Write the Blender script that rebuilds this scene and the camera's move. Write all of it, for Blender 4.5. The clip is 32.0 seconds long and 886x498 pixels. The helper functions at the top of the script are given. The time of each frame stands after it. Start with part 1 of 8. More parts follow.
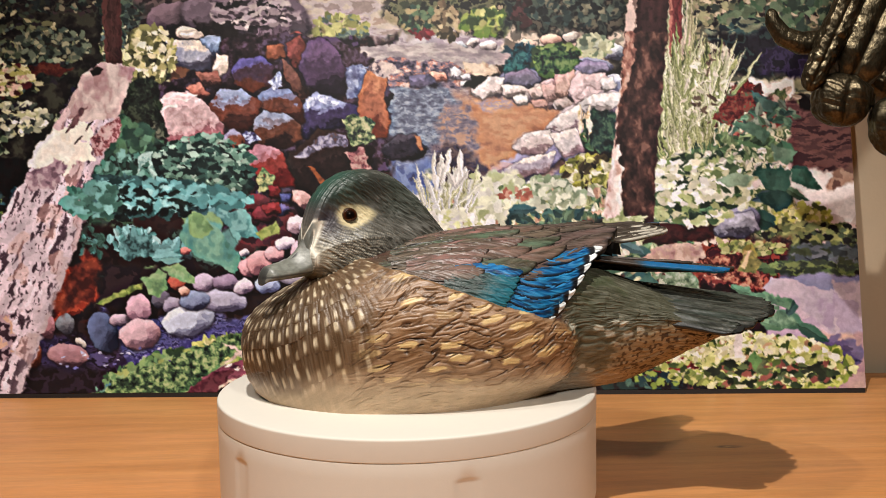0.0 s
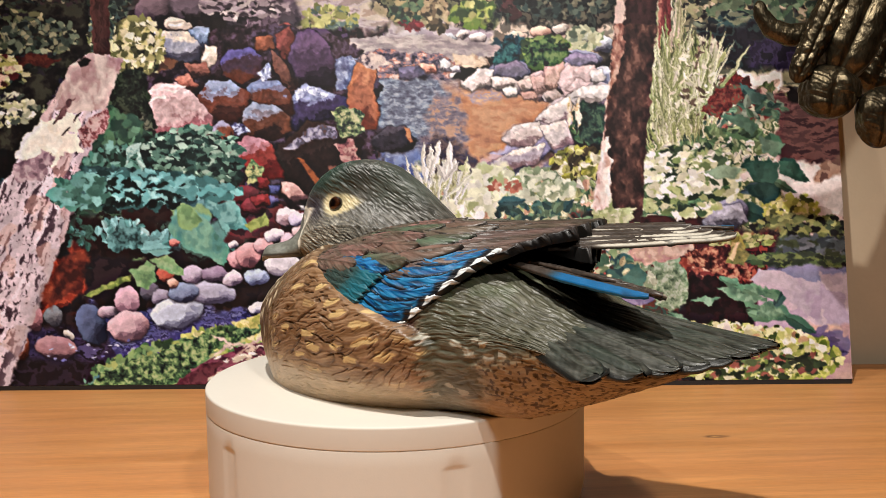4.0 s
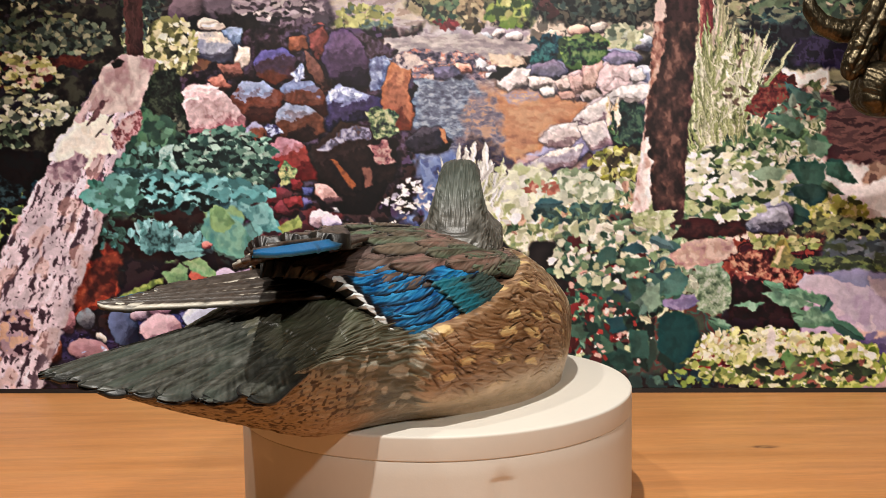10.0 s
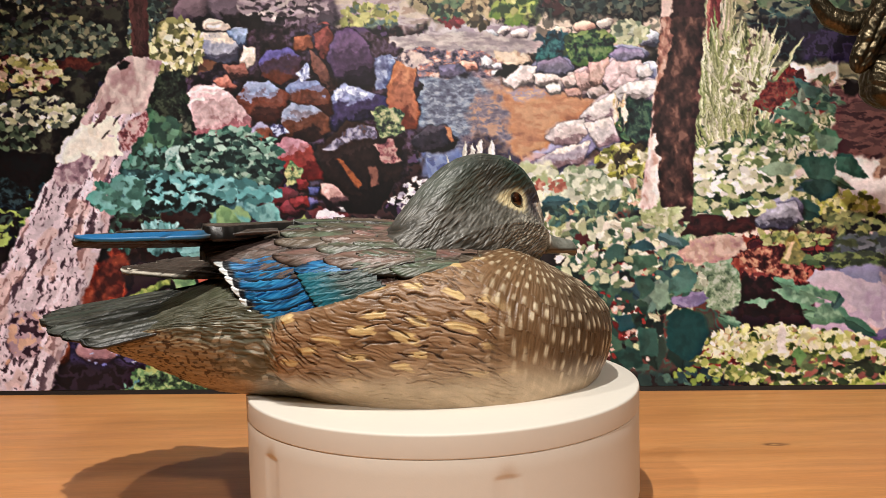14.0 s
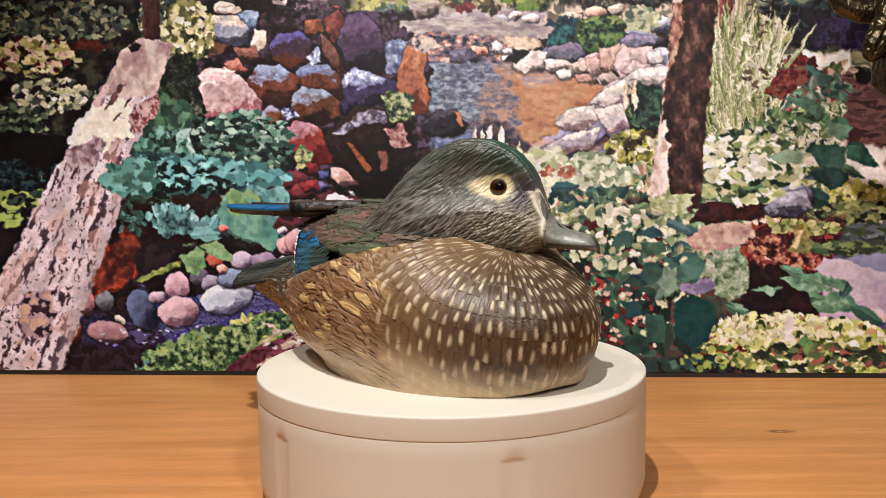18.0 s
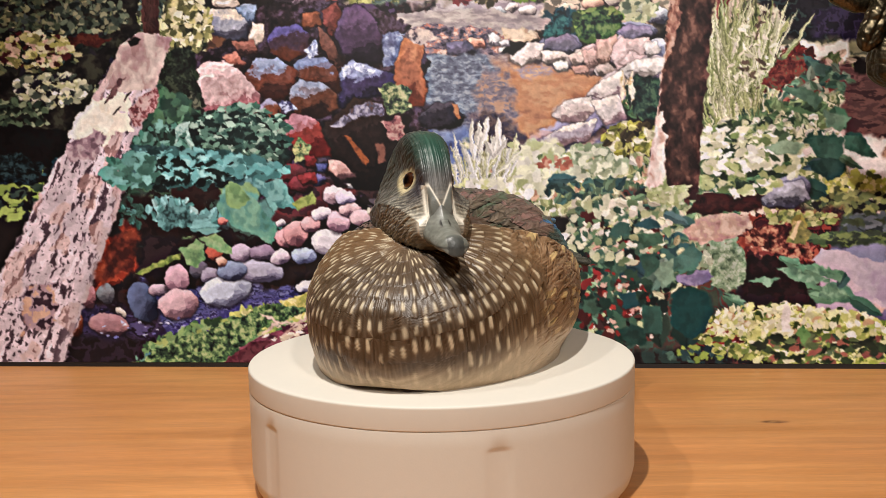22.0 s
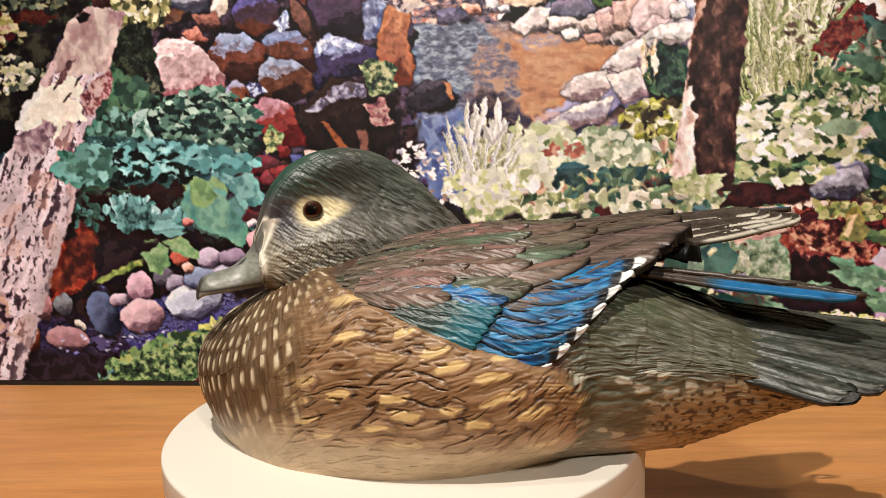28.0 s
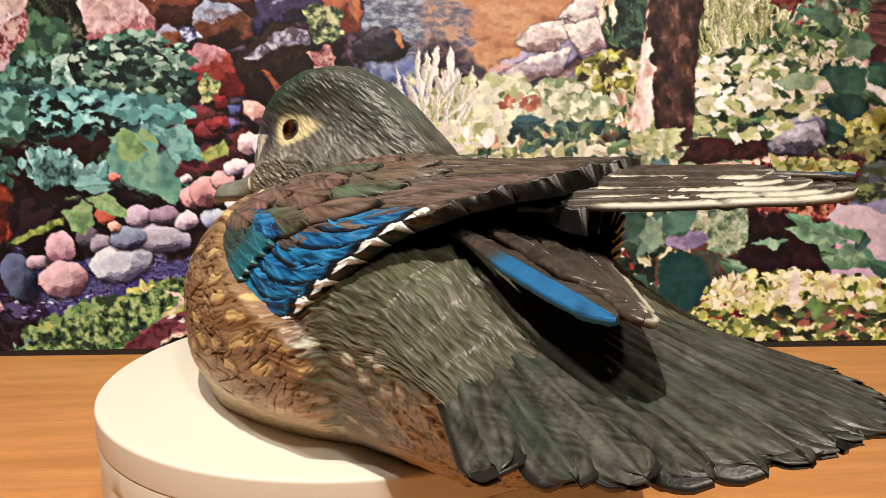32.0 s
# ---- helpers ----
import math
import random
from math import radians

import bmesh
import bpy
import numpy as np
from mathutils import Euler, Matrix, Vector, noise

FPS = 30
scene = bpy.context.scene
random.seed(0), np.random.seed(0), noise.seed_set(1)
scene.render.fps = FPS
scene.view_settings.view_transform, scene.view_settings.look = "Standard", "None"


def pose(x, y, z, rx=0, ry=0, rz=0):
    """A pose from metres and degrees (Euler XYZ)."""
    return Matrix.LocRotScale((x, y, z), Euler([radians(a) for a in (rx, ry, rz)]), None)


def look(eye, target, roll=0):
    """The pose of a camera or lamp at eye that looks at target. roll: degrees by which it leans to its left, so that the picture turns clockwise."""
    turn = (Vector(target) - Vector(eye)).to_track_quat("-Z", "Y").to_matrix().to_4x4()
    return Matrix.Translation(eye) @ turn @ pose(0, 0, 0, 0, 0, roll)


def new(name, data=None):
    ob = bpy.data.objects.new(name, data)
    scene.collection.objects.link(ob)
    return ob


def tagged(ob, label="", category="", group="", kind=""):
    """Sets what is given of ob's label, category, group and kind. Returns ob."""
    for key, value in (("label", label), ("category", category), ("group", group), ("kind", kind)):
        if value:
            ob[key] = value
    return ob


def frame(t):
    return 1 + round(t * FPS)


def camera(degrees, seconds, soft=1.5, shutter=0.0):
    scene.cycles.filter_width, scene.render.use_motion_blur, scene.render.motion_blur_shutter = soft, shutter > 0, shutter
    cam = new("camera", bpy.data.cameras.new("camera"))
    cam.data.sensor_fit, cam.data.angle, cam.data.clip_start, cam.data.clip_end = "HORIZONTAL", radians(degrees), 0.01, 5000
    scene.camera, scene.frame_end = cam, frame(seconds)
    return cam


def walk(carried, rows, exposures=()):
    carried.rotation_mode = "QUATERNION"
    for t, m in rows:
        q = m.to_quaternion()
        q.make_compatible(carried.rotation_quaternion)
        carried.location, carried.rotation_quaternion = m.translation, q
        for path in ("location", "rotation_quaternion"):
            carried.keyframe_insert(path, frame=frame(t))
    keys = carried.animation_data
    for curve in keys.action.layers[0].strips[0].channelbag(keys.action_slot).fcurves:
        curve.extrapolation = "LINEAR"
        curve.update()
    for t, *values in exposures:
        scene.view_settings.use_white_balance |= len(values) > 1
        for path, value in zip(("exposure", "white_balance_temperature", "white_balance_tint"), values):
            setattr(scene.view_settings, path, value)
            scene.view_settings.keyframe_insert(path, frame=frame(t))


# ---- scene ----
cam = camera(56.0, 32.0, soft=0.8)
# seconds, x, y, z, yaw, pitch, roll
ROWS = [
    (0.0, 0.0021, -0.5556, 0.2119, -2.36, -4.19, -0.96),
    (0.5, 0.0011, -0.5551, 0.2088, -2.71, -4.22, -0.96),
    (1.0, -0.001, -0.5536, 0.2085, -2.91, -4.29, -0.95),
    (1.5, 0.0026, -0.5499, 0.2074, -3.14, -4.48, -0.9),
    (2.0, 0.0036, -0.5488, 0.2071, -3.04, -4.44, -0.79),
    (2.5, 0.0032, -0.5525, 0.2075, -2.99, -4.36, -0.71),
    (3.0, 0.0023, -0.5552, 0.2078, -3.19, -4.45, -0.74),
    (3.5, 0.0037, -0.5566, 0.2081, -3.1, -4.49, -0.83),
    (5.5, 0.0028, -0.5527, 0.2071, -2.54, -4.54, -0.9),
    (6.0, 0.0025, -0.5502, 0.2078, -2.43, -4.65, -0.94),
    (6.5, 0.0061, -0.5469, 0.2065, -2.54, -4.91, -0.96),
    (7.0, 0.0086, -0.5392, 0.2057, -2.56, -5.16, -0.95),
    (7.5, 0.0077, -0.5343, 0.205, -2.23, -5.18, -0.84),
    (8.0, 0.0049, -0.5329, 0.2033, -1.79, -4.94, -0.76),
    (8.5, 0.0043, -0.5302, 0.2028, -1.84, -4.98, -0.8),
    (9.0, 0.0033, -0.531, 0.2025, -1.47, -4.77, -0.82),
    (9.5, 0.001, -0.5363, 0.2045, -1.19, -4.52, -0.85),
    (10.0, -0.007, -0.5398, 0.2066, -1.3, -4.25, -0.91),
    (10.5, -0.0072, -0.5421, 0.2076, -1.25, -4.06, -0.93),
    (11.0, -0.0037, -0.5397, 0.2065, -1.2, -4.09, -0.94),
    (11.5, 0.0003, -0.5354, 0.2053, -1.08, -4.2, -1.08),
    (12.0, 0.0016, -0.5325, 0.203, -1.02, -4.22, -1.22),
    (12.5, -0.0025, -0.5353, 0.2049, -0.74, -4.19, -1.37),
    (13.0, -0.0046, -0.5419, 0.2068, -0.69, -4.1, -1.45),
    (13.5, -0.0033, -0.5391, 0.2046, -0.57, -4.08, -1.48),
    (14.0, -0.0029, -0.5363, 0.2033, -0.56, -4.12, -1.41),
    (14.5, -0.0018, -0.5375, 0.2037, -0.62, -4.25, -1.37),
    (16.5, -0.0032, -0.5405, 0.2037, -0.61, -4.47, -1.4),
    (17.0, -0.0039, -0.5425, 0.204, -0.43, -4.58, -1.29),
    (17.5, -0.0034, -0.5411, 0.2053, -0.17, -4.93, -1.12),
    (18.0, -0.0043, -0.5396, 0.2037, -0.03, -5.16, -0.9),
    (18.5, -0.0024, -0.5398, 0.2043, 0.06, -5.38, -0.88),
    (19.0, -0.0039, -0.5417, 0.2047, 0.1, -5.48, -1.06),
    (19.5, -0.0012, -0.5417, 0.2059, 0.17, -5.45, -1.18),
    (20.0, -0.0002, -0.5449, 0.207, 0.34, -5.47, -1.51),
    (20.5, -0.004, -0.5485, 0.2046, 0.38, -5.72, -1.6),
    (21.0, -0.0041, -0.5483, 0.2056, 0.38, -5.91, -1.47),
    (21.5, 0.0028, -0.5463, 0.2044, 0.49, -5.89, -1.34),
    (22.0, 0.0088, -0.5427, 0.2033, 0.68, -5.67, -1.14),
    (22.5, 0.0105, -0.5388, 0.2028, 0.75, -5.47, -1.09),
    (23.0, 0.01, -0.5398, 0.2041, 0.84, -5.26, -1.12),
    (23.5, 0.0128, -0.5431, 0.2037, 0.89, -5.07, -1.27),
    (24.0, 0.0179, -0.5411, 0.2025, 0.97, -5.06, -1.49),
    (24.5, 0.02, -0.5418, 0.2015, 1.14, -5.2, -1.65),
    (26.5, 0.083, -0.4817, 0.2546, 5.72, -8.81, -2.28),
    (27.0, 0.051, -0.4758, 0.2468, 5.45, -9.25, -2.53),
    (27.5, 0.059, -0.4518, 0.2477, 4.76, -9.36, -2.65),
    (28.0, 0.0498, -0.4241, 0.2412, 3.49, -9.32, -2.44),
    (28.5, 0.0358, -0.4153, 0.235, 1.92, -9.28, -1.88),
    (29.0, 0.0315, -0.4083, 0.2231, 0.48, -9.06, -1.87),
    (29.5, 0.0286, -0.4, 0.2189, -0.7, -9.22, -1.72),
    (30.0, 0.0235, -0.394, 0.2186, -1.29, -9.55, -1.6),
    (30.5, 0.0202, -0.3899, 0.2185, -1.85, -9.84, -1.53),
    (31.0, 0.0156, -0.3894, 0.2202, -2.17, -10.12, -1.57),
    (31.5, 0.0133, -0.3938, 0.2169, -2.17, -9.93, -1.58),
    (32.0, 0.0261, -0.3928, 0.2068, -1.69, -10.04, -1.57),
]


def eye_pose(x, y, z, yaw, pitch, roll):
    """A camera pose from its place, its yaw to the left of +y, its pitch up and its roll."""
    a, b = radians(yaw), radians(pitch)
    ahead = Vector((-math.sin(a) * math.cos(b), math.cos(a) * math.cos(b), math.sin(b)))
    return look((x, y, z), Vector((x, y, z)) + ahead, roll)


walk(cam, [(t, eye_pose(*row)) for t, *row in ROWS], ((0.0, 0.0, 6500, 10), (14.0, 0.0, 6500, 10), (18.0, -0.05, 6500, 10), (23.0, -0.06, 6520, 10), (26.0, -0.02, 6600, 10), (29.0, 0.03, 6950, 10), (32.0, 0.11, 7150, 10)))

# ---- light: warm ceiling spots in a dim room, plus an added front fill ----
world = bpy.data.worlds.new("room_light")
scene.world = world
world.use_nodes = True
bg = world.node_tree.nodes["Background"]
bg.inputs[0].default_value = (1.0, 0.90, 0.78, 1)
bg.inputs[1].default_value = 0.50


def spot(name, eye, target, watts, size, cone, colour):
    data = bpy.data.lights.new(name, "SPOT")
    data.energy, data.shadow_soft_size, data.spot_size, data.spot_blend = watts, size, radians(cone), 0.6
    data.color = colour
    ob = new(name, data)
    ob.matrix_world = look(eye, target)
    return ob


spot("warm_spot", (-0.10, -0.45, 1.15), (0.0, 0.0, 0.05), 50, 0.012, 69, (1.0, 0.94, 0.87))
spot("warm_spot", (-0.50, -0.30, 1.25), (0.0, 0.0, 0.05), 17, 0.015, 78, (1.0, 0.94, 0.87))
# added fill from low in front, brightens the turntable's side and the print
spot("warm_spot", (0.36, -1.05, 1.10), (0.02, 0.05, 0.08), 27, 0.05, 80, (1.0, 0.94, 0.87))

# ---- helpers for materials and meshes ----
def srgb(r, g, b):
    return tuple(((c / 255 / 12.92) if c / 255 <= 0.04045 else ((c / 255 + 0.055) / 1.055) ** 2.4) for c in (r, g, b))


def material(name, colour=(0.5, 0.5, 0.5), rough=0.5, metal=0.0, attr=False, bump=0.0, bump_scale=200.0, stretch=(1, 1, 1), var=0.0, var_scale=20.0, spec=0.5, coat=0.0):
    """A principled material: a plain or painted base with variation at two scales and a fine relief."""
    m = bpy.data.materials.new(name)
    m.use_nodes = True
    nt = m.node_tree
    p = nt.nodes["Principled BSDF"]
    p.inputs["Roughness"].default_value, p.inputs["Metallic"].default_value = rough, metal
    p.inputs["Specular IOR Level"].default_value = spec
    p.inputs["Coat Weight"].default_value = coat
    tc = nt.nodes.new("ShaderNodeTexCoord")
    mp = nt.nodes.new("ShaderNodeMapping")
    mp.inputs["Scale"].default_value = stretch
    nt.links.new(tc.outputs["Object"], mp.inputs["Vector"])
    if attr:
        a = nt.nodes.new("ShaderNodeVertexColor")
        a.layer_name = "paint"
        base = a.outputs["Color"]
    else:
        a = nt.nodes.new("ShaderNodeRGB")
        a.outputs[0].default_value = (*colour, 1)
        base = a.outputs[0]
    if var:
        for scale, amount in ((var_scale, var), (var_scale * 9, var * 0.6)):
            n = nt.nodes.new("ShaderNodeTexNoise")
            n.inputs["Scale"].default_value, n.inputs["Detail"].default_value = scale, 5
            nt.links.new(mp.outputs["Vector"], n.inputs["Vector"])
            r = nt.nodes.new("ShaderNodeMapRange")
            r.inputs["From Min"].default_value, r.inputs["From Max"].default_value = 0.3, 0.7
            r.inputs["To Min"].default_value, r.inputs["To Max"].default_value = 1 - amount, 1 + amount
            nt.links.new(n.outputs["Fac"], r.inputs["Value"])
            mix = nt.nodes.new("ShaderNodeMix")
            mix.data_type, mix.blend_type = "RGBA", "MULTIPLY"
            mix.inputs["Factor"].default_value = 1
            nt.links.new(base, mix.inputs["A"])
            nt.links.new(r.outputs["Result"], mix.inputs["B"])
            base = mix.outputs["Result"]
    nt.links.new(base, p.inputs["Base Color"])
    if bump:
        n = nt.nodes.new("ShaderNodeTexNoise")
        n.inputs["Scale"].default_value, n.inputs["Detail"].default_value = bump_scale, 6
        nt.links.new(mp.outputs["Vector"], n.inputs["Vector"])
        b = nt.nodes.new("ShaderNodeBump")
        b.inputs["Strength"].default_value, b.inputs["Distance"].default_value = bump, 0.001
        nt.links.new(n.outputs["Fac"], b.inputs["Height"])
        nt.links.new(b.outputs["Normal"], p.inputs["Normal"])
    return m


def wood_material(name):
    """Oiled pine: long streaks along x, broad bands of tone and darker late-wood lines."""
    m = bpy.data.materials.new(name)
    m.use_nodes = True
    nt = m.node_tree
    p = nt.nodes["Principled BSDF"]
    p.inputs["Roughness"].default_value = 0.42
    a = nt.nodes.new("ShaderNodeVertexColor")
    a.layer_name = "paint"
    tc = nt.nodes.new("ShaderNodeTexCoord")
    base = a.outputs["Color"]
    for stretch, scale, amount in (((0.8, 9, 4), 9.0, 0.11), ((1.2, 40, 10), 22.0, 0.08), ((6, 160, 40), 14.0, 0.09)):
        mp = nt.nodes.new("ShaderNodeMapping")
        mp.inputs["Scale"].default_value = stretch
        nt.links.new(tc.outputs["Object"], mp.inputs["Vector"])
        n = nt.nodes.new("ShaderNodeTexNoise")
        n.inputs["Scale"].default_value, n.inputs["Detail"].default_value = scale, 6
        n.inputs["Distortion"].default_value = 0.4
        nt.links.new(mp.outputs["Vector"], n.inputs["Vector"])
        r = nt.nodes.new("ShaderNodeMapRange")
        r.inputs["From Min"].default_value, r.inputs["From Max"].default_value = 0.32, 0.68
        r.inputs["To Min"].default_value, r.inputs["To Max"].default_value = 1 - amount, 1 + amount
        nt.links.new(n.outputs["Fac"], r.inputs["Value"])
        mix = nt.nodes.new("ShaderNodeMix")
        mix.data_type, mix.blend_type = "RGBA", "MULTIPLY"
        mix.inputs["Factor"].default_value = 1
        nt.links.new(base, mix.inputs["A"])
        nt.links.new(r.outputs["Result"], mix.inputs["B"])
        base = mix.outputs["Result"]
    nt.links.new(base, p.inputs["Base Color"])
    b = nt.nodes.new("ShaderNodeBump")
    b.inputs["Strength"].default_value, b.inputs["Distance"].default_value = 0.15, 0.001
    nt.links.new(n.outputs["Fac"], b.inputs["Height"])
    nt.links.new(b.outputs["Normal"], p.inputs["Normal"])
    return m


def grid_mesh(name, verts, rows, cols, close=False, paint=None, smooth=True, keep=None):
    """A mesh from a sheet of rows x cols points; close joins the last column to the first."""
    i = np.arange(rows * cols).reshape(rows, cols)
    j = np.roll(i, -1, 1) if close else i[:, 1:]
    k = i if close else i[:, :-1]
    q = np.stack([k[:-1], j[:-1], j[1:], k[1:]], -1).reshape(-1, 4)
    if keep is not None:
        q = q[keep.reshape(-1)]
    return quad_mesh(name, verts.reshape(-1, 3), q, paint, smooth)


def quad_mesh(name, verts, quads, paint=None, smooth=True):
    me = bpy.data.meshes.new(name)
    me.vertices.add(len(verts))
    me.vertices.foreach_set("co", np.ascontiguousarray(verts, np.float32).ravel())
    me.loops.add(quads.size)
    me.loops.foreach_set("vertex_index", np.ascontiguousarray(quads, np.int32).ravel())
    me.polygons.add(len(quads))
    me.polygons.foreach_set("loop_start", np.arange(0, quads.size, 4, dtype=np.int32))
    me.polygons.foreach_set("use_smooth", np.full(len(quads), smooth))
    me.update(calc_edges=True)
    if paint is not None:
        layer = me.color_attributes.new("paint", "FLOAT_COLOR", "POINT")
        rgba = np.ones((len(verts), 4), np.float32)
        rgba[:, :3] = linear(paint.reshape(-1, 3))
        layer.data.foreach_set("color", rgba.ravel())
    me.validate()
    return me


def linear(c):
    c = np.clip(np.asarray(c, float) / 255, 0, 1)
    return np.where(c <= 0.04045, c / 12.92, ((c + 0.055) / 1.055) ** 2.4)


def part(name, me, mat, parent=None, label=""):
    """One mesh object, of a bmesh or a mesh, under a thing or a part."""
    if isinstance(me, bmesh.types.BMesh):
        bm, me = me, bpy.data.meshes.new(name)
        bm.to_mesh(me)
        bm.free()
    me.materials.clear()
    me.materials.append(mat)
    ob = new(name, me)
    ob.parent = parent
    return tagged(ob, label)


def hashed(ix, iy, seed):
    h = (ix.astype(np.int64) * 374761393 + iy.astype(np.int64) * 668265263 + seed * 974634777) & 0xFFFFFFFF
    h = ((h ^ (h >> 13)) * 1274126177) & 0xFFFFFFFF
    return ((h ^ (h >> 16)) & 0xFFFFFF) / float(0xFFFFFF)


def value_noise(x, y, seed=0):
    """Smooth noise from 0 to 1 on a plane, one lump a unit."""
    ix, iy = np.floor(x), np.floor(y)
    fx, fy = x - ix, y - iy
    fx, fy = fx * fx * (3 - 2 * fx), fy * fy * (3 - 2 * fy)
    a, b = hashed(ix, iy, seed), hashed(ix + 1, iy, seed)
    c, d = hashed(ix, iy + 1, seed), hashed(ix + 1, iy + 1, seed)
    return (a * (1 - fx) + b * fx) * (1 - fy) + (c * (1 - fx) + d * fx) * fy


def fractal(x, y, seed=0, octaves=3):
    total, size, norm = 0, 1.0, 0
    for k in range(octaves):
        total = total + value_noise(x / size, y / size, seed + 17 * k) * size
        norm += size
        size *= 0.5
    return total / norm


def lathe(name, profile, steps=160):
    """A turned body from (radius, height) pairs."""
    a = np.linspace(0, 2 * np.pi, steps, endpoint=False)
    pr = np.array(profile, float)
    v = np.stack([pr[:, None, 0] * np.cos(a), pr[:, None, 0] * np.sin(a), pr[:, None, 1] + 0 * a], -1)
    return grid_mesh(name, v, len(pr), steps, close=True)


def box_bm(x0, y0, z0, x1, y1, z1, bevel=0.0):
    bm = bmesh.new()
    bmesh.ops.create_cube(bm, size=1.0, matrix=Matrix.Translation(((x0 + x1) / 2, (y0 + y1) / 2, (z0 + z1) / 2)) @ Matrix.Diagonal((x1 - x0, y1 - y0, z1 - z0, 1)))
    if bevel:
        bmesh.ops.bevel(bm, geom=bm.edges[:], offset=bevel, segments=2, affect="EDGES", profile=0.5)
    return bm


WALL_YAW, WALL_Y = -4.75, 0.394
MAT_WALL = material("painted_plaster", srgb(206, 186, 158), 0.8, bump=0.25, bump_scale=160, var=0.03, var_scale=5)
MAT_WOOD = wood_material("oiled_pine")
MAT_WHITE = material("white_plastic", srgb(221, 216, 205), 0.58, spec=0.35, bump=0.05, bump_scale=900, var=0.012, var_scale=25)
MAT_PRINT = material("printed_sheet", rough=0.5, attr=True, bump=0.05, bump_scale=1500, spec=0.18)
MAT_BLACK = material("black_edge", srgb(26, 20, 18), 0.6, var=0.1, bump=0.1)
MAT_BRONZE = material("bronze", srgb(84, 75, 58), 0.32, metal=0.9, var=0.5, var_scale=60, bump=1.0, bump_scale=260, stretch=(1, 1, 0.6))
MAT_FEATHER = material("painted_carving", rough=0.40, attr=True, bump=0.16, bump_scale=1000, var=0.10, var_scale=130, spec=0.5)
MAT_BILL = material("painted_bill", rough=0.38, attr=True, bump=0.12, bump_scale=500, var=0.08, var_scale=120)
MAT_EYE = material("glass_eye", rough=0.05, attr=True, coat=1.0)

# ---- the room ----
def wall_frame():
    return pose(0, WALL_Y, 0, 0, 0, WALL_YAW)


def build_room():
    m = wall_frame()
    back = part("wall_back", box_bm(-2.2, 0, -0.75, 2.2, 0.1, 1.9), MAT_WALL)
    back.matrix_world = m
    tagged(back, "plain beige painted wall behind the leaning print", "wall", kind="structure")
    for name, b in (("wall_side", (-2.3, -3.0, -0.75, -2.2, 0.6, 1.9)), ("wall_side_far", (2.2, -3.0, -0.75, 2.3, 0.6, 1.9)), ("wall_front", (-2.3, -3.1, -0.75, 2.3, -3.0, 1.9))):
        w = part(name, box_bm(*b), MAT_WALL)
        tagged(w, "plain beige painted wall of the room", "wall", kind="structure")
    floor = part("floor", box_bm(-2.3, -3.1, -0.85, 2.3, 0.8, -0.75), material("floor_covering", srgb(120, 100, 84), 0.7, var=0.1, bump=0.2))
    tagged(floor, "plain brown floor under the table", "floor", kind="structure")
    ceiling = part("ceiling", box_bm(-2.3, -3.1, 1.9, 2.3, 0.8, 2.0), material("ceiling_paint", srgb(225, 215, 200), 0.9, var=0.03))
    tagged(ceiling, "plain off-white ceiling", "ceiling", kind="structure")


def build_table():
    """A pine table against the wall: one long board top with growth rings round a small knot, on four legs."""
    table = tagged(new("table"), "honey-coloured oiled pine table with straight grain and a small knot", "table")
    xs, ys = np.linspace(-1.0, 1.0, 420), np.linspace(-0.45, 0.375, 420)
    X, Y = np.meshgrid(xs, ys)
    back = -X * math.tan(radians(-WALL_YAW))
    Yt = Y + back * np.clip((Y + 0.45) / 0.8, 0, 1)
    knot = np.hypot((X - 0.2565) / 2.6, Y - 0.1076)
    bend = 0.005 * np.exp(-(((X - 0.2565) / 0.12) ** 2)) * np.tanh((Y - 0.1076) / 0.02) * np.exp(-np.abs(Y - 0.1076) / 0.05)
    v = Y - bend + 0.016 * (fractal(X * 1.6 + 3, Y * 3, 3) - 0.5) + 0.03 * np.exp(-(((X + 0.45) / 0.4) ** 2)) * np.cos(Y * 9)
    ring = value_noise(v * 46, X * 0.9, 5)
    fine = value_noise(v * 190, X * 2.2, 6)
    tone = 0.55 * ring + 0.3 * fine + 0.15 * fractal(X * 4, Y * 8, 9)
    c = np.array([203, 140, 83]) + (tone[..., None] - 0.5) * np.array([34, 40, 40])
    late = np.clip((ring - 0.72) / 0.1, 0, 1)[..., None]
    c = c * (1 - 0.25 * late) + np.array([184, 112, 60]) * 0.25 * late
    k = np.clip(1 - knot / 0.0016, 0, 1)[..., None]
    rim = np.exp(-(((knot - 0.0024) / 0.0012) ** 2))[..., None]
    c = c * (1 - 0.8 * rim) + np.array([92, 52, 28]) * 0.8 * rim
    c = c * (1 - k) + np.array([222, 180, 120]) * k
    verts = np.stack([X, Yt, 0 * X], -1)
    part("tabletop", grid_mesh("tabletop", verts, 420, 420, paint=c), MAT_WOOD, table)
    rim_bm = box_bm(-1.0, -0.45, -0.032, 1.0, 0.29, -0.002, 0.002)
    part("board_core", rim_bm, material("pine_edge", srgb(206, 146, 88), 0.5, var=0.12, stretch=(1, 20, 20)), table)
    for x in (-0.92, 0.92):
        for y in (-0.38, 0.22):
            part("leg", box_bm(x - 0.03, y - 0.03, -0.75, x + 0.03, y + 0.03, -0.032, 0.003), bpy.data.materials["pine_edge"], table)


build_room()
build_table()

# ---- the turntable ----
LID_TOP, LID_DROP, RIM = 0.0802, 0.0134, 0.125


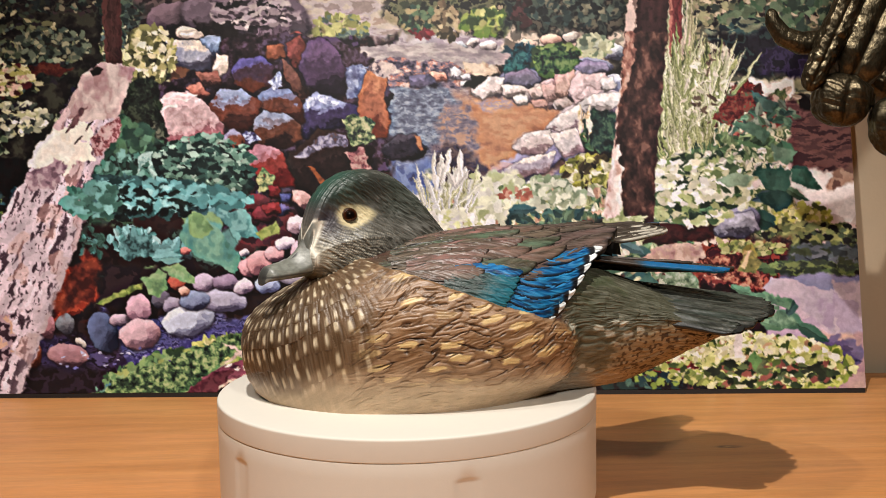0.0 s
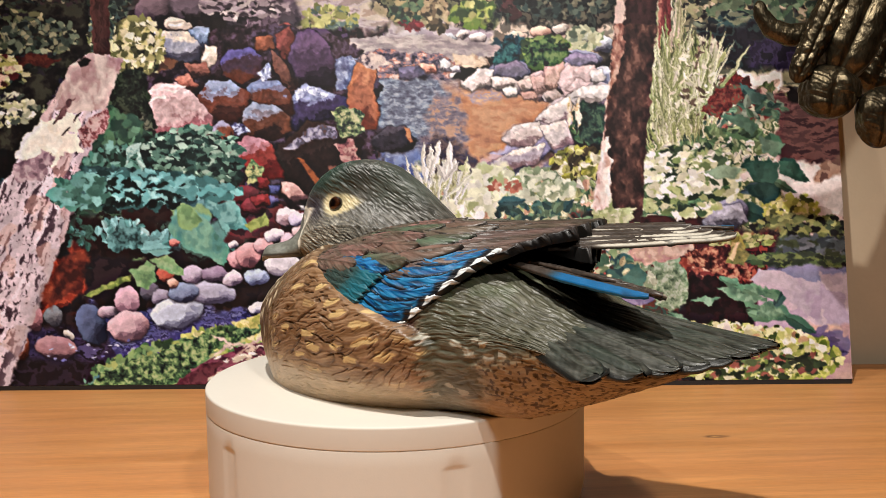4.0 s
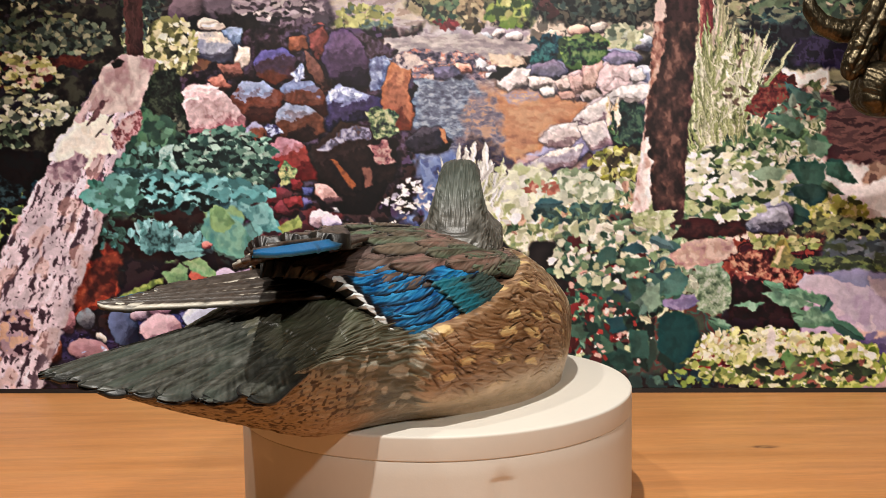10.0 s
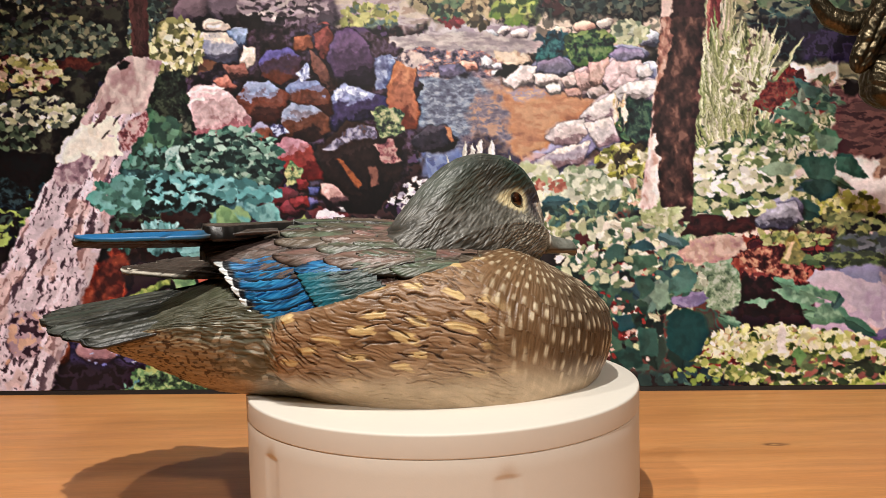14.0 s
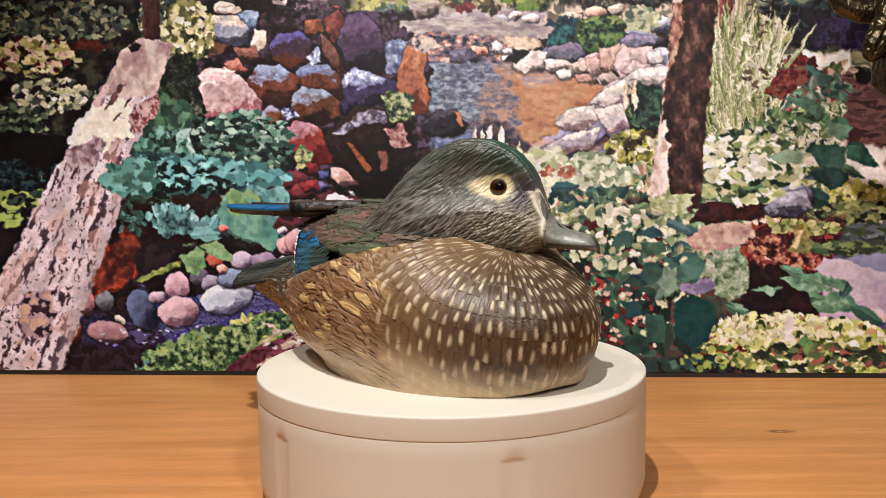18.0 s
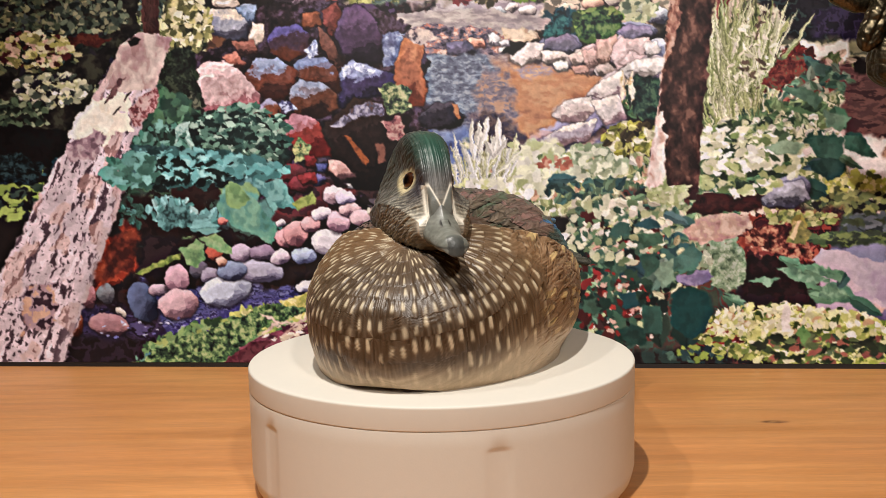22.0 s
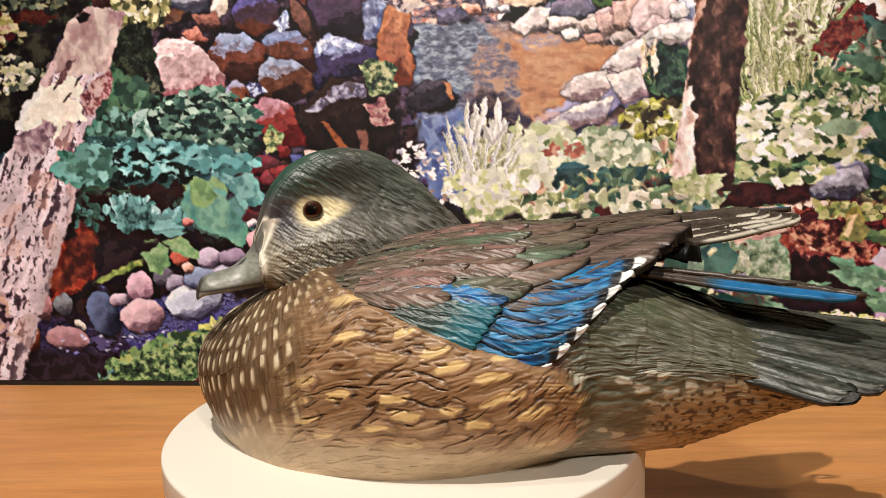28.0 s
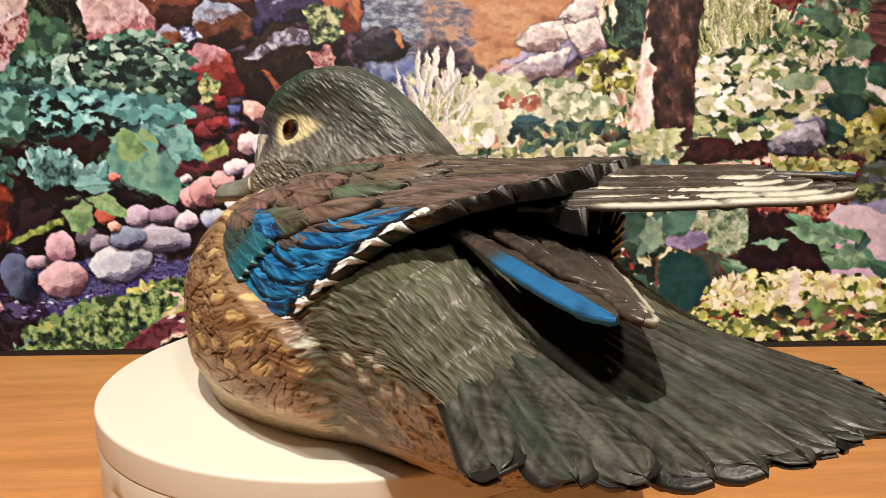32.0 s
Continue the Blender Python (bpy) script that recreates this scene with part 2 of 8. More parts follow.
def build_turntable():
    base_thing = tagged(new("turntable"), "round white plastic display turntable with a thin seam under its lid", "turntable")
    steps = 360
    prof = []
    for r, z in ((0.0, 0.0), (0.112, 0.0), (0.1165, 0.0006), (0.1205, 0.003), (0.1230, 0.0065), (0.1242, 0.011)):
        prof.append((r, z))
    prof += [(0.1248, z) for z in np.linspace(0.014, 0.0575, 40)]
    prof += [(0.1248, 0.0663), (0.1247, 0.0667), (0.1244, 0.0668), (0.122, 0.0669), (0.0, 0.0669)]
    pr = np.array(prof)
    a = np.linspace(0, 2 * np.pi, steps, endpoint=False)
    R, Z = np.broadcast_to(pr[:, :1], (len(pr), steps)).copy(), np.broadcast_to(pr[:, 1:], (len(pr), steps)).copy()
    for at in np.radians([-90 - 51.5, -90 + 14.5, -90 + 80, -90 + 145, -90 - 117, -90 - 182]):
        d = (a - at + np.pi) % (2 * np.pi) - np.pi
        arch = 0.0565 - 0.001 * (d / 0.046) ** 2
        inside = 1 / (1 + np.exp((np.abs(d) - 0.046) / 0.004)) * 1 / (1 + np.exp(np.clip((Z - arch) / 0.00035, -40, 40))) * (Z > 0.006)
        R -= 0.0008 * inside * (R > 0.12)
    v = np.stack([R * np.cos(a), R * np.sin(a), Z], -1)
    part("base", grid_mesh("base", v, len(pr), steps, close=True), MAT_WHITE, base_thing)
    b = LID_TOP - LID_DROP
    lid = [(0.0, b + 0.0002), (0.1215, b + 0.0002), (0.1247, b + 0.0002), (0.12495, b + 0.0004), (0.125, b + 0.0008)]
    lid += [(0.125, LID_TOP - 0.0016)] + [(0.1236 + 0.0014 * math.cos(k), LID_TOP - 0.0014 + 0.0014 * math.sin(k)) for k in np.linspace(0.2, 1.5, 6)]
    lid += [(0.119, LID_TOP), (0.06, LID_TOP), (0.0, LID_TOP)]
    return part("lid", lathe("lid", lid, 240), MAT_WHITE, base_thing, "smooth turning lid with a rounded rim")


turntable_lid = build_turntable()

# ---- the carved duck: x forward, y to its left, z up from the lid ----
BODY_X = np.array([0.109, 0.107, 0.102, 0.092, 0.075, 0.05, 0.02, -0.02, -0.06, -0.09, -0.115, -0.14, -0.165, -0.19, -0.21, -0.222])
BODY_TOP = np.array([0.036, 0.044, 0.0515, 0.0600, 0.0700, 0.0820, 0.0920, 0.0980, 0.0985, 0.0930, 0.0820, 0.0715, 0.0625, 0.0530, 0.0440, 0.0395])
BODY_BOT = np.array([0.029, 0.0165, 0.0060, 0.0008, 0.0, 0.0, 0.0, 0.0, 0.0, 0.0, 0.0, 0.0025, 0.0115, 0.0215, 0.0300, 0.0360])
BODY_W = np.array([0.003, 0.0165, 0.0290, 0.0430, 0.0575, 0.0700, 0.0765, 0.0780, 0.0745, 0.0660, 0.0590, 0.0560, 0.0555, 0.0530, 0.0390, 0.0160])
BODY_BASE = np.array([0.001, 0.0040, 0.0100, 0.0275, 0.0470, 0.0645, 0.0735, 0.0750, 0.0615, 0.0425, 0.0345, 0.0300, 0.0280, 0.0240, 0.0160, 0.0070])
BODY_MID = np.array([0.032, 0.033, 0.034, 0.036, 0.038, 0.039, 0.040, 0.041, 0.041, 0.042, 0.044, 0.046, 0.0455, 0.0390, 0.0375, 0.0380])


def smooth_curve(x, xs, ys):
    """Smooth interpolation through the stations (xs falling)."""
    xs, ys = xs[::-1], ys[::-1]
    slope = np.gradient(ys, xs)
    i = np.clip(np.searchsorted(xs, x) - 1, 0, len(xs) - 2)
    h = xs[i + 1] - xs[i]
    t = np.clip((x - xs[i]) / h, 0, 1)
    return ys[i] * (1 + 2 * t) * (1 - t) ** 2 + slope[i] * h * t * (1 - t) ** 2 + ys[i + 1] * t * t * (3 - 2 * t) + slope[i + 1] * h * t * t * (t - 1)


def body_point(x, a, out=0.0):
    """A point of the body at x and the angle a from its right side over the top."""
    w, top, bot, mid, base = (smooth_curve(x, BODY_X, s) for s in (BODY_W, BODY_TOP, BODY_BOT, BODY_MID, BODY_BASE))
    c, s = np.cos(a), np.sin(a)
    up = s > 0
    f = np.arcsin(np.clip(np.abs(s), 0, 1)) / (np.pi / 2)
    d = np.sin(np.clip(f / 0.62, 0, 1) * np.pi / 2)
    low = (w - (w - base) * d**2.2) * np.clip((1 - f) / 0.38, 0, 1)
    y = np.sign(c) * np.where(up, w * np.abs(c) ** 0.86, low)
    flat = np.clip((-x - 0.125) / 0.045, 0, 1)
    dome = (1 - flat) * np.abs(s) ** 1.05 + flat * (1 - np.abs(c) ** 1.72)
    z = np.where(up, mid + (top - mid) * dome, mid - (mid - bot) * d)
    k = 1 + out / np.maximum(w, 0.02)
    return np.stack([x, y * k, np.where(up, z + out * np.abs(s), z)], -1)


def mix(a, b, k):
    k = np.clip(k, 0, 1)[..., None]
    return a * (1 - k) + np.asarray(b, float) * k


def step(x, lo, hi):
    t = np.clip((x - lo) / (hi - lo), 0, 1)
    return t * t * (3 - 2 * t)


def feather_cells(along, across, length, width, seed, jitter=0.25):
    """Shingled feathers on a plane: the place along and across the feather, and a number of its own."""
    row = np.floor(along / length)
    shift = np.where(row % 2 == 0, 0.0, 0.5)
    wob = (hashed(row, 0 * row, seed) - 0.5) * jitter
    c = across / width + shift + wob
    col = np.floor(c)
    rnd = hashed(row, col, seed + 3)
    u = np.clip(along / length - row + 0.25 * (2 * np.abs(c - col - 0.5)) ** 2 + jitter * (rnd - 0.5), 0, 1.4)
    return u, 2 * (c - col - 0.5), rnd


def feather_lanes(along, across, length, width, seed):
    """Carved feathers in lanes, each lane out of step with the next, with pointed tips over the following ones."""
    lane = np.floor(across / width)
    c = 2 * (across / width - lane - 0.5)
    phase = 0.5 * lane + 0.42 * hashed(lane, 0 * lane, seed)
    a = along / length + phase + 0.30 * np.abs(c) ** 1.6
    row = np.floor(a)
    return a - row, c, hashed(row, lane, seed + 3)


def carve_normals(v, close):
    du = np.gradient(v, axis=0)
    dv = (np.roll(v, -1, 1) - np.roll(v, 1, 1)) if close else np.gradient(v, axis=1)
    n = np.cross(du, dv)
    return n / np.maximum(np.linalg.norm(n, axis=-1, keepdims=True), 1e-9)


def body_mesh():
    rows, cols = 680, 880
    s = np.linspace(0, 1, rows)
    x = 0.109 - 0.331 * (0.75 * s + 0.25 * s**2.2)
    x = 0.109 - (0.109 - x) * np.clip(s * 14, 0, 1) ** 0.8
    a = np.linspace(-np.pi / 2, 1.5 * np.pi, cols, endpoint=False)
    A, X = np.meshgrid(a, x)
    v = body_point(X, A)
    for seam in (cols // 4, 3 * cols // 4):
        for _ in range(60):
            near = np.s_[:, seam - 26 : seam + 27]
            v[near] = 0.5 * v[near] + 0.25 * (v[:, seam - 27 : seam + 26] + v[:, seam - 25 : seam + 28])
    y, z = v[..., 1], v[..., 2]
    side = np.abs(y)
    # flank pocket: a fuller pad over the lower wing edge
    brim = 0.067 + np.where(y > 0, 0.33, 0.26) * np.clip(X + 0.03, -0.07, 0.07) + 0.002 * (fractal(X * 120, side * 90, 19) - 0.5)
    bend = X - 13 * (z - 0.035) ** 2
    flank = step(bend, -0.104, -0.088) * (1 - step(X, -0.02, 0.075)) * step(z, 0.002, 0.022) * (1 - step(z, brim - 0.003, brim + 0.003))
    n = carve_normals(v, True)
    if (n[rows // 2, cols // 2] @ np.array([0, 0, 1.0])) < 0:
        n = -n
    v = v + n * (0.0072 * flank)[..., None]
    arc = np.cumsum(np.linalg.norm(np.diff(v, axis=1, prepend=v[:, :1]), axis=-1), 1)
    arc = arc - arc[:, cols // 2 : cols // 2 + 1]
    # breast rows fan out from the neck
    dx, dy, dz = X - 0.062, y, z - 0.098
    rho = np.sqrt(dx**2 + dy**2 + dz**2)
    phi = np.arctan2(dy, dx + 0.25 * rho)
    warp = 0.0065 * (fractal(X * 60, arc * 60, 11) - 0.5)
    ub, cb, rb = feather_cells(rho + warp, phi * 0.075 + 0.6 * warp, 0.0102, 0.0072, 5, 0.70)
    wx, wa = 0.016 * (fractal(X * 45, arc * 45, 12) - 0.5), 0.010 * (fractal(X * 40 + 7, arc * 40, 13) - 0.5)
    lay = 1.12 * z + 0.14 * X + wa + 0.5 * (y > 0)
    uf, cf, rf = feather_lanes(-X + 0.2 + wx, lay, 0.0225, 0.0082, 9)
    lip = uf ** 1.4 * (1 - step(uf, 0.94, 1.0)) * (1 - 0.75 * np.abs(cf) ** 2.5)
    ur, cr, rr = feather_cells(-X + 0.3 + 2 * warp, arc, 0.020, 0.014, 21, 0.6)
    flow = 1.12 * z + 0.16 * X + 0.012 * (fractal(X * 42, arc * 42, 33) - 0.5)
    hair = fractal(X * 210, flow * 1050, 31, 2)
    hair_b = fractal(rho * 95 + 1.5 * rb, phi * 62 + 9 * rb, 37, 2)
    comb = value_noise(uf * 2.6 + rf * 50, (cf * (1 + 0.4 * uf) + 1.8 * (rf - 0.5) * uf) * 4.2 + rf * 31, 39)
    hair = 0.40 * hair + 0.60 * np.where(X > -0.095, comb, hair)
    flow_r = 0.062 * A + 0.006 * (fractal(X * 60, arc * 60, 34) - 0.5)
    hair = np.where(X > -0.095, hair, fractal(X * 170, flow_r * 900, 32, 2))
    breast = step(X + 0.30 * (z - 0.05) + 0.030 * (fractal(X * 70, arc * 70, 15) - 0.5), 0.014, 0.046)
    belly = 1 - step(z + 0.008 * (fractal(X * 100, arc * 100, 41) - 0.5) + 0.011 * step(X, 0.04, 0.10), 0.012, 0.032)
    rear = 1 - step(bend + 0.005 * (fractal(arc * 150, X * 150, 44) - 0.5) + 0.012 * (value_noise(X * 40, flow * 620, 45) - 0.5), -0.098, -0.091)
    back = step(z, brim - 0.001, brim + 0.004) * (1 - rear)
    # flank: warm brown, combed, with scattered ochre spots
    c = np.array([142.0, 110, 80]) + (hair[..., None] - 0.5) * 74 + (fractal(X * 46, arc * 90, 2)[..., None] - 0.5) * 44
    spot = (1 - step(np.hypot((uf - 0.62) / (0.20 + 0.14 * rf), (cf + 0.3 * (rf - 0.7)) / (0.36 + 0.34 * rf)) + 0.9 * (hair - 0.5), 0.78, 1.0)) * step(rf, 0.44, 0.50) * step(z, 0.014, 0.022)
    c = mix(c, (214, 184, 128), spot * 1.1 * (0.65 + 0.5 * hair))
    slant = flow + 0.22 * X * np.sin(40 * X) + 0.010 * (fractal(X * 30, arc * 30, 36) - 0.5)
    cut = np.maximum(step(value_noise(X * 130, slant * 820, 35), 0.76, 0.86), step(value_noise(X * 105 + 9, (slant + 0.35 * X) * 760, 38), 0.81, 0.90))
    # dark carved cuts, plus a shadow painted beneath each feather tip
    groove_shade = 0.7 * step(fractal(X * 190, arc * 190, 46), 0.36, 0.56) * (np.exp(-(((uf - 1.0) / 0.05) ** 2)) + np.exp(-((uf / 0.08) ** 2))) + 0.85 * cut + 0.10 * step(np.abs(cf), 0.80, 0.98)
    c = mix(c, (58, 40, 27), 0.62 * groove_shade * (1 - 0.75 * belly))
    # breast: dark umber with cream drops
    cbst = np.array([80.0, 64, 48]) + (hair_b[..., None] - 0.5) * 66
    cbst = mix(cbst, (128, 97, 66), np.where(y < 0, 0.75, 0.35) * (1 - step(X + 0.02 * (hair_b - 0.5), 0.048, 0.088)) * (0.7 + 0.5 * hair_b))
    drop = (0.55 + 0.6 * rb) * np.exp(-(((ub - 0.58) / 0.28) ** 4) - ((cb + 0.25 * (rb - 0.5)) / (0.20 + 0.30 * np.clip(ub, 0, 1))) ** 4) * (rb > 0.06)
    cbst = mix(cbst, (204, 190, 162), drop * 1.1 * (0.7 + 0.6 * hair_b))
    c = c * (1 - breast[..., None]) + cbst * breast[..., None]
    # belly: pale cream tan
    pale = np.array([208.0, 182, 150]) + (fractal(X * 60, arc * 260, 51)[..., None] - 0.5) * 40
    c = c * (1 - belly[..., None] * 0.92) + pale * belly[..., None] * 0.92
    # back: dark umber
    cback = np.array([74.0, 58, 46]) + (hair[..., None] - 0.5) * 34
    cback = mix(cback, (110, 62, 62), 0.5 * step(fractal(X * 50, arc * 50, 61), 0.55, 0.7))
    c = c * (1 - back[..., None]) + cback * back[..., None]
    # rump and vent: olive grey, grey spots on the side, tan speckled underneath
    tuft = fractal(X * 130, flow_r * 620, 74, 3)
    cr_ = np.array([80.0, 79, 64]) + 14 * (1 - step(z, 0.030, 0.052))[..., None] + (hair[..., None] - 0.5) * 44 + (tuft[..., None] - 0.5) * 66
    cr_ = mix(cr_, (74, 86, 58), 0.5 * step(fractal(X * 70, arc * 70, 71), 0.5, 0.75) * step(z, 0.05, 0.07))
    us, cs, rs = feather_cells(-X + 0.3 + wx, 0.062 * A + wa, 0.0130, 0.0090, 21, 0.9)
    rspot = (1 - step(np.hypot((us - 0.55) / (0.25 + 0.16 * rs), cs / (0.50 + 0.35 * rs)) + 0.9 * (hair - 0.5), 0.72, 1.0)) * (rs > 0.12) * (1 - step(z, 0.046, 0.054)) * step(X, -0.158, -0.142)
    cr_ = mix(cr_, (178, 174, 158), 0.95 * rspot * (0.65 + 0.6 * hair))
    vent = 1 - step(z - 0.35 * np.clip(-X - 0.135, 0, 1), 0.030, 0.040)
    vent = vent * (1 - step(X + 0.03 * (fractal(X * 60, arc * 60, 78) - 0.5), -0.140, -0.115)) * (np.sin(A) < 0.12)
    speck = step(value_noise(X * 560, 0.062 * A * 800, 77), 0.60, 0.72)
    ctan = mix(np.array([150.0, 132, 104]) + (hair[..., None] - 0.5) * 50, (58, 40, 28), 0.9 * speck)
    cr_ = cr_ * (1 - vent[..., None]) + ctan * vent[..., None]
    low = 0.85 * (1 - step(z + 0.006 * (hair - 0.5), 0.008, 0.018)) * step(X, -0.165, -0.125)
    cr_ = mix(cr_, (176, 156, 132), low)
    c = c * (1 - rear[..., None]) + cr_ * rear[..., None]
    # carved relief
    wb = breast * (1 - belly)
    relief = wb * (0.0002 * np.clip(ub, 0, 1) - 0.0003 * np.abs(cb) ** 3 + 0.0010 * (hair_b - 0.5) + 0.0003 * drop)
    relief += (1 - breast) * (1 - rear) * (1 - 0.6 * belly) * (0.0006 * lip - 0.0001 * np.abs(cf) ** 3 + 0.0010 * (hair - 0.5) - 0.0010 * cut)
    relief += rear * (0.0004 * np.clip(ur, 0, 1) - 0.0003 * np.abs(cr) ** 3 + 0.0007 * (hair - 0.5) + 0.0017 * (tuft - 0.5))
    relief *= step(z, 0.0005, 0.003)
    v = v + n * relief[..., None]
    v[..., 2] = np.maximum(v[..., 2], 0.0)
    v[0], v[-1] = v[0].mean(0), v[-1].mean(0)
    return grid_mesh("body", v, rows, cols, close=True, paint=c)


HEAD_AT, HEAD_TURN = Vector((0.0320, 0.0020, 0.0)), 34.0
HEAD_S = np.array([0.0430, 0.0425, 0.040, 0.035, 0.027, 0.015, 0.0, -0.015, -0.030, -0.045, -0.060, -0.075])
HEAD_TOP = np.array([0.094, 0.0985, 0.1085, 0.1220, 0.1330, 0.1410, 0.1445, 0.1438, 0.1378, 0.1262, 0.1108, 0.0960])
HEAD_BOT = np.array([0.088, 0.083, 0.079, 0.0745, 0.072, 0.070, 0.068, 0.066, 0.066, 0.066, 0.068, 0.070])
HEAD_W = np.array([0.006, 0.0100, 0.0132, 0.0168, 0.0206, 0.0244, 0.0268, 0.0274, 0.0270, 0.0256, 0.0225, 0.018])


def head_point(s, a):
    w, top, bot = (smooth_curve(s, HEAD_S, k) for k in (HEAD_W, HEAD_TOP, HEAD_BOT))
    mid = bot + 0.36 * (top - bot)
    c, q = np.cos(a), np.sin(a)
    up = q > 0
    z = np.where(up, mid + (top - mid) * np.abs(q) ** 0.95, mid - (mid - bot) * np.abs(q) ** 0.8)
    h = np.clip((z - mid) / (top - mid), 0, 1)
    narrow = 1 - 0.44 * np.sin(np.pi * np.clip((h - 0.12) / 0.88, 0, 1) ** 0.9) * step(s, -0.065, -0.015)
    y = w * np.sign(c) * np.abs(c) ** 0.85 * narrow
    return np.stack([s, y, z], -1)


def head_mesh():
    rows, cols = 420, 540
    t = np.linspace(0, 1, rows)
    s = 0.043 - 0.118 * (0.9 * t + 0.1 * t**2)
    s = 0.043 - (0.043 - s) * np.clip(t * 12, 0, 1) ** 0.9
    A, S = np.meshgrid(np.linspace(-np.pi / 2, 1.5 * np.pi, cols, endpoint=False), s)
    v = head_point(S, A)
    y, z = v[..., 1], v[..., 2]
    n = carve_normals(v, True)
    if n[rows // 2, cols // 2, 2] < 0:
        n = -n
    # brow dent round the eyes
    eye = np.hypot(S - 0.014, (z - 0.1150) * 1.1)
    v = v - n * (0.0022 * np.exp(-((eye / 0.008) ** 2)))[..., None]
    flow = S * 0.8 + z * 0.6
    cross = z * 0.8 - S * 0.55
    hair = fractal(flow * 230 + 2.5 * fractal(S * 60, z * 60, 5), cross * 1150 + 5 * fractal(S * 45, z * 45, 15), 3, 2)
    ridge = np.exp(-((y / 0.012) ** 2)) * step(z, 0.098, 0.112)
    hair = hair * (1 - ridge) + fractal(flow * 120 + 3 * S, y * 1250, 23, 2) * ridge
    hair2 = fractal(flow * 60, cross * 420, 8, 3) * (1 - ridge) + fractal(flow * 50, y * 420, 28, 2) * ridge
    c = np.array([84.0, 82, 76]) + (hair[..., None] - 0.5) * 96 + (hair2[..., None] - 0.5) * 40
    cheek = np.exp(-(((S - 0.020) / 0.030) ** 2) - ((z - 0.093) / 0.016) ** 2)
    col = S * 2500 + 9 * fractal(S * 90, z * 90, 6)
    bars = np.sin(col) * np.sin(z * 3300 + 12 * fractal(S * 110, z * 110, 7) + 2.0 * np.floor(col / np.pi)) + 1.2 * (value_noise(S * 900, z * 900, 16) - 0.5)
    c = mix(c, (204, 196, 176), cheek * (0.30 + 0.80 * bars))
    chin = np.exp(-(((S - 0.036) / 0.007) ** 2)) * (1 - step(z, 0.100, 0.112))
    c = mix(c, (190, 178, 150), 0.35 * chin * (0.6 + 0.6 * hair))
    crown = step(z + 0.10 * S, 0.1225, 0.132)
    c = mix(c, np.array([50.0, 50, 46]), 0.75 * crown * (1 - 0.6 * (hair > 0.62)))
    green = np.exp(-((y / 0.012) ** 2)) * step(S, -0.012, 0.016) * step(z, 0.116, 0.130)
    c = mix(c, (24, 76, 60), 0.65 * green)
    c = mix(c, (74, 92, 82), 0.35 * step(z, 0.105, 0.125) * (1 - step(S, -0.025, 0.0)))
    brow = np.exp(-(((S - 0.030) / 0.007) ** 2) - ((z - 0.113) / 0.010) ** 2)
    c = mix(c, (46, 42, 54), 0.75 * brow)
    # cream patch round the eye, drawn out backwards
    ring = np.where(S > 0.014, np.hypot((S - 0.014) / 0.0118, (z - 0.1150) / 0.0094), np.hypot((S - 0.014) / 0.0230, (z - 0.1150 - 0.08 * (0.014 - S)) / (0.0092 - 0.18 * np.clip(0.014 - S, 0, 0.03))))
    c = mix(c, (222, 206, 160), (1 - step(ring + 0.35 * (hair - 0.5), 0.62, 0.98)) * (0.7 + 0.3 * hair))
    # the bill's skin runs up to two points beside a wedge of feathers, edged with a white line
    ay = np.abs(y)
    fore = step(S, 0.024, 0.028)
    peak = 0.1000 + 0.0125 * np.clip(ay / 0.0062, 0, 1)
    skin = fore * (z < peak) * (ay < 0.0084) * (z > 0.080)
    c = c * (1 - skin[..., None]) + np.array([104.0, 106, 100]) * skin[..., None]
    rim = 0.0405 - 0.30 * np.clip(z - 0.098, 0, 0.02)
    edge = np.exp(-(((S - rim) / 0.0016) ** 2)) * step(z, 0.082, 0.088) * (1 - step(z, 0.106, 0.110)) * (ay > 0.007)
    edge = np.maximum(edge, fore * np.exp(-(((z - peak) / 0.0013) ** 2)) * (ay < 0.0080))
    edge = np.maximum(edge, fore * np.exp(-(((ay - 0.0084) / 0.0011) ** 2)) * (z < 0.1125) * (z > 0.084))
    c = mix(c, (238, 232, 216), 1.0 * edge)
    v[0], v[-1] = v[0].mean(0), v[-1].mean(0)
    v = v + n * ((0.0015 * (hair - 0.5) + 0.0010 * (hair2 - 0.5)) * (1 - 0.9 * step(S, 0.034, 0.039)) * (1 - np.exp(-((eye / 0.007) ** 2))))[..., None]
    return grid_mesh("head", v, rows, cols, close=True, paint=c)


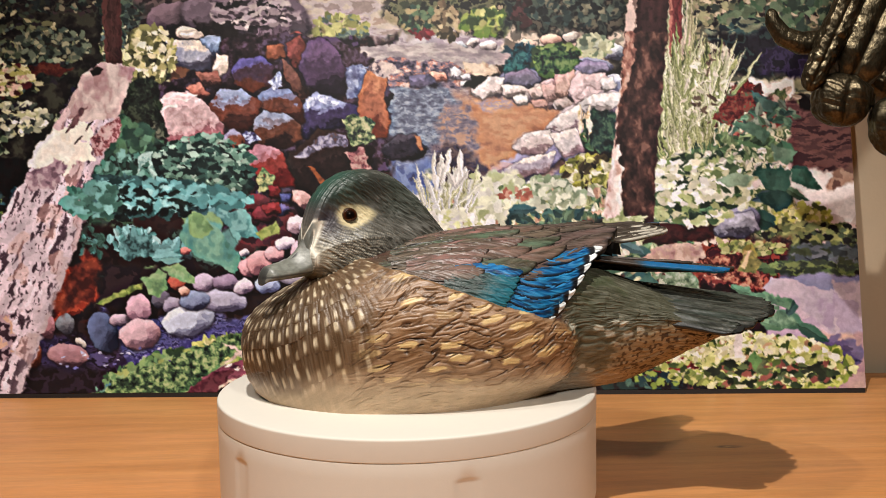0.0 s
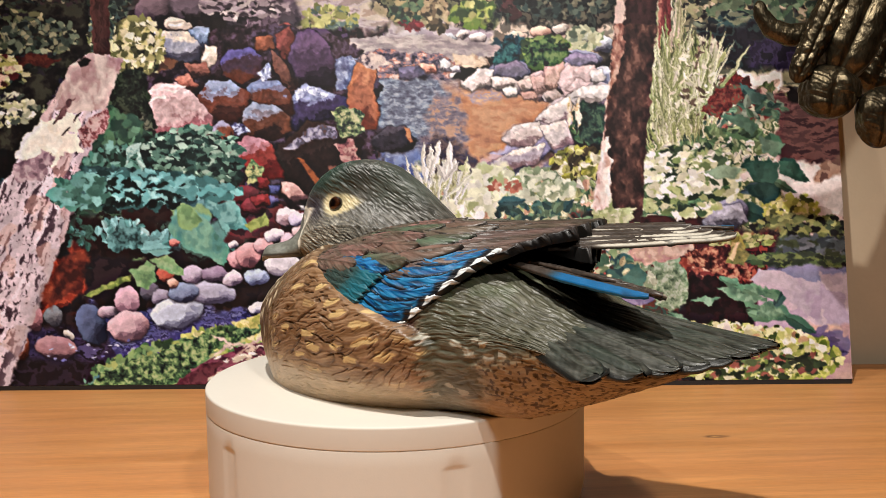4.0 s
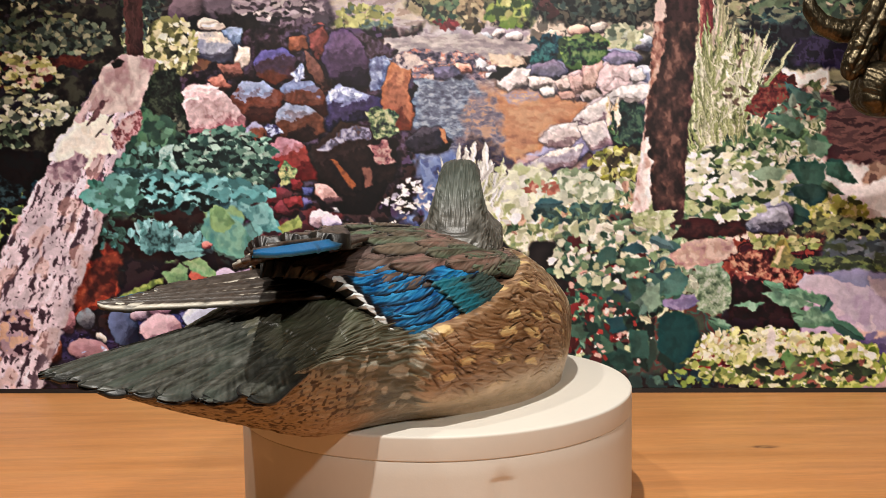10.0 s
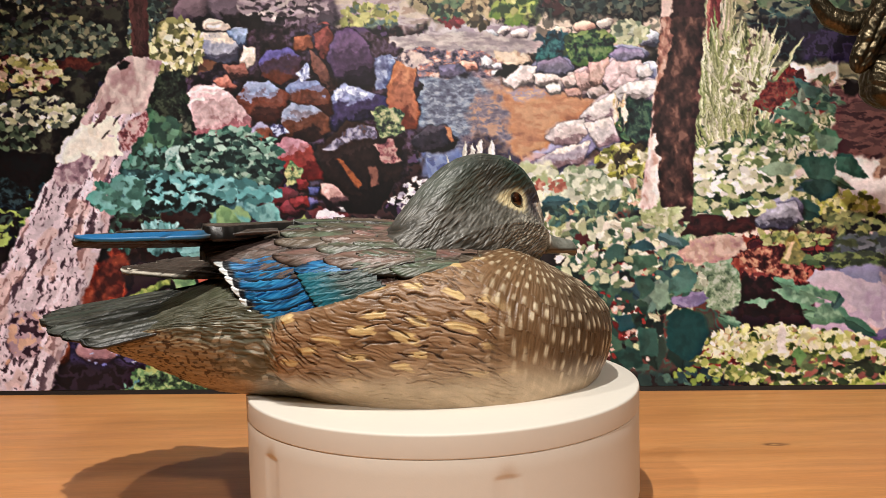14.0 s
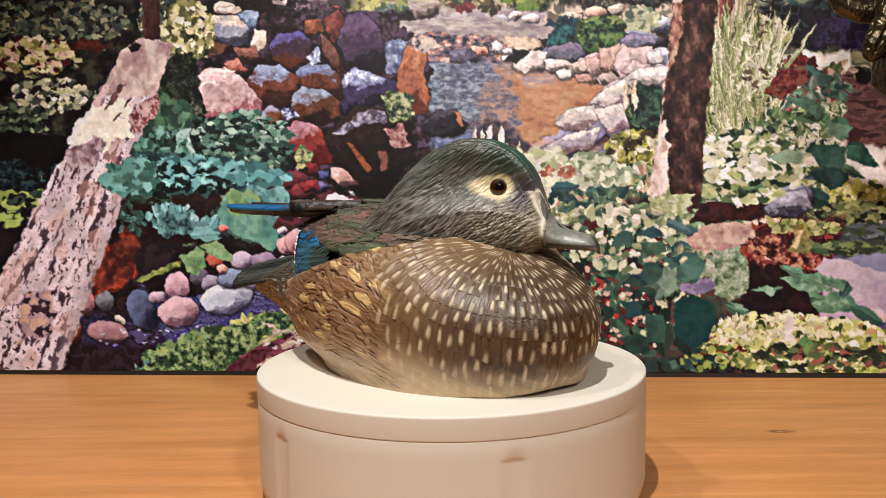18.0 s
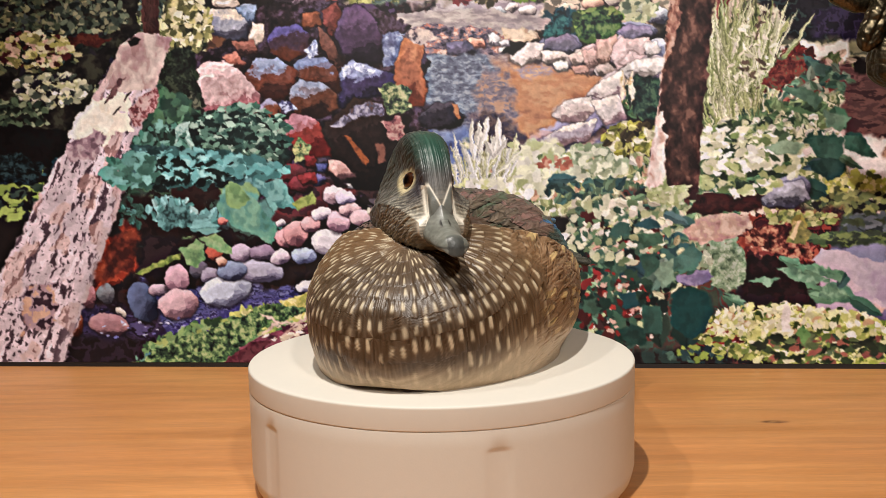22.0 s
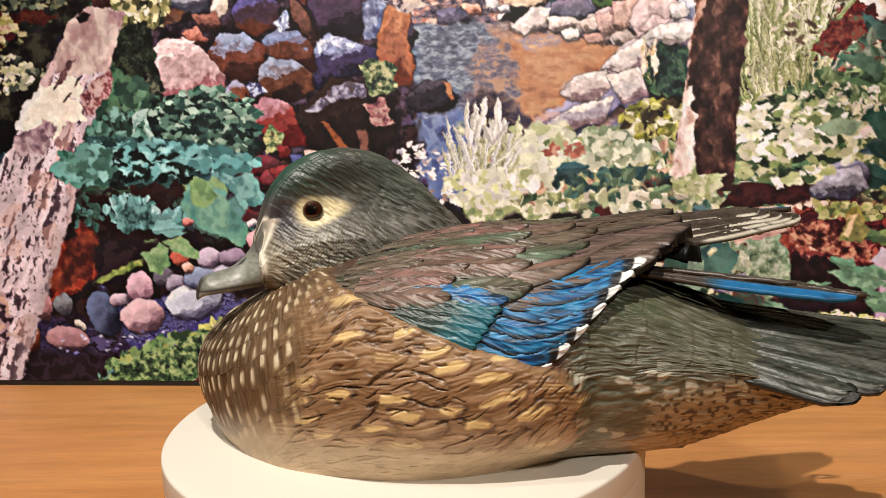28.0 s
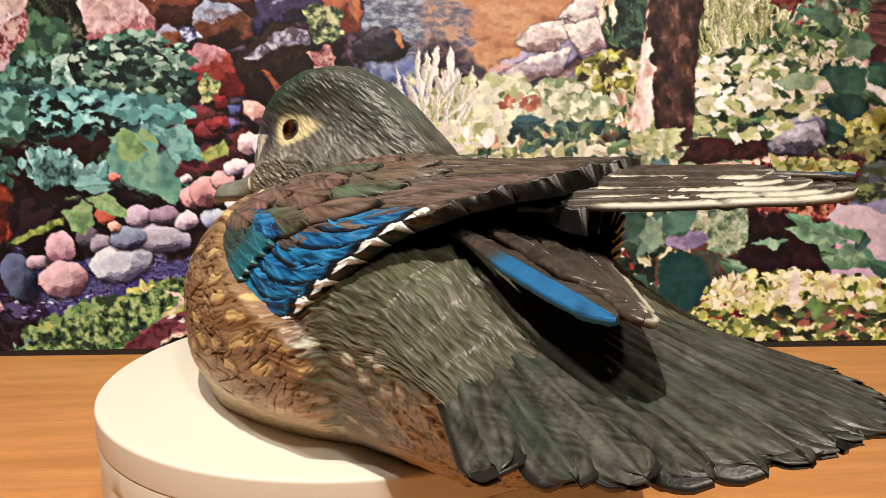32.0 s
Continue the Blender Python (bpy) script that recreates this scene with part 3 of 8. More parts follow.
def bill_mesh():
    """A short spatulate bill, high at its base, with nostrils and a dark nail at the tip."""
    rows, cols = 90, 120
    t = np.linspace(0, 1, rows)[:, None]
    a = np.linspace(0, 2 * np.pi, cols, endpoint=False)[None]
    s = 0.0375 + 0.0352 * t
    top = smooth_curve(1 - t, np.array([1.0, 0.88, 0.76, 0.6, 0.3, 0.0]), np.array([0.1090, 0.1020, 0.0960, 0.0910, 0.0875, 0.0855]))
    bot = 0.0780 - 0.0015 * t
    top = bot + (top - bot) * np.sqrt(np.clip(1 - np.clip((t - 0.82) / 0.185, 0, 1) ** 2.6, 0.0, 1))
    w = 0.0128 - 0.0034 * step(t, 0.0, 0.45) + 0.0008 * t
    w = w * np.sqrt(np.clip(1 - np.clip((t - 0.72) / 0.285, 0, 1) ** 2.2, 0.0, 1))
    mid = (top * 0.35 + bot * 0.65)
    c_, q = np.cos(a), np.sin(a)
    y = 0.92 * w * np.sign(c_) * np.abs(c_) ** (0.8 + 0.5 * (1 - t)) * (1 - (0.18 + 0.45 * (1 - t) ** 1.5) * np.clip(q, 0, 1) ** 1.2)
    z = np.where(q > 0, mid + (top - mid) * np.abs(q) ** 1.0, mid - (mid - bot) * np.abs(q) ** 0.7)
    hook = 0.0022 * np.clip((t - 0.86) / 0.14, 0, 1) ** 2
    v = np.stack([s + 0 * a, y, z - hook], -1)
    v[-1] = v[-1].mean(0)
    S, Y, Z = v[..., 0], np.abs(v[..., 1]), v[..., 2]
    c = np.array([118.0, 120, 112]) + (fractal(S * 500, Z * 900, 4)[..., None] - 0.5) * 50
    c = mix(c, (62, 64, 62), step(t + 0 * a, 0.80, 0.96) * (Y < 0.0045) * 0.9)
    c = mix(c, (58, 56, 54), 0.6 * (1 - step(t + 0 * a, 0.0, 0.35)) * step(Z, 0.092, 0.10))
    nos = np.hypot((S - 0.0515) / 0.0042, (Z - 0.0925 + 0.25 * (S - 0.0515)) / 0.0025)
    c = mix(c, (14, 12, 12), (1 - step(nos, 0.7, 1.1)) * (Y > 0.002))
    lip = np.exp(-(((Z - (0.0812 - 0.05 * (S - 0.04))) / 0.0006) ** 2))
    c = mix(c, (40, 38, 36), 0.7 * lip)
    return grid_mesh("bill", v, rows, cols, close=True, paint=c)


def ball_mesh(name, r, flat, paint_of, rows=24, cols=36):
    t = np.linspace(0, np.pi, rows)[:, None]
    a = np.linspace(0, 2 * np.pi, cols, endpoint=False)[None]
    v = np.stack([r * np.sin(t) * np.cos(a), r * np.sin(t) * np.sin(a), flat * r * np.cos(t) + 0 * a], -1)
    return grid_mesh(name, v, rows, cols, close=True, paint=paint_of(np.hypot(v[..., 0], v[..., 1]) / r, v[..., 2]))


def eye_paint(r, z):
    c = np.zeros((*r.shape, 3)) + np.array([34.0, 16, 9])
    c = mix(c, (62, 30, 14), np.exp(-(((r - 0.72) / 0.12) ** 2)))
    c = mix(c, (8, 6, 6), (r < 0.5).astype(float))
    return mix(c, (14, 10, 8), (r > 0.9).astype(float))


def feather_mesh(root, tip, normal, width, paint_of, lift=0.0012, camber=0.12, seed=0, blunt=0.45, rows=36, cols=15, thick=0.0009, bow=0.0, under_of=None, point=2.4, ragged=0.0):
    """One carved feather from root to tip: cambered, round-ended, with a raised shaft and cut barbs."""
    root, tip, normal = (np.array(k, float) for k in (root, tip, normal))
    along = tip - root
    length = np.linalg.norm(along)
    along /= length
    across = np.cross(normal, along)
    across /= np.linalg.norm(across)
    normal = np.cross(along, across)
    t = np.linspace(0, 1, rows)[:, None]
    q = np.linspace(-1, 1, cols)[None]
    w = width / 2 * (0.45 + 0.55 * step(t, 0.0, 0.5)) * np.sqrt(np.clip(1 - np.clip((t - (1 - blunt)) / blunt, 0, 1) ** point, 0.0004, 1))
    barb = value_noise((t * length + np.abs(q) * w * -1.1) * 900, np.sign(q) * 3 + 0 * t, seed)
    split = np.clip((value_noise((t * length - np.abs(q) * w) * 150, np.sign(q) * 5 + 0 * t, seed + 1) - 0.78) / 0.1, 0, 1)
    height = lift * t**1.5 - camber * w * q**2 + 0.0005 * np.exp(-((q / 0.14) ** 2)) + 0.00035 * (barb - 0.5) - 0.0006 * split * np.abs(q)
    side = q * w + bow * np.sin(np.pi * t)
    reach = t * length + ragged * (value_noise(q * 5 + seed, 0 * t, seed + 4) - 0.6) * step(t, 0.8, 1.0)
    height = height + 0.0012 * (ragged > 0) * (value_noise(q * 7 + 0.8 * t + seed, t * 5, seed + 6) - 0.5)
    top = root + along * reach[..., None] + across * side[..., None] + normal * height[..., None]
    v = np.concatenate([top, top[:, ::-1] - normal * thick], 1)
    c = paint_of(t + 0 * q, q + 0 * t, barb, seed)
    # the splits between barbs are painted darker, like shade in a cut
    c = mix(c, c * 0.35, 0.6 * split * np.abs(q))
    dark = c[:, ::-1] * 0 + np.array([44.0, 34, 28])
    if under_of:
        dark = under_of(t + 0 * q, q + 0 * t, barb, seed)[:, ::-1]
    return grid_mesh("feather", v, rows, 2 * cols, close=True, paint=np.concatenate([c, dark], 1))


def brown_paint(base, sheen, amount):
    ground = np.array(base, float) * 0.80

    def f(t, q, barb, seed):
        c = np.zeros((*t.shape, 3)) + ground + (barb[..., None] - 0.5) * 90
        c = mix(c, sheen, amount * np.clip(fractal(t * 4 + seed, q * 1.5, seed) * 1.8 - 0.5, 0, 1))
        # edges and tip carry painted shade, which deepens the grooves between feathers
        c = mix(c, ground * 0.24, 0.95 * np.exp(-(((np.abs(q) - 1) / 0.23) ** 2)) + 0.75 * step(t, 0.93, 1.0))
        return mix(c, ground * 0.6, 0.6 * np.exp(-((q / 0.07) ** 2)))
    return f


def blue_paint(white):
    def f(t, q, barb, seed):
        # barb contrast paints groove shade and highlights into the blue
        c = np.zeros((*t.shape, 3)) + np.array([12.0, 92, 148]) + (barb[..., None] - 0.5) * 150
        c = mix(c, (50, 150, 190), 0.55 * np.clip(fractal(t * 5 + seed, q * 2, seed) * 2 - 0.7, 0, 1))
        c = mix(c, (14, 26, 40), step(t, 0.74, 0.84) * (1 - step(q, -0.5, 0.3)) * 0.8)
        c = mix(c, (8, 20, 36), 0.6 * step(value_noise(t * 7 + seed, q * 7 - 5 * t, seed + 5), 0.58, 0.80))
        # black lines along both edges, painting in the dark grooves between feathers
        c = mix(c, (8, 14, 24), 0.92 * np.maximum(step(q, 0.52, 0.80), step(-q, 0.74, 0.94)))
        if white:
            c = mix(c, (14, 16, 22), step(t, 0.76, 0.83))
            c = mix(c, (222, 228, 228), step(t, 0.870, 0.890) * (1 - step(np.abs(q), 0.66, 0.82)))
        return c
    return f


def green_paint(t, q, barb, seed):
    c = np.zeros((*t.shape, 3)) + np.array([48.0, 64, 60]) + (barb[..., None] - 0.5) * 44
    c = mix(c, (24, 108, 128), 0.8 * step(t + 0.4 * (fractal(t * 4 + seed, q * 2, seed) - 0.5), 0.35, 0.85))
    return mix(c, (18, 26, 30), 0.8 * step(np.abs(q), 0.75, 1.0))


def primary_paint(flip, blue, white=1.0):
    """Dark with a white outer edge; blue shows along the inner edge of the innermost feathers."""
    def f(t, q, barb, seed):
        q = q * flip
        c = np.zeros((*t.shape, 3)) + np.array([64.0, 56, 50]) + (barb[..., None] - 0.5) * 36
        c = mix(c, (18, 98, 152), 0.95 * blue * (1 - step(q, 0.05, 0.25)) * step(t, 0.30, 0.45))
        return mix(c, (214, 208, 192), white * step(q, 0.58, 0.72) * step(t, 0.22, 0.30) * (0.80 + 0.2 * barb))
    return f


def primary_under(flip, blue):
    def f(t, q, barb, seed):
        q = q * flip
        c = np.zeros((*t.shape, 3)) + np.array([70.0, 52, 40]) + (barb[..., None] - 0.5) * 30
        return mix(c, (30, 128, 190), blue * (1 - step(q, -0.25, 0.05)) * step(t, 0.34, 0.42))
    return f


WING_X = np.array([0.062, 0.045, 0.02, -0.01, -0.04, -0.07, -0.095, -0.115, -0.135, -0.152])
WING_TOP = {1: np.array([0.0750, 0.0820, 0.0905, 0.0975, 0.1005, 0.1008, 0.1002, 0.0998, 0.0998, 0.1000]), -1: np.array([0.0750, 0.0820, 0.0905, 0.0965, 0.0990, 0.0990, 0.0975, 0.0945, 0.0900, 0.0855])}
WING_OUT = {1: np.array([0.030, 0.046, 0.061, 0.0715, 0.0750, 0.0720, 0.0620, 0.0520, 0.0500, 0.0500]), -1: np.array([0.030, 0.046, 0.061, 0.0710, 0.0740, 0.0710, 0.0630, 0.0540, 0.0470, 0.0420])}
WING_LOW = {1: np.array([0.080, 0.076, 0.071, 0.0640, 0.0570, 0.0495, 0.0570, 0.0700, 0.0785, 0.0850]), -1: np.array([0.080, 0.076, 0.071, 0.0640, 0.0575, 0.0520, 0.0480, 0.0520, 0.0660, 0.0750])}
WING_END = {1: (-0.139, -0.145, -0.128, -0.107, -0.080), -1: (-0.150, -0.146, -0.136, -0.122, -0.103)}


def wing_end(b, side):
    """Where the wing's cover feathers end, from the spine to the lower edge."""
    return np.interp(b, (0, 0.25, 0.5, 0.75, 1), WING_END[side])


def wing_point(x, b, side, out=0.0):
    """The wing's back: b runs from the inner edge (0) to the lower edge (1); the left wing crosses over the spine."""
    x, b = np.asarray(x, float), np.asarray(b, float)
    top, wide, low = (smooth_curve(x, WING_X, k[side]) for k in (WING_TOP, WING_OUT, WING_LOW))
    inner = -0.040 * step(-x, 0.075, 0.138) if side > 0 else 0.008 * step(-x, 0.09, 0.14)
    a = b * np.pi / 2
    y = inner + (wide - inner) * np.sign(a) * np.abs(np.sin(a)) ** 0.92
    z = low + (top - low) * np.clip(np.cos(a), 0, 1) ** 1.15
    return np.stack([x + 0 * b, side * (y + out * np.sin(a)), z + out * np.cos(a) + 0 * x], -1)


def build_wing(duck, side):
    """A folded wing: the shell with its shoulder, scapulars, tertials, blue speculum and crossed primaries."""
    rows, cols = 240, 170
    B, T = np.meshgrid(np.linspace(0.0, 1.0, cols), np.linspace(0, 1, rows))
    X = 0.052 - T * (0.052 - wing_end(B, side) - 0.004)
    v = wing_point(X, B, side)
    hair = fractal(X * 150 + 2 * fractal(X * 40, B * 5, 9), B * 85 + X * 300 + 3 * fractal(X * 30, B * 4, 7), 3 + (side > 0), 2)
    n = np.zeros_like(v)
    n[..., 1], n[..., 2] = side * np.sin(B * np.pi / 2), np.cos(B * np.pi / 2)
    v = v + n * (0.0016 * (hair - 0.5) - 0.0012 - 0.014 * step(X, 0.026, 0.052) - 0.0014 * step(B, 0.45, 0.6) * (1 - step(X, -0.01, 0.02)))[..., None]
    inner = v - n * 0.0035
    u, q, r = feather_cells(-X + 0.2, B * 0.11, 0.016, 0.013, 3, 0.5)
    v = v + n * (0.0014 * np.clip(u, 0, 1) * step(X, -0.04, 0.0))[..., None]
    c = np.array([96.0, 82, 66]) + (hair[..., None] - 0.5) * 80
    c = mix(c, (52, 92, 70), 0.6 * step(fractal(X * 60, B * 7, 5), 0.58, 0.72))
    c = mix(c, (140, 80, 84), 0.75 * step(fractal(X * 50 + 9, B * 6, 6), 0.55, 0.7) * step(B, 0.62, 0.85) * step(X, 0.0, 0.02))
    c = mix(c, (40, 30, 24), 0.5 * np.clip((u - 0.9) / 0.2, 0, 1))
    under = c * 0 + np.array([52.0, 38, 28]) + (hair[..., None] - 0.5) * 24
    sheet = np.concatenate([v, inner[:, ::-1]], 1)
    wing = part("wing", grid_mesh("wing", sheet, rows, 2 * cols, close=True, paint=np.concatenate([c, under[:, ::-1]], 1)), MAT_FEATHER, duck)
    rng = random.Random(7 if side > 0 else 12)
    count = [0]

    def put(x0, b0, x1, b1, width, paint_of, rise=0.0010, lift=0.0016, rows=56, cols=29, blunt=0.45, point=2.4, rough=1.0, curl=0.0):
        """One carved feather lying on the wing's curve, its edges cut down into the wing."""
        count[0] += 1
        seed = count[0] * 5 + (side > 0)
        t, q = np.meshgrid(np.linspace(0, 1, rows), np.linspace(-1, 1, cols), indexing="ij")
        xm, bm_ = (x0 + x1) / 2, min(0.95, max(0.05, (b0 + b1) / 2))
        span = np.linalg.norm(wing_point(xm, bm_ + 0.03, side) - wing_point(xm, bm_ - 0.03, side)) / 0.06
        length = math.hypot(x1 - x0, (b1 - b0) * span)
        ax, ab = (x1 - x0) / length, (b1 - b0) * span / length
        w = width / 2 * (0.6 + 0.4 * step(t, 0.0, 0.35)) * np.sqrt(np.clip(1 - np.clip((t - (1 - blunt)) / blunt, 0, 1) ** point, 0.003, 1))
        edge = 0.10 * (value_noise(t * 14 + seed, np.sign(q) * 3, seed) - 0.5) * np.abs(q)
        lat = q * w * (1 + edge) * -1 + curl * np.sin(np.pi * t)
        along = t * length - 0.0022 * np.abs(q) ** 2 * step(t, 0.7, 1.0)
        x = x0 + along * ax - lat * ab
        b = b0 + (along * ab + lat * ax) / span
        lane = np.abs(q) * w - 0.38 * t * length
        barb = value_noise(lane * 1250, t * length * 95 + np.sign(q) * 5, seed)
        fine = value_noise(lane * 2300, t * length * 160 + np.sign(q) * 9, seed + 2)
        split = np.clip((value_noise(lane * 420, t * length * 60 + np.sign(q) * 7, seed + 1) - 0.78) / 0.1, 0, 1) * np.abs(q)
        out = rise + lift * t**1.3 * (1 - 0.85 * q**2) + 0.0004 * np.exp(-((q / 0.12) ** 2)) + rough * (0.0009 * (barb - 0.5) + 0.0005 * (fine - 0.5) - 0.0009 * split)
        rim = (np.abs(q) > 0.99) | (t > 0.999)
        out = np.where(rim, -0.0030, out)
        v = wing_point(x, np.clip(b, -0.10, 1.02), side, out)
        c = paint_of(t, q, 0.6 * barb + 0.4 * fine, seed)
        # painted shade: splits and the sunken rim take a darkened feather colour
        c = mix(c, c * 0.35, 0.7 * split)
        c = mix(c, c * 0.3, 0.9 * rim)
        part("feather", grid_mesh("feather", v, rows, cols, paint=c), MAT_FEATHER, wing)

    # blue speculum with white tips along the slanting rear edge
    for i in range(7):
        k = i / 6
        b1 = 0.985 - 0.42 * k
        far = float(wing_end(b1, side)) - 0.003
        put(far + 0.044 + 0.010 * k, b1 - 0.06 - 0.02 * k, far, b1, 0.0124, blue_paint(True), 0.0002 + 0.00045 * i, 0.0010, blunt=0.20, rough=0.6)
    aft = 0.0 if side > 0 else -0.018
    for i in range(8):
        k = i / 7
        put(-0.006 - 0.018 * k + aft, 0.95 - 0.34 * k, -0.048 - 0.018 * k + aft, 0.955 - 0.36 * k, 0.0128, green_paint if i < 7 else blue_paint(False), 0.0014 + 0.0003 * i, 0.0014, blunt=0.5, rough=0.6)
    # tertials, long and square-ended
    for i, b in enumerate((0.53, 0.41, 0.29, 0.17, 0.05)):
        tone = ((112, 92, 82), (100, 86, 76), (106, 90, 84), (98, 88, 74), (92, 82, 70))[i]
        far = float(wing_end(max(0, b - 0.04), side)) - 0.003
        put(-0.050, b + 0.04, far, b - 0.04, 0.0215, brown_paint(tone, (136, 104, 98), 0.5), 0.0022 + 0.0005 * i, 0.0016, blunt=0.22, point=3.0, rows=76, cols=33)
    # scapulars and coverts in shingled rows
    for r, (x0, bs, ln, wd) in enumerate(((-0.036, (0.49, 0.38, 0.27, 0.16, 0.05), 0.056, 0.0150), (-0.018, (0.57, 0.46, 0.35, 0.24, 0.14, 0.05), 0.048, 0.0150), (0.000, (0.64, 0.54, 0.43, 0.32, 0.20, 0.08), 0.042, 0.0145), (0.016, (0.66, 0.54, 0.42, 0.30, 0.18, 0.07), 0.036, 0.0130), (0.026, (0.60, 0.46, 0.32, 0.18, 0.06), 0.030, 0.0110))):
        for b in bs:
            dx, db = rng.uniform(-0.006, 0.006), rng.uniform(-0.03, 0.03)
            tone = rng.choice((((112, 97, 82), (146, 108, 98)), ((104, 97, 80), (82, 112, 88)), ((118, 98, 86), (164, 112, 108)), ((104, 92, 78), (122, 106, 90))))
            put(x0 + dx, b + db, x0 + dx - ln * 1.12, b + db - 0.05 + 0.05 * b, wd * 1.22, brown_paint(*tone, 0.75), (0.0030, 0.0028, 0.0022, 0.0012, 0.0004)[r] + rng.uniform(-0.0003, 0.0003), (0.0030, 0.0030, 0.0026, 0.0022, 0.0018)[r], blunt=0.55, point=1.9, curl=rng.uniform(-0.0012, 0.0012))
    # primaries cross over the rump in a sloping stack: white outer edges below, blue inner vane on top
    if side > 0:
        roots = np.array([[-0.126, -0.036, 0.1005], [-0.137, -0.002, 0.0930]])
        tips = np.array([[-0.2060, -0.0650, 0.0985], [-0.2085, -0.0640, 0.0985]])
    else:
        roots = np.array([[-0.122, 0.016, 0.0835], [-0.136, -0.026, 0.0740]])
        tips = np.array([[-0.2140, 0.0290, 0.0715], [-0.2180, 0.0290, 0.0755]])
    across = roots[1] - roots[0]
    for i in range(6):
        k = i / 5
        base, end = roots[0] + (roots[1] - roots[0]) * k, tips[0] + (tips[1] - tips[0]) * k
        run = end - base
        end = base + run * (1.0, 0.74, 0.80, 0.87, 0.94, 1.0)[i]
        base = base - run * ((0.34 if side > 0 else 0.02), 0.34, 0.30, 0.22, 0.14, 0.08)[i] - np.array([0, 0, 0.003 * (i < 3)])
        up = np.cross(run, across) * side
        up = up / np.linalg.norm(up)
        up = up * (1 if up[2] > 0 else -1)
        lay = up * 0.0011 * ((5 - i) if i else 2.4) - across / np.linalg.norm(across) * (0.0 if i else (0.0035 if side > 0 else 0.0050))
        blue = 1.0 if i == 0 else 0.0
        wide = 0.0120 if i else (0.0135 if side > 0 else 0.0100)
        lean = -0.45 if i == 0 else 0.12
        part("feather", feather_mesh(base + lay, end + lay, up + lean * across / np.linalg.norm(across), wide, primary_paint(-side, blue, 1.0 if i else 0.0), lift=0.0, camber=0.10, seed=60 + i, blunt=0.14 if i else 0.34, rows=72, cols=19, thick=0.0020, under_of=primary_under(-side, 1.0 if i == 0 else 0.0)), MAT_FEATHER, wing, "dark primary feather with a white outer edge" if i else "bright blue inner primary feather")
    return wing


def tail_paint(t, q, barb, seed):
    streak = fractal(t * 9 + seed, q * 7 + 2.5 * t * np.sign(q), seed + 3, 3)
    c = np.zeros((*t.shape, 3)) + np.array([56.0, 57, 51]) + (barb[..., None] - 0.5) * 36 + (streak[..., None] - 0.5) * 90
    c = mix(c, (54, 70, 62), 0.4 * step(fractal(t * 3 + seed, q, seed), 0.5, 0.8))
    c = mix(c, (84, 88, 78), 0.45 * np.exp(-((q / 0.10) ** 2)))
    # edges painted almost black to stand for the shaded gaps in the fan
    return mix(c, (22, 23, 21), 0.92 * step(np.abs(q), 0.70, 0.90))


def build_tail(duck):
    """A low fan of fourteen carved tail feathers."""
    rows, cols = 60, 60
    S, Q = np.meshgrid(np.linspace(0, 1, rows), np.linspace(-1, 1, cols), indexing="ij")
    x = -0.128 - 0.092 * S + 0.030 * S * Q**2
    y = Q * (0.034 + 0.019 * S)
    z = 0.0700 - 0.0210 * S - (0.018 - 0.006 * S) * Q**2 - 0.003 * np.abs(Q)
    th = 0.005 * (1 - S) + 0.002
    top = np.stack([x, y, z], -1)
    low = np.stack([x, y * 0.96, z - th], -1)
    hair = fractal(x * 120, y * 900, 4, 2)
    c = np.array([70.0, 70, 60]) + (hair[..., None] - 0.5) * 60
    c = mix(c, (78, 92, 56), 0.3 * step(fractal(x * 70, y * 70, 5), 0.55, 0.75))
    top[..., 2] += 0.0012 * (hair - 0.5)
    under = c * 0 + np.array([84.0, 70, 52])
    tail = part("tail", grid_mesh("tail", np.concatenate([top, low[:, ::-1]], 1), rows, 2 * cols, close=True, paint=np.concatenate([c, under], 1)), MAT_FEATHER, duck)
    for i in range(14):
        k = (i - 6.5) / 6.5
        fan = abs(k)
        root = (-0.150 + 0.016 * fan, 0.036 * k, 0.0665 - 0.007 * fan**2 - 0.0040 * fan)
        tip = (-0.252 + 0.046 * fan**2.6, 0.0625 * k, 0.0490 - 0.0065 * fan**2 - 0.0020 * fan)
        part("feather", feather_mesh(root, tip, (0.2, 0.38 * k, 1), 0.0186, tail_paint, lift=0.001, camber=0.26, seed=90 + i, blunt=0.15, point=2.6, rows=70, cols=29, thick=0.0014, ragged=0.006), MAT_FEATHER, tail, "dark grey-green tail feather")
    return tail


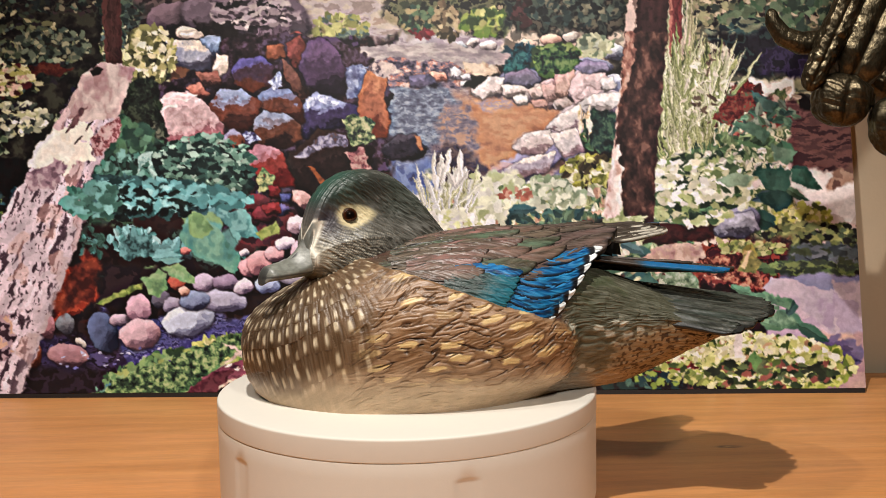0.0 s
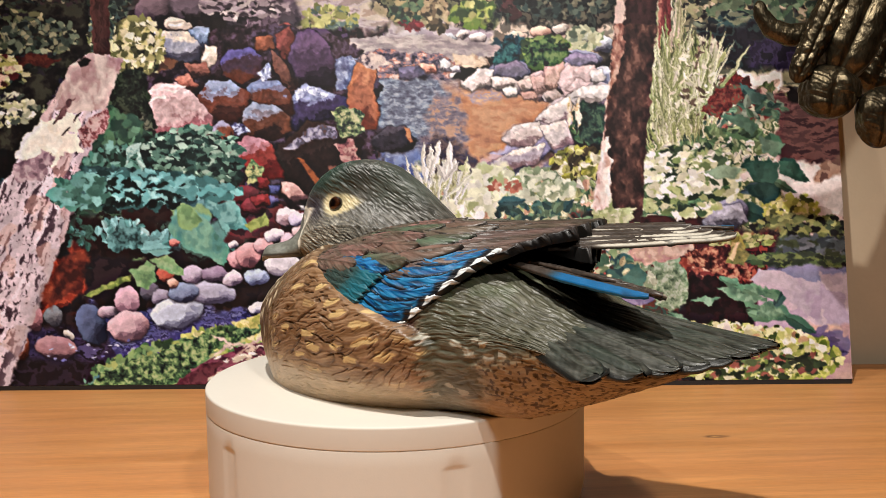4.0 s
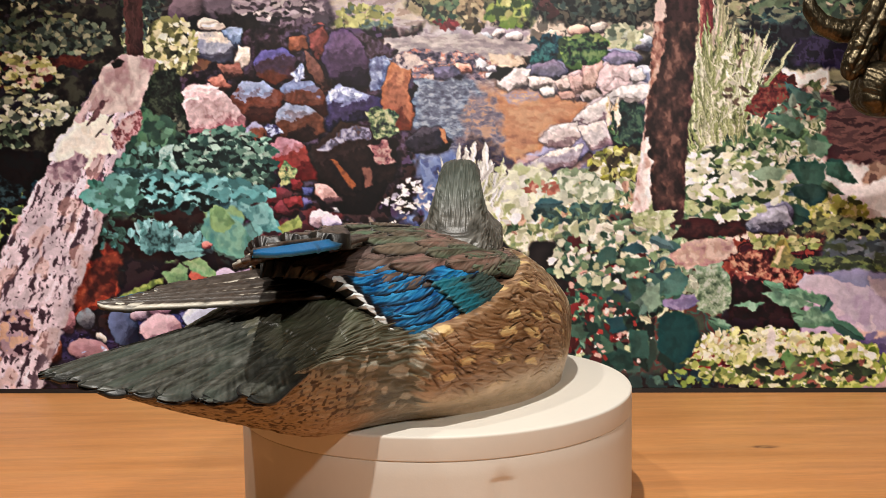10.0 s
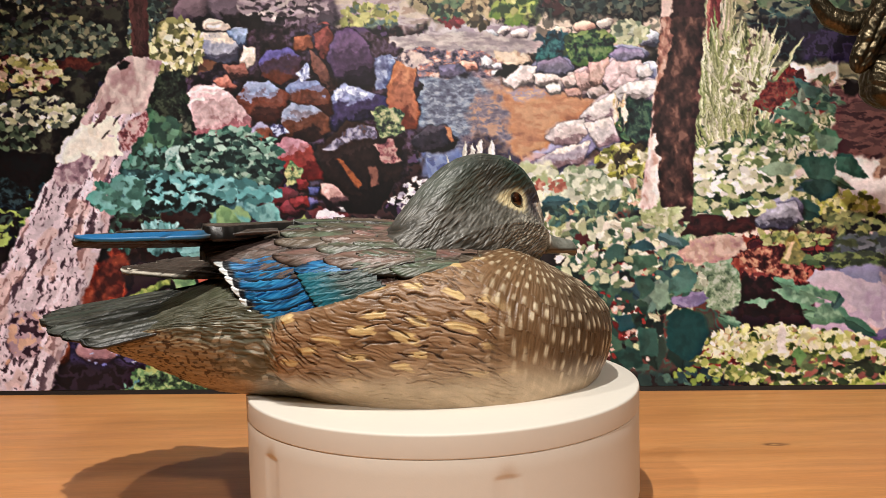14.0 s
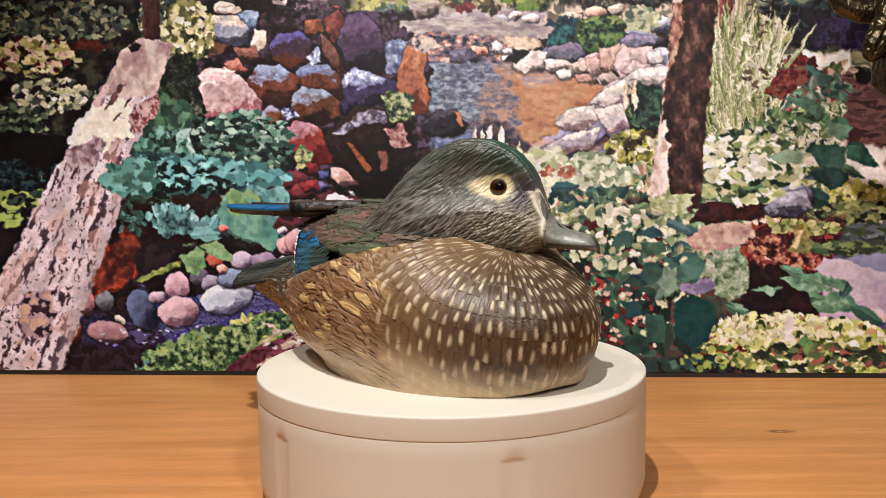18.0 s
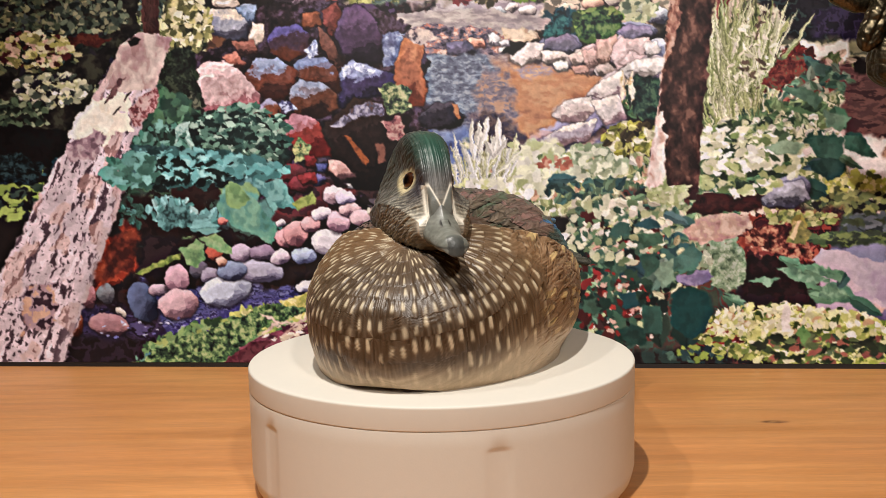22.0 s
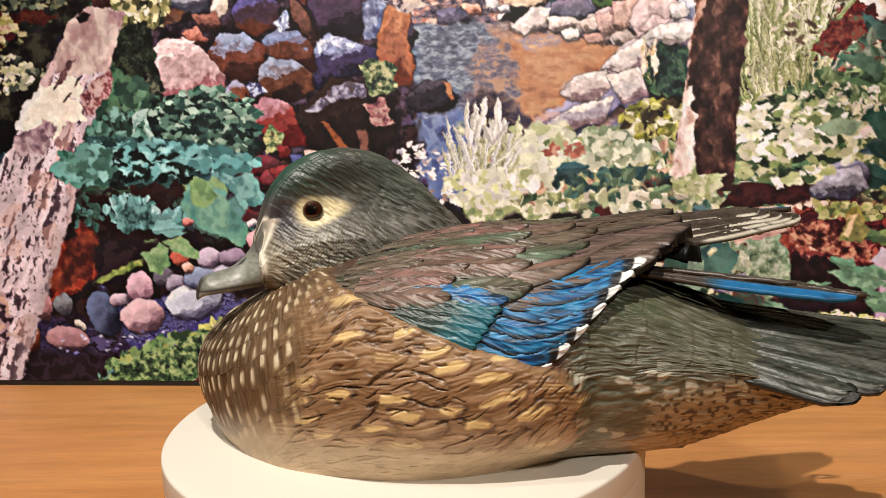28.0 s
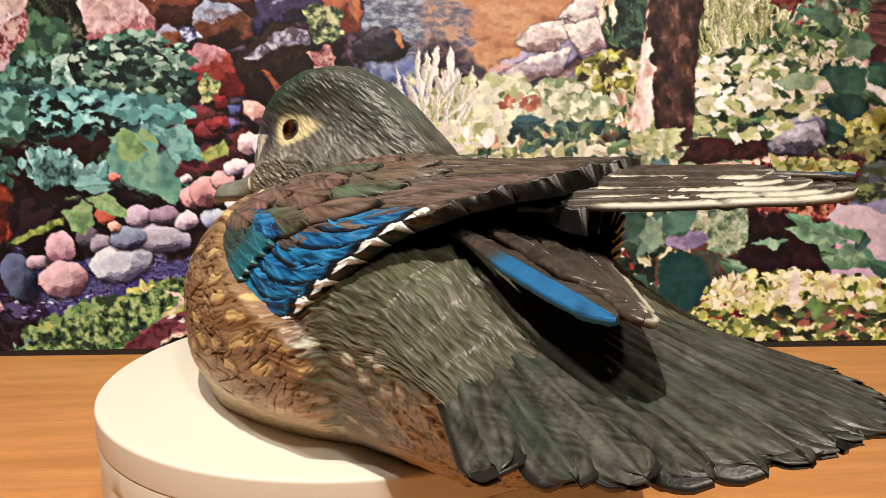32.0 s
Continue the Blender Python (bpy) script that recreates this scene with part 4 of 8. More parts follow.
def build_duck():
    duck = tagged(new("duck_decoy"), "carved painted hen duck with speckled brown breast and blue wings", "duck decoy")
    part("body", body_mesh(), MAT_FEATHER, duck)
    turn = Matrix.Translation(HEAD_AT) @ pose(0, 0, 0, 0, 0, HEAD_TURN)
    head = part("head", head_mesh(), MAT_FEATHER, duck, "grey head with a cream eye patch and green crown")
    head.matrix_local = turn
    part("bill", bill_mesh(), MAT_BILL, head, "slate grey bill with a dark nail")
    for side in (1, -1):
        eye = part("eye", ball_mesh("eye", 0.0054, 0.75, eye_paint), MAT_EYE, head, "glossy dark brown glass eye")
        a = np.linspace(0.05, 1.45, 200)
        ring = head_point(0.0140 + 0 * a, a)
        out = float(np.interp(0.1150, ring[:, 2], ring[:, 1]))
        eye.matrix_local = pose(0.0140, side * (out - 0.0022), 0.1150, -90 * side + side * 16, 0, -24 * side)
        a = np.linspace(0, 2 * np.pi, 48, endpoint=False)[None]
        t = np.linspace(0, 2 * np.pi, 12, endpoint=False)[:, None]
        r = 0.0062 + 0.0009 * np.cos(t)
        ring = np.stack([r * np.cos(a), r * np.sin(a), 0.0007 * np.sin(t) + 0 * a], -1)
        ring = np.concatenate([ring, ring[:1]])
        lid = part("eyelid", grid_mesh("eyelid", ring, 13, 48, close=True, paint=ring * 0 + np.array([236.0, 214, 112])), MAT_BILL, head, "yellow eye ring")
        lid.matrix_local = eye.matrix_local @ Matrix.Translation((0, 0, 0.0012))
    for side in (1, -1):
        build_wing(duck, side)
    build_tail(duck)
    return duck


duck = build_duck()

# ---- the print: a woodland stream, painted in dabs on a fine sheet ----
class Sheet:
    """A sheet of colour on which shapes are dabbed, in sketch units (x right, y down)."""

    def __init__(self, xs, ys):
        self.xs, self.ys = xs, ys
        self.X, self.Y = np.meshgrid(xs, ys)
        self.c = np.zeros((len(ys), len(xs), 3)) + np.array([48.0, 38, 38])
        self.rng = random.Random(5)

    def window(self, x0, y0, x1, y1):
        i, j = np.searchsorted(self.xs, (x0, x1))
        k, m = np.searchsorted(self.ys, (y0, y1))
        s = np.s_[k : max(m, k), i : max(j, i)]
        return s, self.X[s], self.Y[s]

    def lay(self, s, mask, colour, amount=1.0):
        k = (mask * amount)[..., None]
        self.c[s] = self.c[s] * (1 - k) + colour * k

    def wash(self, x0, y0, x1, y1, colours, size=20, seed=1, edge=14, ragged=30, stretch=1.0):
        """A ragged patch filled with a patchwork of flat tones."""
        s, X, Y = self.window(x0 - ragged, y0 - ragged, x1 + ragged, y1 + ragged)
        if X.size == 0:
            return
        wob = (fractal(X / 26, Y / 26, seed, 3) - 0.5) * 2 * ragged
        d = np.minimum(np.minimum(X - x0, x1 - X), np.minimum(Y - y0, y1 - Y)) + wob
        f = fractal(X / size, Y / size * stretch, seed + 5, 3)
        f = (f - f.min()) / (f.max() - f.min() + 1e-6)
        pal = np.array(colours, float)
        k = np.clip((f - 0.18) / 0.64, 0, 0.999) * len(pal)
        col = pal[k.astype(int)]
        self.lay(s, np.clip(d / edge + 0.5, 0, 1), col)

    def band(self, points, colour, seed=1, mode="plain", dark=(70, 50, 52), light=None):
        """A trunk, log or strip along points of (x, y, half width)."""
        p = np.array(points, float)
        t = np.linspace(0, len(p) - 1, 24)
        path = np.stack([np.interp(t, np.arange(len(p)), p[:, k]) for k in range(3)], -1)
        r = path[:, 2].max() + 8
        s, X, Y = self.window(path[:, 0].min() - r, path[:, 1].min() - 4, path[:, 0].max() + r, path[:, 1].max() + 4)
        best, off, along = np.full(X.shape, 1e9), np.zeros(X.shape), np.zeros(X.shape)
        length = 0.0
        for a, b in zip(path[:-1], path[1:]):
            d = b[:2] - a[:2]
            n = np.linalg.norm(d)
            k = np.clip(((X - a[0]) * d[0] + (Y - a[1]) * d[1]) / n**2, 0, 1)
            qx, qy = X - a[0] - k * d[0], Y - a[1] - k * d[1]
            w = a[2] + (b[2] - a[2]) * k
            e = np.hypot(qx, qy) / w
            hit = e < best
            best = np.where(hit, e, best)
            off = np.where(hit, (qy * d[0] - qx * d[1]) / n / w, off)
            along = np.where(hit, length + k * n, along)
            length += n
        mask = np.clip((1.0 + 0.12 * (fractal(X / 9, Y / 9, seed, 2) - 0.5) - best) / 0.05, 0, 1)
        f = fractal(along / 30, off * 5, seed + 2, 3)
        col = np.array(colour, float) * (0.82 + 0.36 * np.round(f * 5) / 5)[..., None]
        if light is not None:
            lit = np.clip((off - 0.56 + 0.75 * (fractal(along / 34, off * 2, seed + 4, 4) - 0.5)) / 0.05, 0, 1) if mode == "trunk" else 0
            if mode == "trunk":
                col = mix(col, light, lit)
        if mode == "bark":
            n1 = fractal(along / 11, off * 11, seed + 7, 2)
            deep = step(fractal(along / 24, off * 12, seed + 7, 3), 0.58, 0.66) * step(along, 60, 170)
            col = mix(col, dark, 0.85 * deep)
            pits = step(value_noise(along / 5, off * 22, seed + 9), 0.80, 0.86)
            col = mix(col, np.array(dark) * 0.8, 0.7 * pits * step(along, 40, 120))
            col = mix(col, (216, 172, 156), 0.5 * step(fractal(along / 40, off * 3, seed + 11, 2), 0.56, 0.66))
            col = mix(col, np.array(colour) * 0.68, 0.5 * step(-off, 0.55, 0.95))
            glow = (fractal(along / 22, off * 2.4, seed + 13, 3) - 0.5) * 1.6 - np.abs(along - 165) / 62 - np.abs(off - 0.30) * 0.9 + 0.95
            col = mix(col, (248, 232, 208), step(glow, 0.0, 0.06))
        if mode == "trunk":
            pits = step(fractal(along / 9, off * 5, seed + 9, 2), 0.56, 0.66)
            col = mix(col, np.array(colour) * 0.6, 0.45 * pits)
        self.lay(s, mask, col)

    def stone(self, x, y, rx, ry, base, rot=0.0, seed=None, light=1.32, dark=0.42, wet=None, boxy=2.6):
        """A rounded stone in flat facets of tone, lit from the upper left, dark below."""
        seed = seed if seed is not None else int(x * 7 + y * 13)
        rx, ry = rx * 1.10, ry * 1.12
        m = max(rx, ry) * 1.3
        s, X, Y = self.window(x - m, y - m, x + m, y + m)
        if X.size == 0:
            return
        c, q = math.cos(radians(rot)), math.sin(radians(rot))
        u, v = ((X - x) * c + (Y - y) * q) / rx, (-(X - x) * q + (Y - y) * c) / ry
        rng = random.Random(seed)
        wob = fractal(X / rx * 1.2, Y / ry * 1.2, seed, 2) - 0.5
        pu, pv = u + 0.16 * wob, v + 0.16 * (fractal(X / rx * 1.3 + 9, Y / ry * 1.3, seed + 1, 2) - 0.5)
        height, shade = np.full(X.shape, 9.0), np.zeros(X.shape)
        for ring, count, nz in ((0, 9, 0.30), (1, 6, 0.72), (2, 1, 1.0)):
            for k in range(count):
                a = 2 * math.pi * (k + rng.uniform(-0.3, 0.3)) / count + ring
                n = math.sqrt(1 - nz * nz)
                nx, ny = n * math.cos(a), n * math.sin(a)
                d = (n + 0.02 + rng.uniform(-0.09, 0.05)) if ring == 0 else rng.uniform(0.80, 0.98)
                h = (d - nx * pu - ny * pv) / nz
                tone = 0.50 * nz - 0.62 * ny - 0.22 * nx + rng.uniform(-0.10, 0.10) + 0.14
                shade = np.where(h < height, tone, shade)
                height = np.minimum(height, h)
        r = np.maximum(np.hypot(pu, pv), 1 - height)
        shade = 0.42 * shade + 0.58 * (0.60 - 0.62 * v - 0.24 * u) - 0.10 * v + 0.34 * wob + 0.22 * (fractal(X / 9, Y / 9, seed + 5, 2) - 0.5)
        shade = np.round(np.clip(shade, 0, 1) * 7) / 7
        b = np.array(base, float)
        b = b * 0.9 + b.mean() * 0.1
        lo = b * np.array([dark, dark * 0.94, dark * 1.08])
        hi = np.clip(b * light + 6, 0, 250)
        col = np.where(shade[..., None] < 0.5, lo + (b - lo) * (shade * 2)[..., None], b + (hi - b) * (shade * 2 - 1)[..., None])
        if wet is not None:
            sheen = (fractal(X / rx * 1.6, Y / ry * 3.5, seed + 8, 2) - 0.5) * 1.6 - (v + 0.30) * 1.3
            col = mix(col, np.array(wet) * 0.62, 0.8 * step(sheen, -0.15, 0.10))
            col = mix(col, wet, 0.9 * step(sheen, 0.30, 0.42))
        col = mix(col, lo * 0.55, 0.6 * step(r, 0.86, 1.0) * np.clip(0.4 + 1.5 * v, 0, 1))
        # the dark gap under and round the stone
        halo = np.clip(1 - (np.hypot(u, v - 0.10) - 0.92) / 0.16, 0, 1)
        self.lay(s, halo, np.array([44.0, 34, 40]), 0.5)
        self.lay(s, np.clip((0.985 - r) / 0.05, 0, 1), col)

    def outline(self, points, seed, ragged):
        """How far inside a closed outline each place of its window lies; the edge wanders by about ragged."""
        q = np.array(points, float)
        s, X, Y = self.window(q[:, 0].min() - ragged - 7, q[:, 1].min() - ragged - 7, q[:, 0].max() + ragged + 7, q[:, 1].max() + ragged + 7)
        if X.size == 0:
            return None
        x = X + ragged * 2.2 * (fractal(X / 13, Y / 13, seed, 3) - 0.5)
        y = Y + ragged * 2.2 * (fractal(X / 13 + 50, Y / 13, seed + 1, 3) - 0.5)
        near, inside = np.full(X.shape, 1e9), np.zeros(X.shape, bool)
        for a, b in zip(q, np.roll(q, -1, 0)):
            d = b - a
            k = np.clip(((x - a[0]) * d[0] + (y - a[1]) * d[1]) / max(d @ d, 1e-6), 0, 1)
            near = np.minimum(near, np.hypot(x - a[0] - k * d[0], y - a[1] - k * d[1]))
            if d[1]:
                inside ^= ((a[1] > y) != (b[1] > y)) & (x < a[0] + d[0] * (y - a[1]) / d[1])
        return s, X, Y, np.where(inside, near, -near), q

    def blob(self, points, tones, size, seed, ragged=5, edge=2.0, stretch=1.0, tilt=1.0):
        """An outlined patch of paint that has settled into islands of flat tone; tilt under 1 favours the first tones."""
        got = self.outline(points, seed, ragged)
        if got is None:
            return
        s, X, Y, d, q = got
        f = 0.72 * fractal(X / size, Y / size * stretch, seed + 5, 3) + 0.28 * fractal(X / size * 2.7 + 9, Y / size * 2.7 * stretch, seed + 9, 2)
        k = np.clip((f - 0.24) / 0.52, 0, 0.999) ** (1 / tilt) * len(tones)
        pal = np.array(sorted(tones, key=sum), float)
        pal = 0.9 * pal + 0.1 * pal.mean(1, keepdims=True)
        i = np.minimum(k.astype(int), len(pal) - 1)
        j = np.minimum(i + 1, len(pal) - 1)
        soft = np.clip((k - i - 0.5) / 0.5, 0, 1)[..., None]
        self.lay(s, np.clip(d / edge + 0.5, 0, 1), pal[i] * (1 - soft) + pal[j] * soft)

    def rock(self, points, base, seed, cap=None, low=None, soft=1.0):
        """One outlined stone, lit from above: a pale or wet cap, its body and a darker foot, with a dark gap round it."""
        got = self.outline(points, seed, 2.2)
        if got is None:
            return
        s, X, Y, d, q = got
        mid, half = (q.max(0) + q.min(0)) / 2, (q.max(0) - q.min(0)) / 2
        d = d + 0.10 * half.min()
        u, v = (X - mid[0]) / half[0], (Y - mid[1]) / half[1]
        n = fractal(X / (half[0] * 0.55 + 3), Y / (half[1] * 0.55 + 3), seed + 4, 4) - 0.5
        grit = fractal(X / 5, Y / 5, seed + 7, 2) - 0.5
        b = np.array(base, float)
        b = 0.9 * b + 0.1 * b.mean()
        low = b * np.array([0.5, 0.47, 0.52]) if low is None else np.array(low, float)
        cap = np.clip(b * 1.18 + 8, 0, 246) if cap is None else np.array(cap, float)
        shade = -v * 0.9 - 0.22 * u + 1.5 * soft * n
        shade = np.round(shade * 5 + 0.8 * grit) / 5
        col = mix(mix(np.zeros((*X.shape, 3)) + b, cap, step(shade, 0.12, 0.55)), low, step(-shade, 0.25, 0.75))
        col = col * (1 + 0.30 * grit + 0.12 * n)[..., None]
        col = mix(col, low * 0.6, 0.45 * step(-d, -3.0, 0.0) * np.clip(0.2 + v, 0, 1))
        self.lay(s, np.clip((d + 3.0) / 3.0, 0, 1), b * 0.42, 0.5)
        self.lay(s, np.clip(d / 1.6 + 0.5, 0, 1), col)

    def leaf(self, x, y, ln, wd, ang, colour, heart=0.0):
        m = ln * 0.62 + 2
        s, X, Y = self.window(x - m, y - m, x + m, y + m)
        if X.size == 0:
            return
        c, q = math.cos(ang), math.sin(ang)
        u, v = ((X - x) * c + (Y - y) * q) / (ln / 2), (-(X - x) * q + (Y - y) * c) / (wd / 2)
        w = np.clip(1 - u * u, 0, 1) ** 0.7 * (1 - 0.35 * u)
        k = np.clip((w - np.abs(v) + heart * (u < -0.6) * (np.abs(v) > 0.25)) / 0.18, 0, 1) * (np.abs(u) < 1)
        col = np.array(colour, float) * (1 - 0.16 * (v > 0) - 0.10 * (np.abs(v) < 0.09))[..., None]
        self.lay(s, k, col)

    def dab(self, x, y, r, colour, ang=0.0, ratio=1.6):
        """One ragged brush dab."""
        m = r * ratio + 2
        s, X, Y = self.window(x - m, y - m, x + m, y + m)
        if X.size == 0:
            return
        c, q = math.cos(ang), math.sin(ang)
        u, v = ((X - x) * c + (Y - y) * q) / (r * ratio), (-(X - x) * q + (Y - y) * c) / r
        d = np.hypot(u, v) + 0.55 * (value_noise(X / (r * 0.55 + 0.6) + x, Y / (r * 0.55 + 0.6) + y, int(x + y)) - 0.5)
        self.lay(s, np.clip((0.95 - d) / 0.2, 0, 1), np.array(colour, float))

    def clump(self, x, y, rx, ry, count, size, colours, ratio=1.5, flat=0.0, shape="dab", lit=0.0):
        """Many dabs or leaves scattered in an oval; upper ones take the lighter colours."""
        rng = self.rng
        for _ in range(count):
            a, r = rng.uniform(0, 2 * math.pi), math.sqrt(rng.random())
            px, py = x + rx * r * math.cos(a), y + ry * r * math.sin(a)
            k = rng.random()
            if lit:
                k = min(0.999, max(0, k * (1 - lit) + lit * (0.5 - 0.5 * (py - y) / ry)))
            col = np.array(colours[int(k * len(colours))], float) * rng.uniform(0.88, 1.12)
            sz = size * rng.uniform(0.55, 1.35)
            ang = rng.uniform(-flat, flat) if flat else rng.uniform(0, math.pi)
            if shape == "leaf":
                self.leaf(px, py, sz * 2.4, sz * 1.5, rng.uniform(0, 2 * math.pi), np.clip(col, 0, 250))
            else:
                self.dab(px, py, sz, np.clip(col, 0, 250), ang, ratio)

    def blades(self, x, y, wide, tall, count, colours, lean=0.25, thick=1.6):
        """Upright blades of grass."""
        rng = self.rng
        for _ in range(count):
            bx, h = x + rng.uniform(-wide, wide), tall * rng.uniform(0.35, 1.0)
            by = y + rng.uniform(-0.25, 0.15) * tall
            ang = math.pi / 2 + rng.gauss(0, lean)
            self.leaf(bx - 0.5 * h * math.cos(ang), by - 0.5 * h * math.sin(ang), h, thick * rng.uniform(1.2, 2.6), ang, np.array(rng.choice(colours), float) * rng.uniform(0.9, 1.1))


def paint_far_bank(p):
    """The sandy bank, its bushes and stones behind the stream."""
    p.wash(-340, -220, 1560, 20, [(50, 56, 46), (80, 84, 62), (44, 38, 38), (120, 118, 90)], 16, 3)
    p.wash(520, -40, 900, 118, [(170, 150, 132), (192, 174, 154), (180, 164, 156), (156, 140, 130)], 34, 5, stretch=3)
    p.wash(620, 60, 900, 112, [(172, 158, 156), (188, 174, 170), (162, 148, 150)], 40, 6, stretch=4)
    p.wash(690, -30, 900, 60, [(76, 82, 62), (108, 108, 80), (54, 54, 48), (150, 138, 108)], 14, 7)
    p.clump(600, 52, 52, 26, 130, 5, [(96, 104, 70), (140, 140, 88), (176, 172, 112), (112, 124, 104)], lit=0.3)
    p.clump(625, 72, 30, 14, 40, 5, [(98, 112, 104), (124, 136, 116)])
    p.clump(745, 36, 36, 26, 110, 5, [(70, 92, 76), (98, 116, 86), (60, 66, 54), (140, 130, 96)])
    p.clump(745, 58, 22, 10, 26, 4, [(150, 74, 76), (110, 56, 60)])
    p.clump(790, 40, 24, 34, 80, 5, [(120, 104, 80), (82, 74, 58), (164, 146, 112)])
    p.clump(862, 42, 46, 24, 120, 6, [(112, 132, 66), (146, 158, 84), (84, 104, 62), (176, 176, 110)], lit=0.4)
    p.wash(890, -30, 1110, 60, [(50, 56, 54), (70, 76, 68), (42, 40, 42), (92, 86, 74)], 14, 8)
    p.clump(925, 22, 16, 30, 50, 5, [(84, 56, 56), (60, 44, 44)])
    p.clump(1010, 20, 80, 26, 150, 5, [(62, 76, 72), (88, 98, 86), (44, 48, 48), (112, 110, 92)])
    p.wash(900, 62, 1110, 112, [(184, 160, 138), (150, 140, 124), (206, 186, 160), (120, 112, 100)], 16, 9)
    for x, y, rx, ry, c in ((838, 76, 12, 7, (196, 180, 166)), (812, 84, 14, 8, (150, 150, 150)), (930, 80, 16, 9, (202, 172, 146)), (975, 72, 18, 10, (190, 150, 124)), (1010, 66, 14, 9, (172, 158, 140)), (865, 82, 14, 8, (212, 196, 182)), (1055, 80, 22, 12, (176, 180, 150)), (1085, 92, 18, 14, (176, 176, 178))):
        p.stone(x, y, rx, ry, c)
    p.clump(1052, 84, 34, 18, 70, 6, [(150, 160, 126), (188, 188, 150), (116, 126, 104)], lit=0.4)
    p.wash(700, 100, 850, 152, [(200, 182, 172), (172, 158, 160), (222, 204, 190)], 12, 12)
    for k in range(60):
        x, y = 676 + 150 * p.rng.random(), 104 + 48 * p.rng.random()
        p.stone(x, y, p.rng.uniform(4, 12), p.rng.uniform(3, 7), p.rng.choice(((206, 168, 150), (160, 140, 150), (110, 96, 112), (224, 206, 192), (196, 130, 110))), light=1.15)
    p.stone(822, 128, 60, 17, (214, 186, 156))
    p.wash(816, 132, 878, 152, [(34, 26, 26), (44, 34, 32)], 10, 13, edge=4, ragged=6)
    p.stone(806, 132, 11, 15, (222, 212, 204))
    p.clump(925, 108, 36, 26, 120, 6, [(44, 82, 92), (58, 104, 108), (38, 60, 66)], lit=0.2)
    p.clump(985, 108, 46, 26, 150, 7, [(82, 106, 62), (116, 140, 76), (60, 80, 58), (134, 148, 92)], lit=0.3)


def paint_stream(p):
    """Water: blue-grey shallows and an amber pool."""
    p.wash(690, 156, 1000, 320, [(120, 128, 150), (136, 142, 160), (108, 112, 136), (150, 154, 166)], 20, 21, stretch=3)
    p.wash(812, 172, 990, 304, [(198, 142, 104), (204, 150, 112), (208, 156, 120)], 80, 22, edge=46, ragged=24, stretch=2.5)
    p.wash(700, 165, 790, 250, [(138, 146, 164), (156, 164, 178), (122, 130, 152)], 8, 23, edge=20)
    p.wash(770, 210, 850, 330, [(108, 96, 112), (126, 112, 120), (90, 82, 100)], 8, 24, edge=24, ragged=18)
    p.wash(656, 280, 800, 420, [(116, 130, 168), (130, 144, 180), (104, 116, 158), (92, 96, 130)], 24, 25, edge=20)
    p.wash(790, 280, 900, 370, [(120, 104, 110), (104, 90, 104), (150, 130, 130)], 14, 26, edge=20)
    p.clump(748, 205, 44, 30, 90, 2.2, [(178, 184, 192), (96, 100, 124), (150, 158, 172)], ratio=2.4, flat=0.3)
    p.clump(795, 290, 26, 40, 90, 2.4, [(176, 182, 206), (84, 80, 100), (110, 112, 140)], ratio=2.0, flat=0.3)
    p.clump(900, 205, 60, 20, 8, 2.4, [(212, 160, 122), (190, 138, 104), (170, 150, 150)], ratio=4, flat=0.12)
    p.dab(842, 218, 2.4, (240, 226, 214), 0, 2.0)


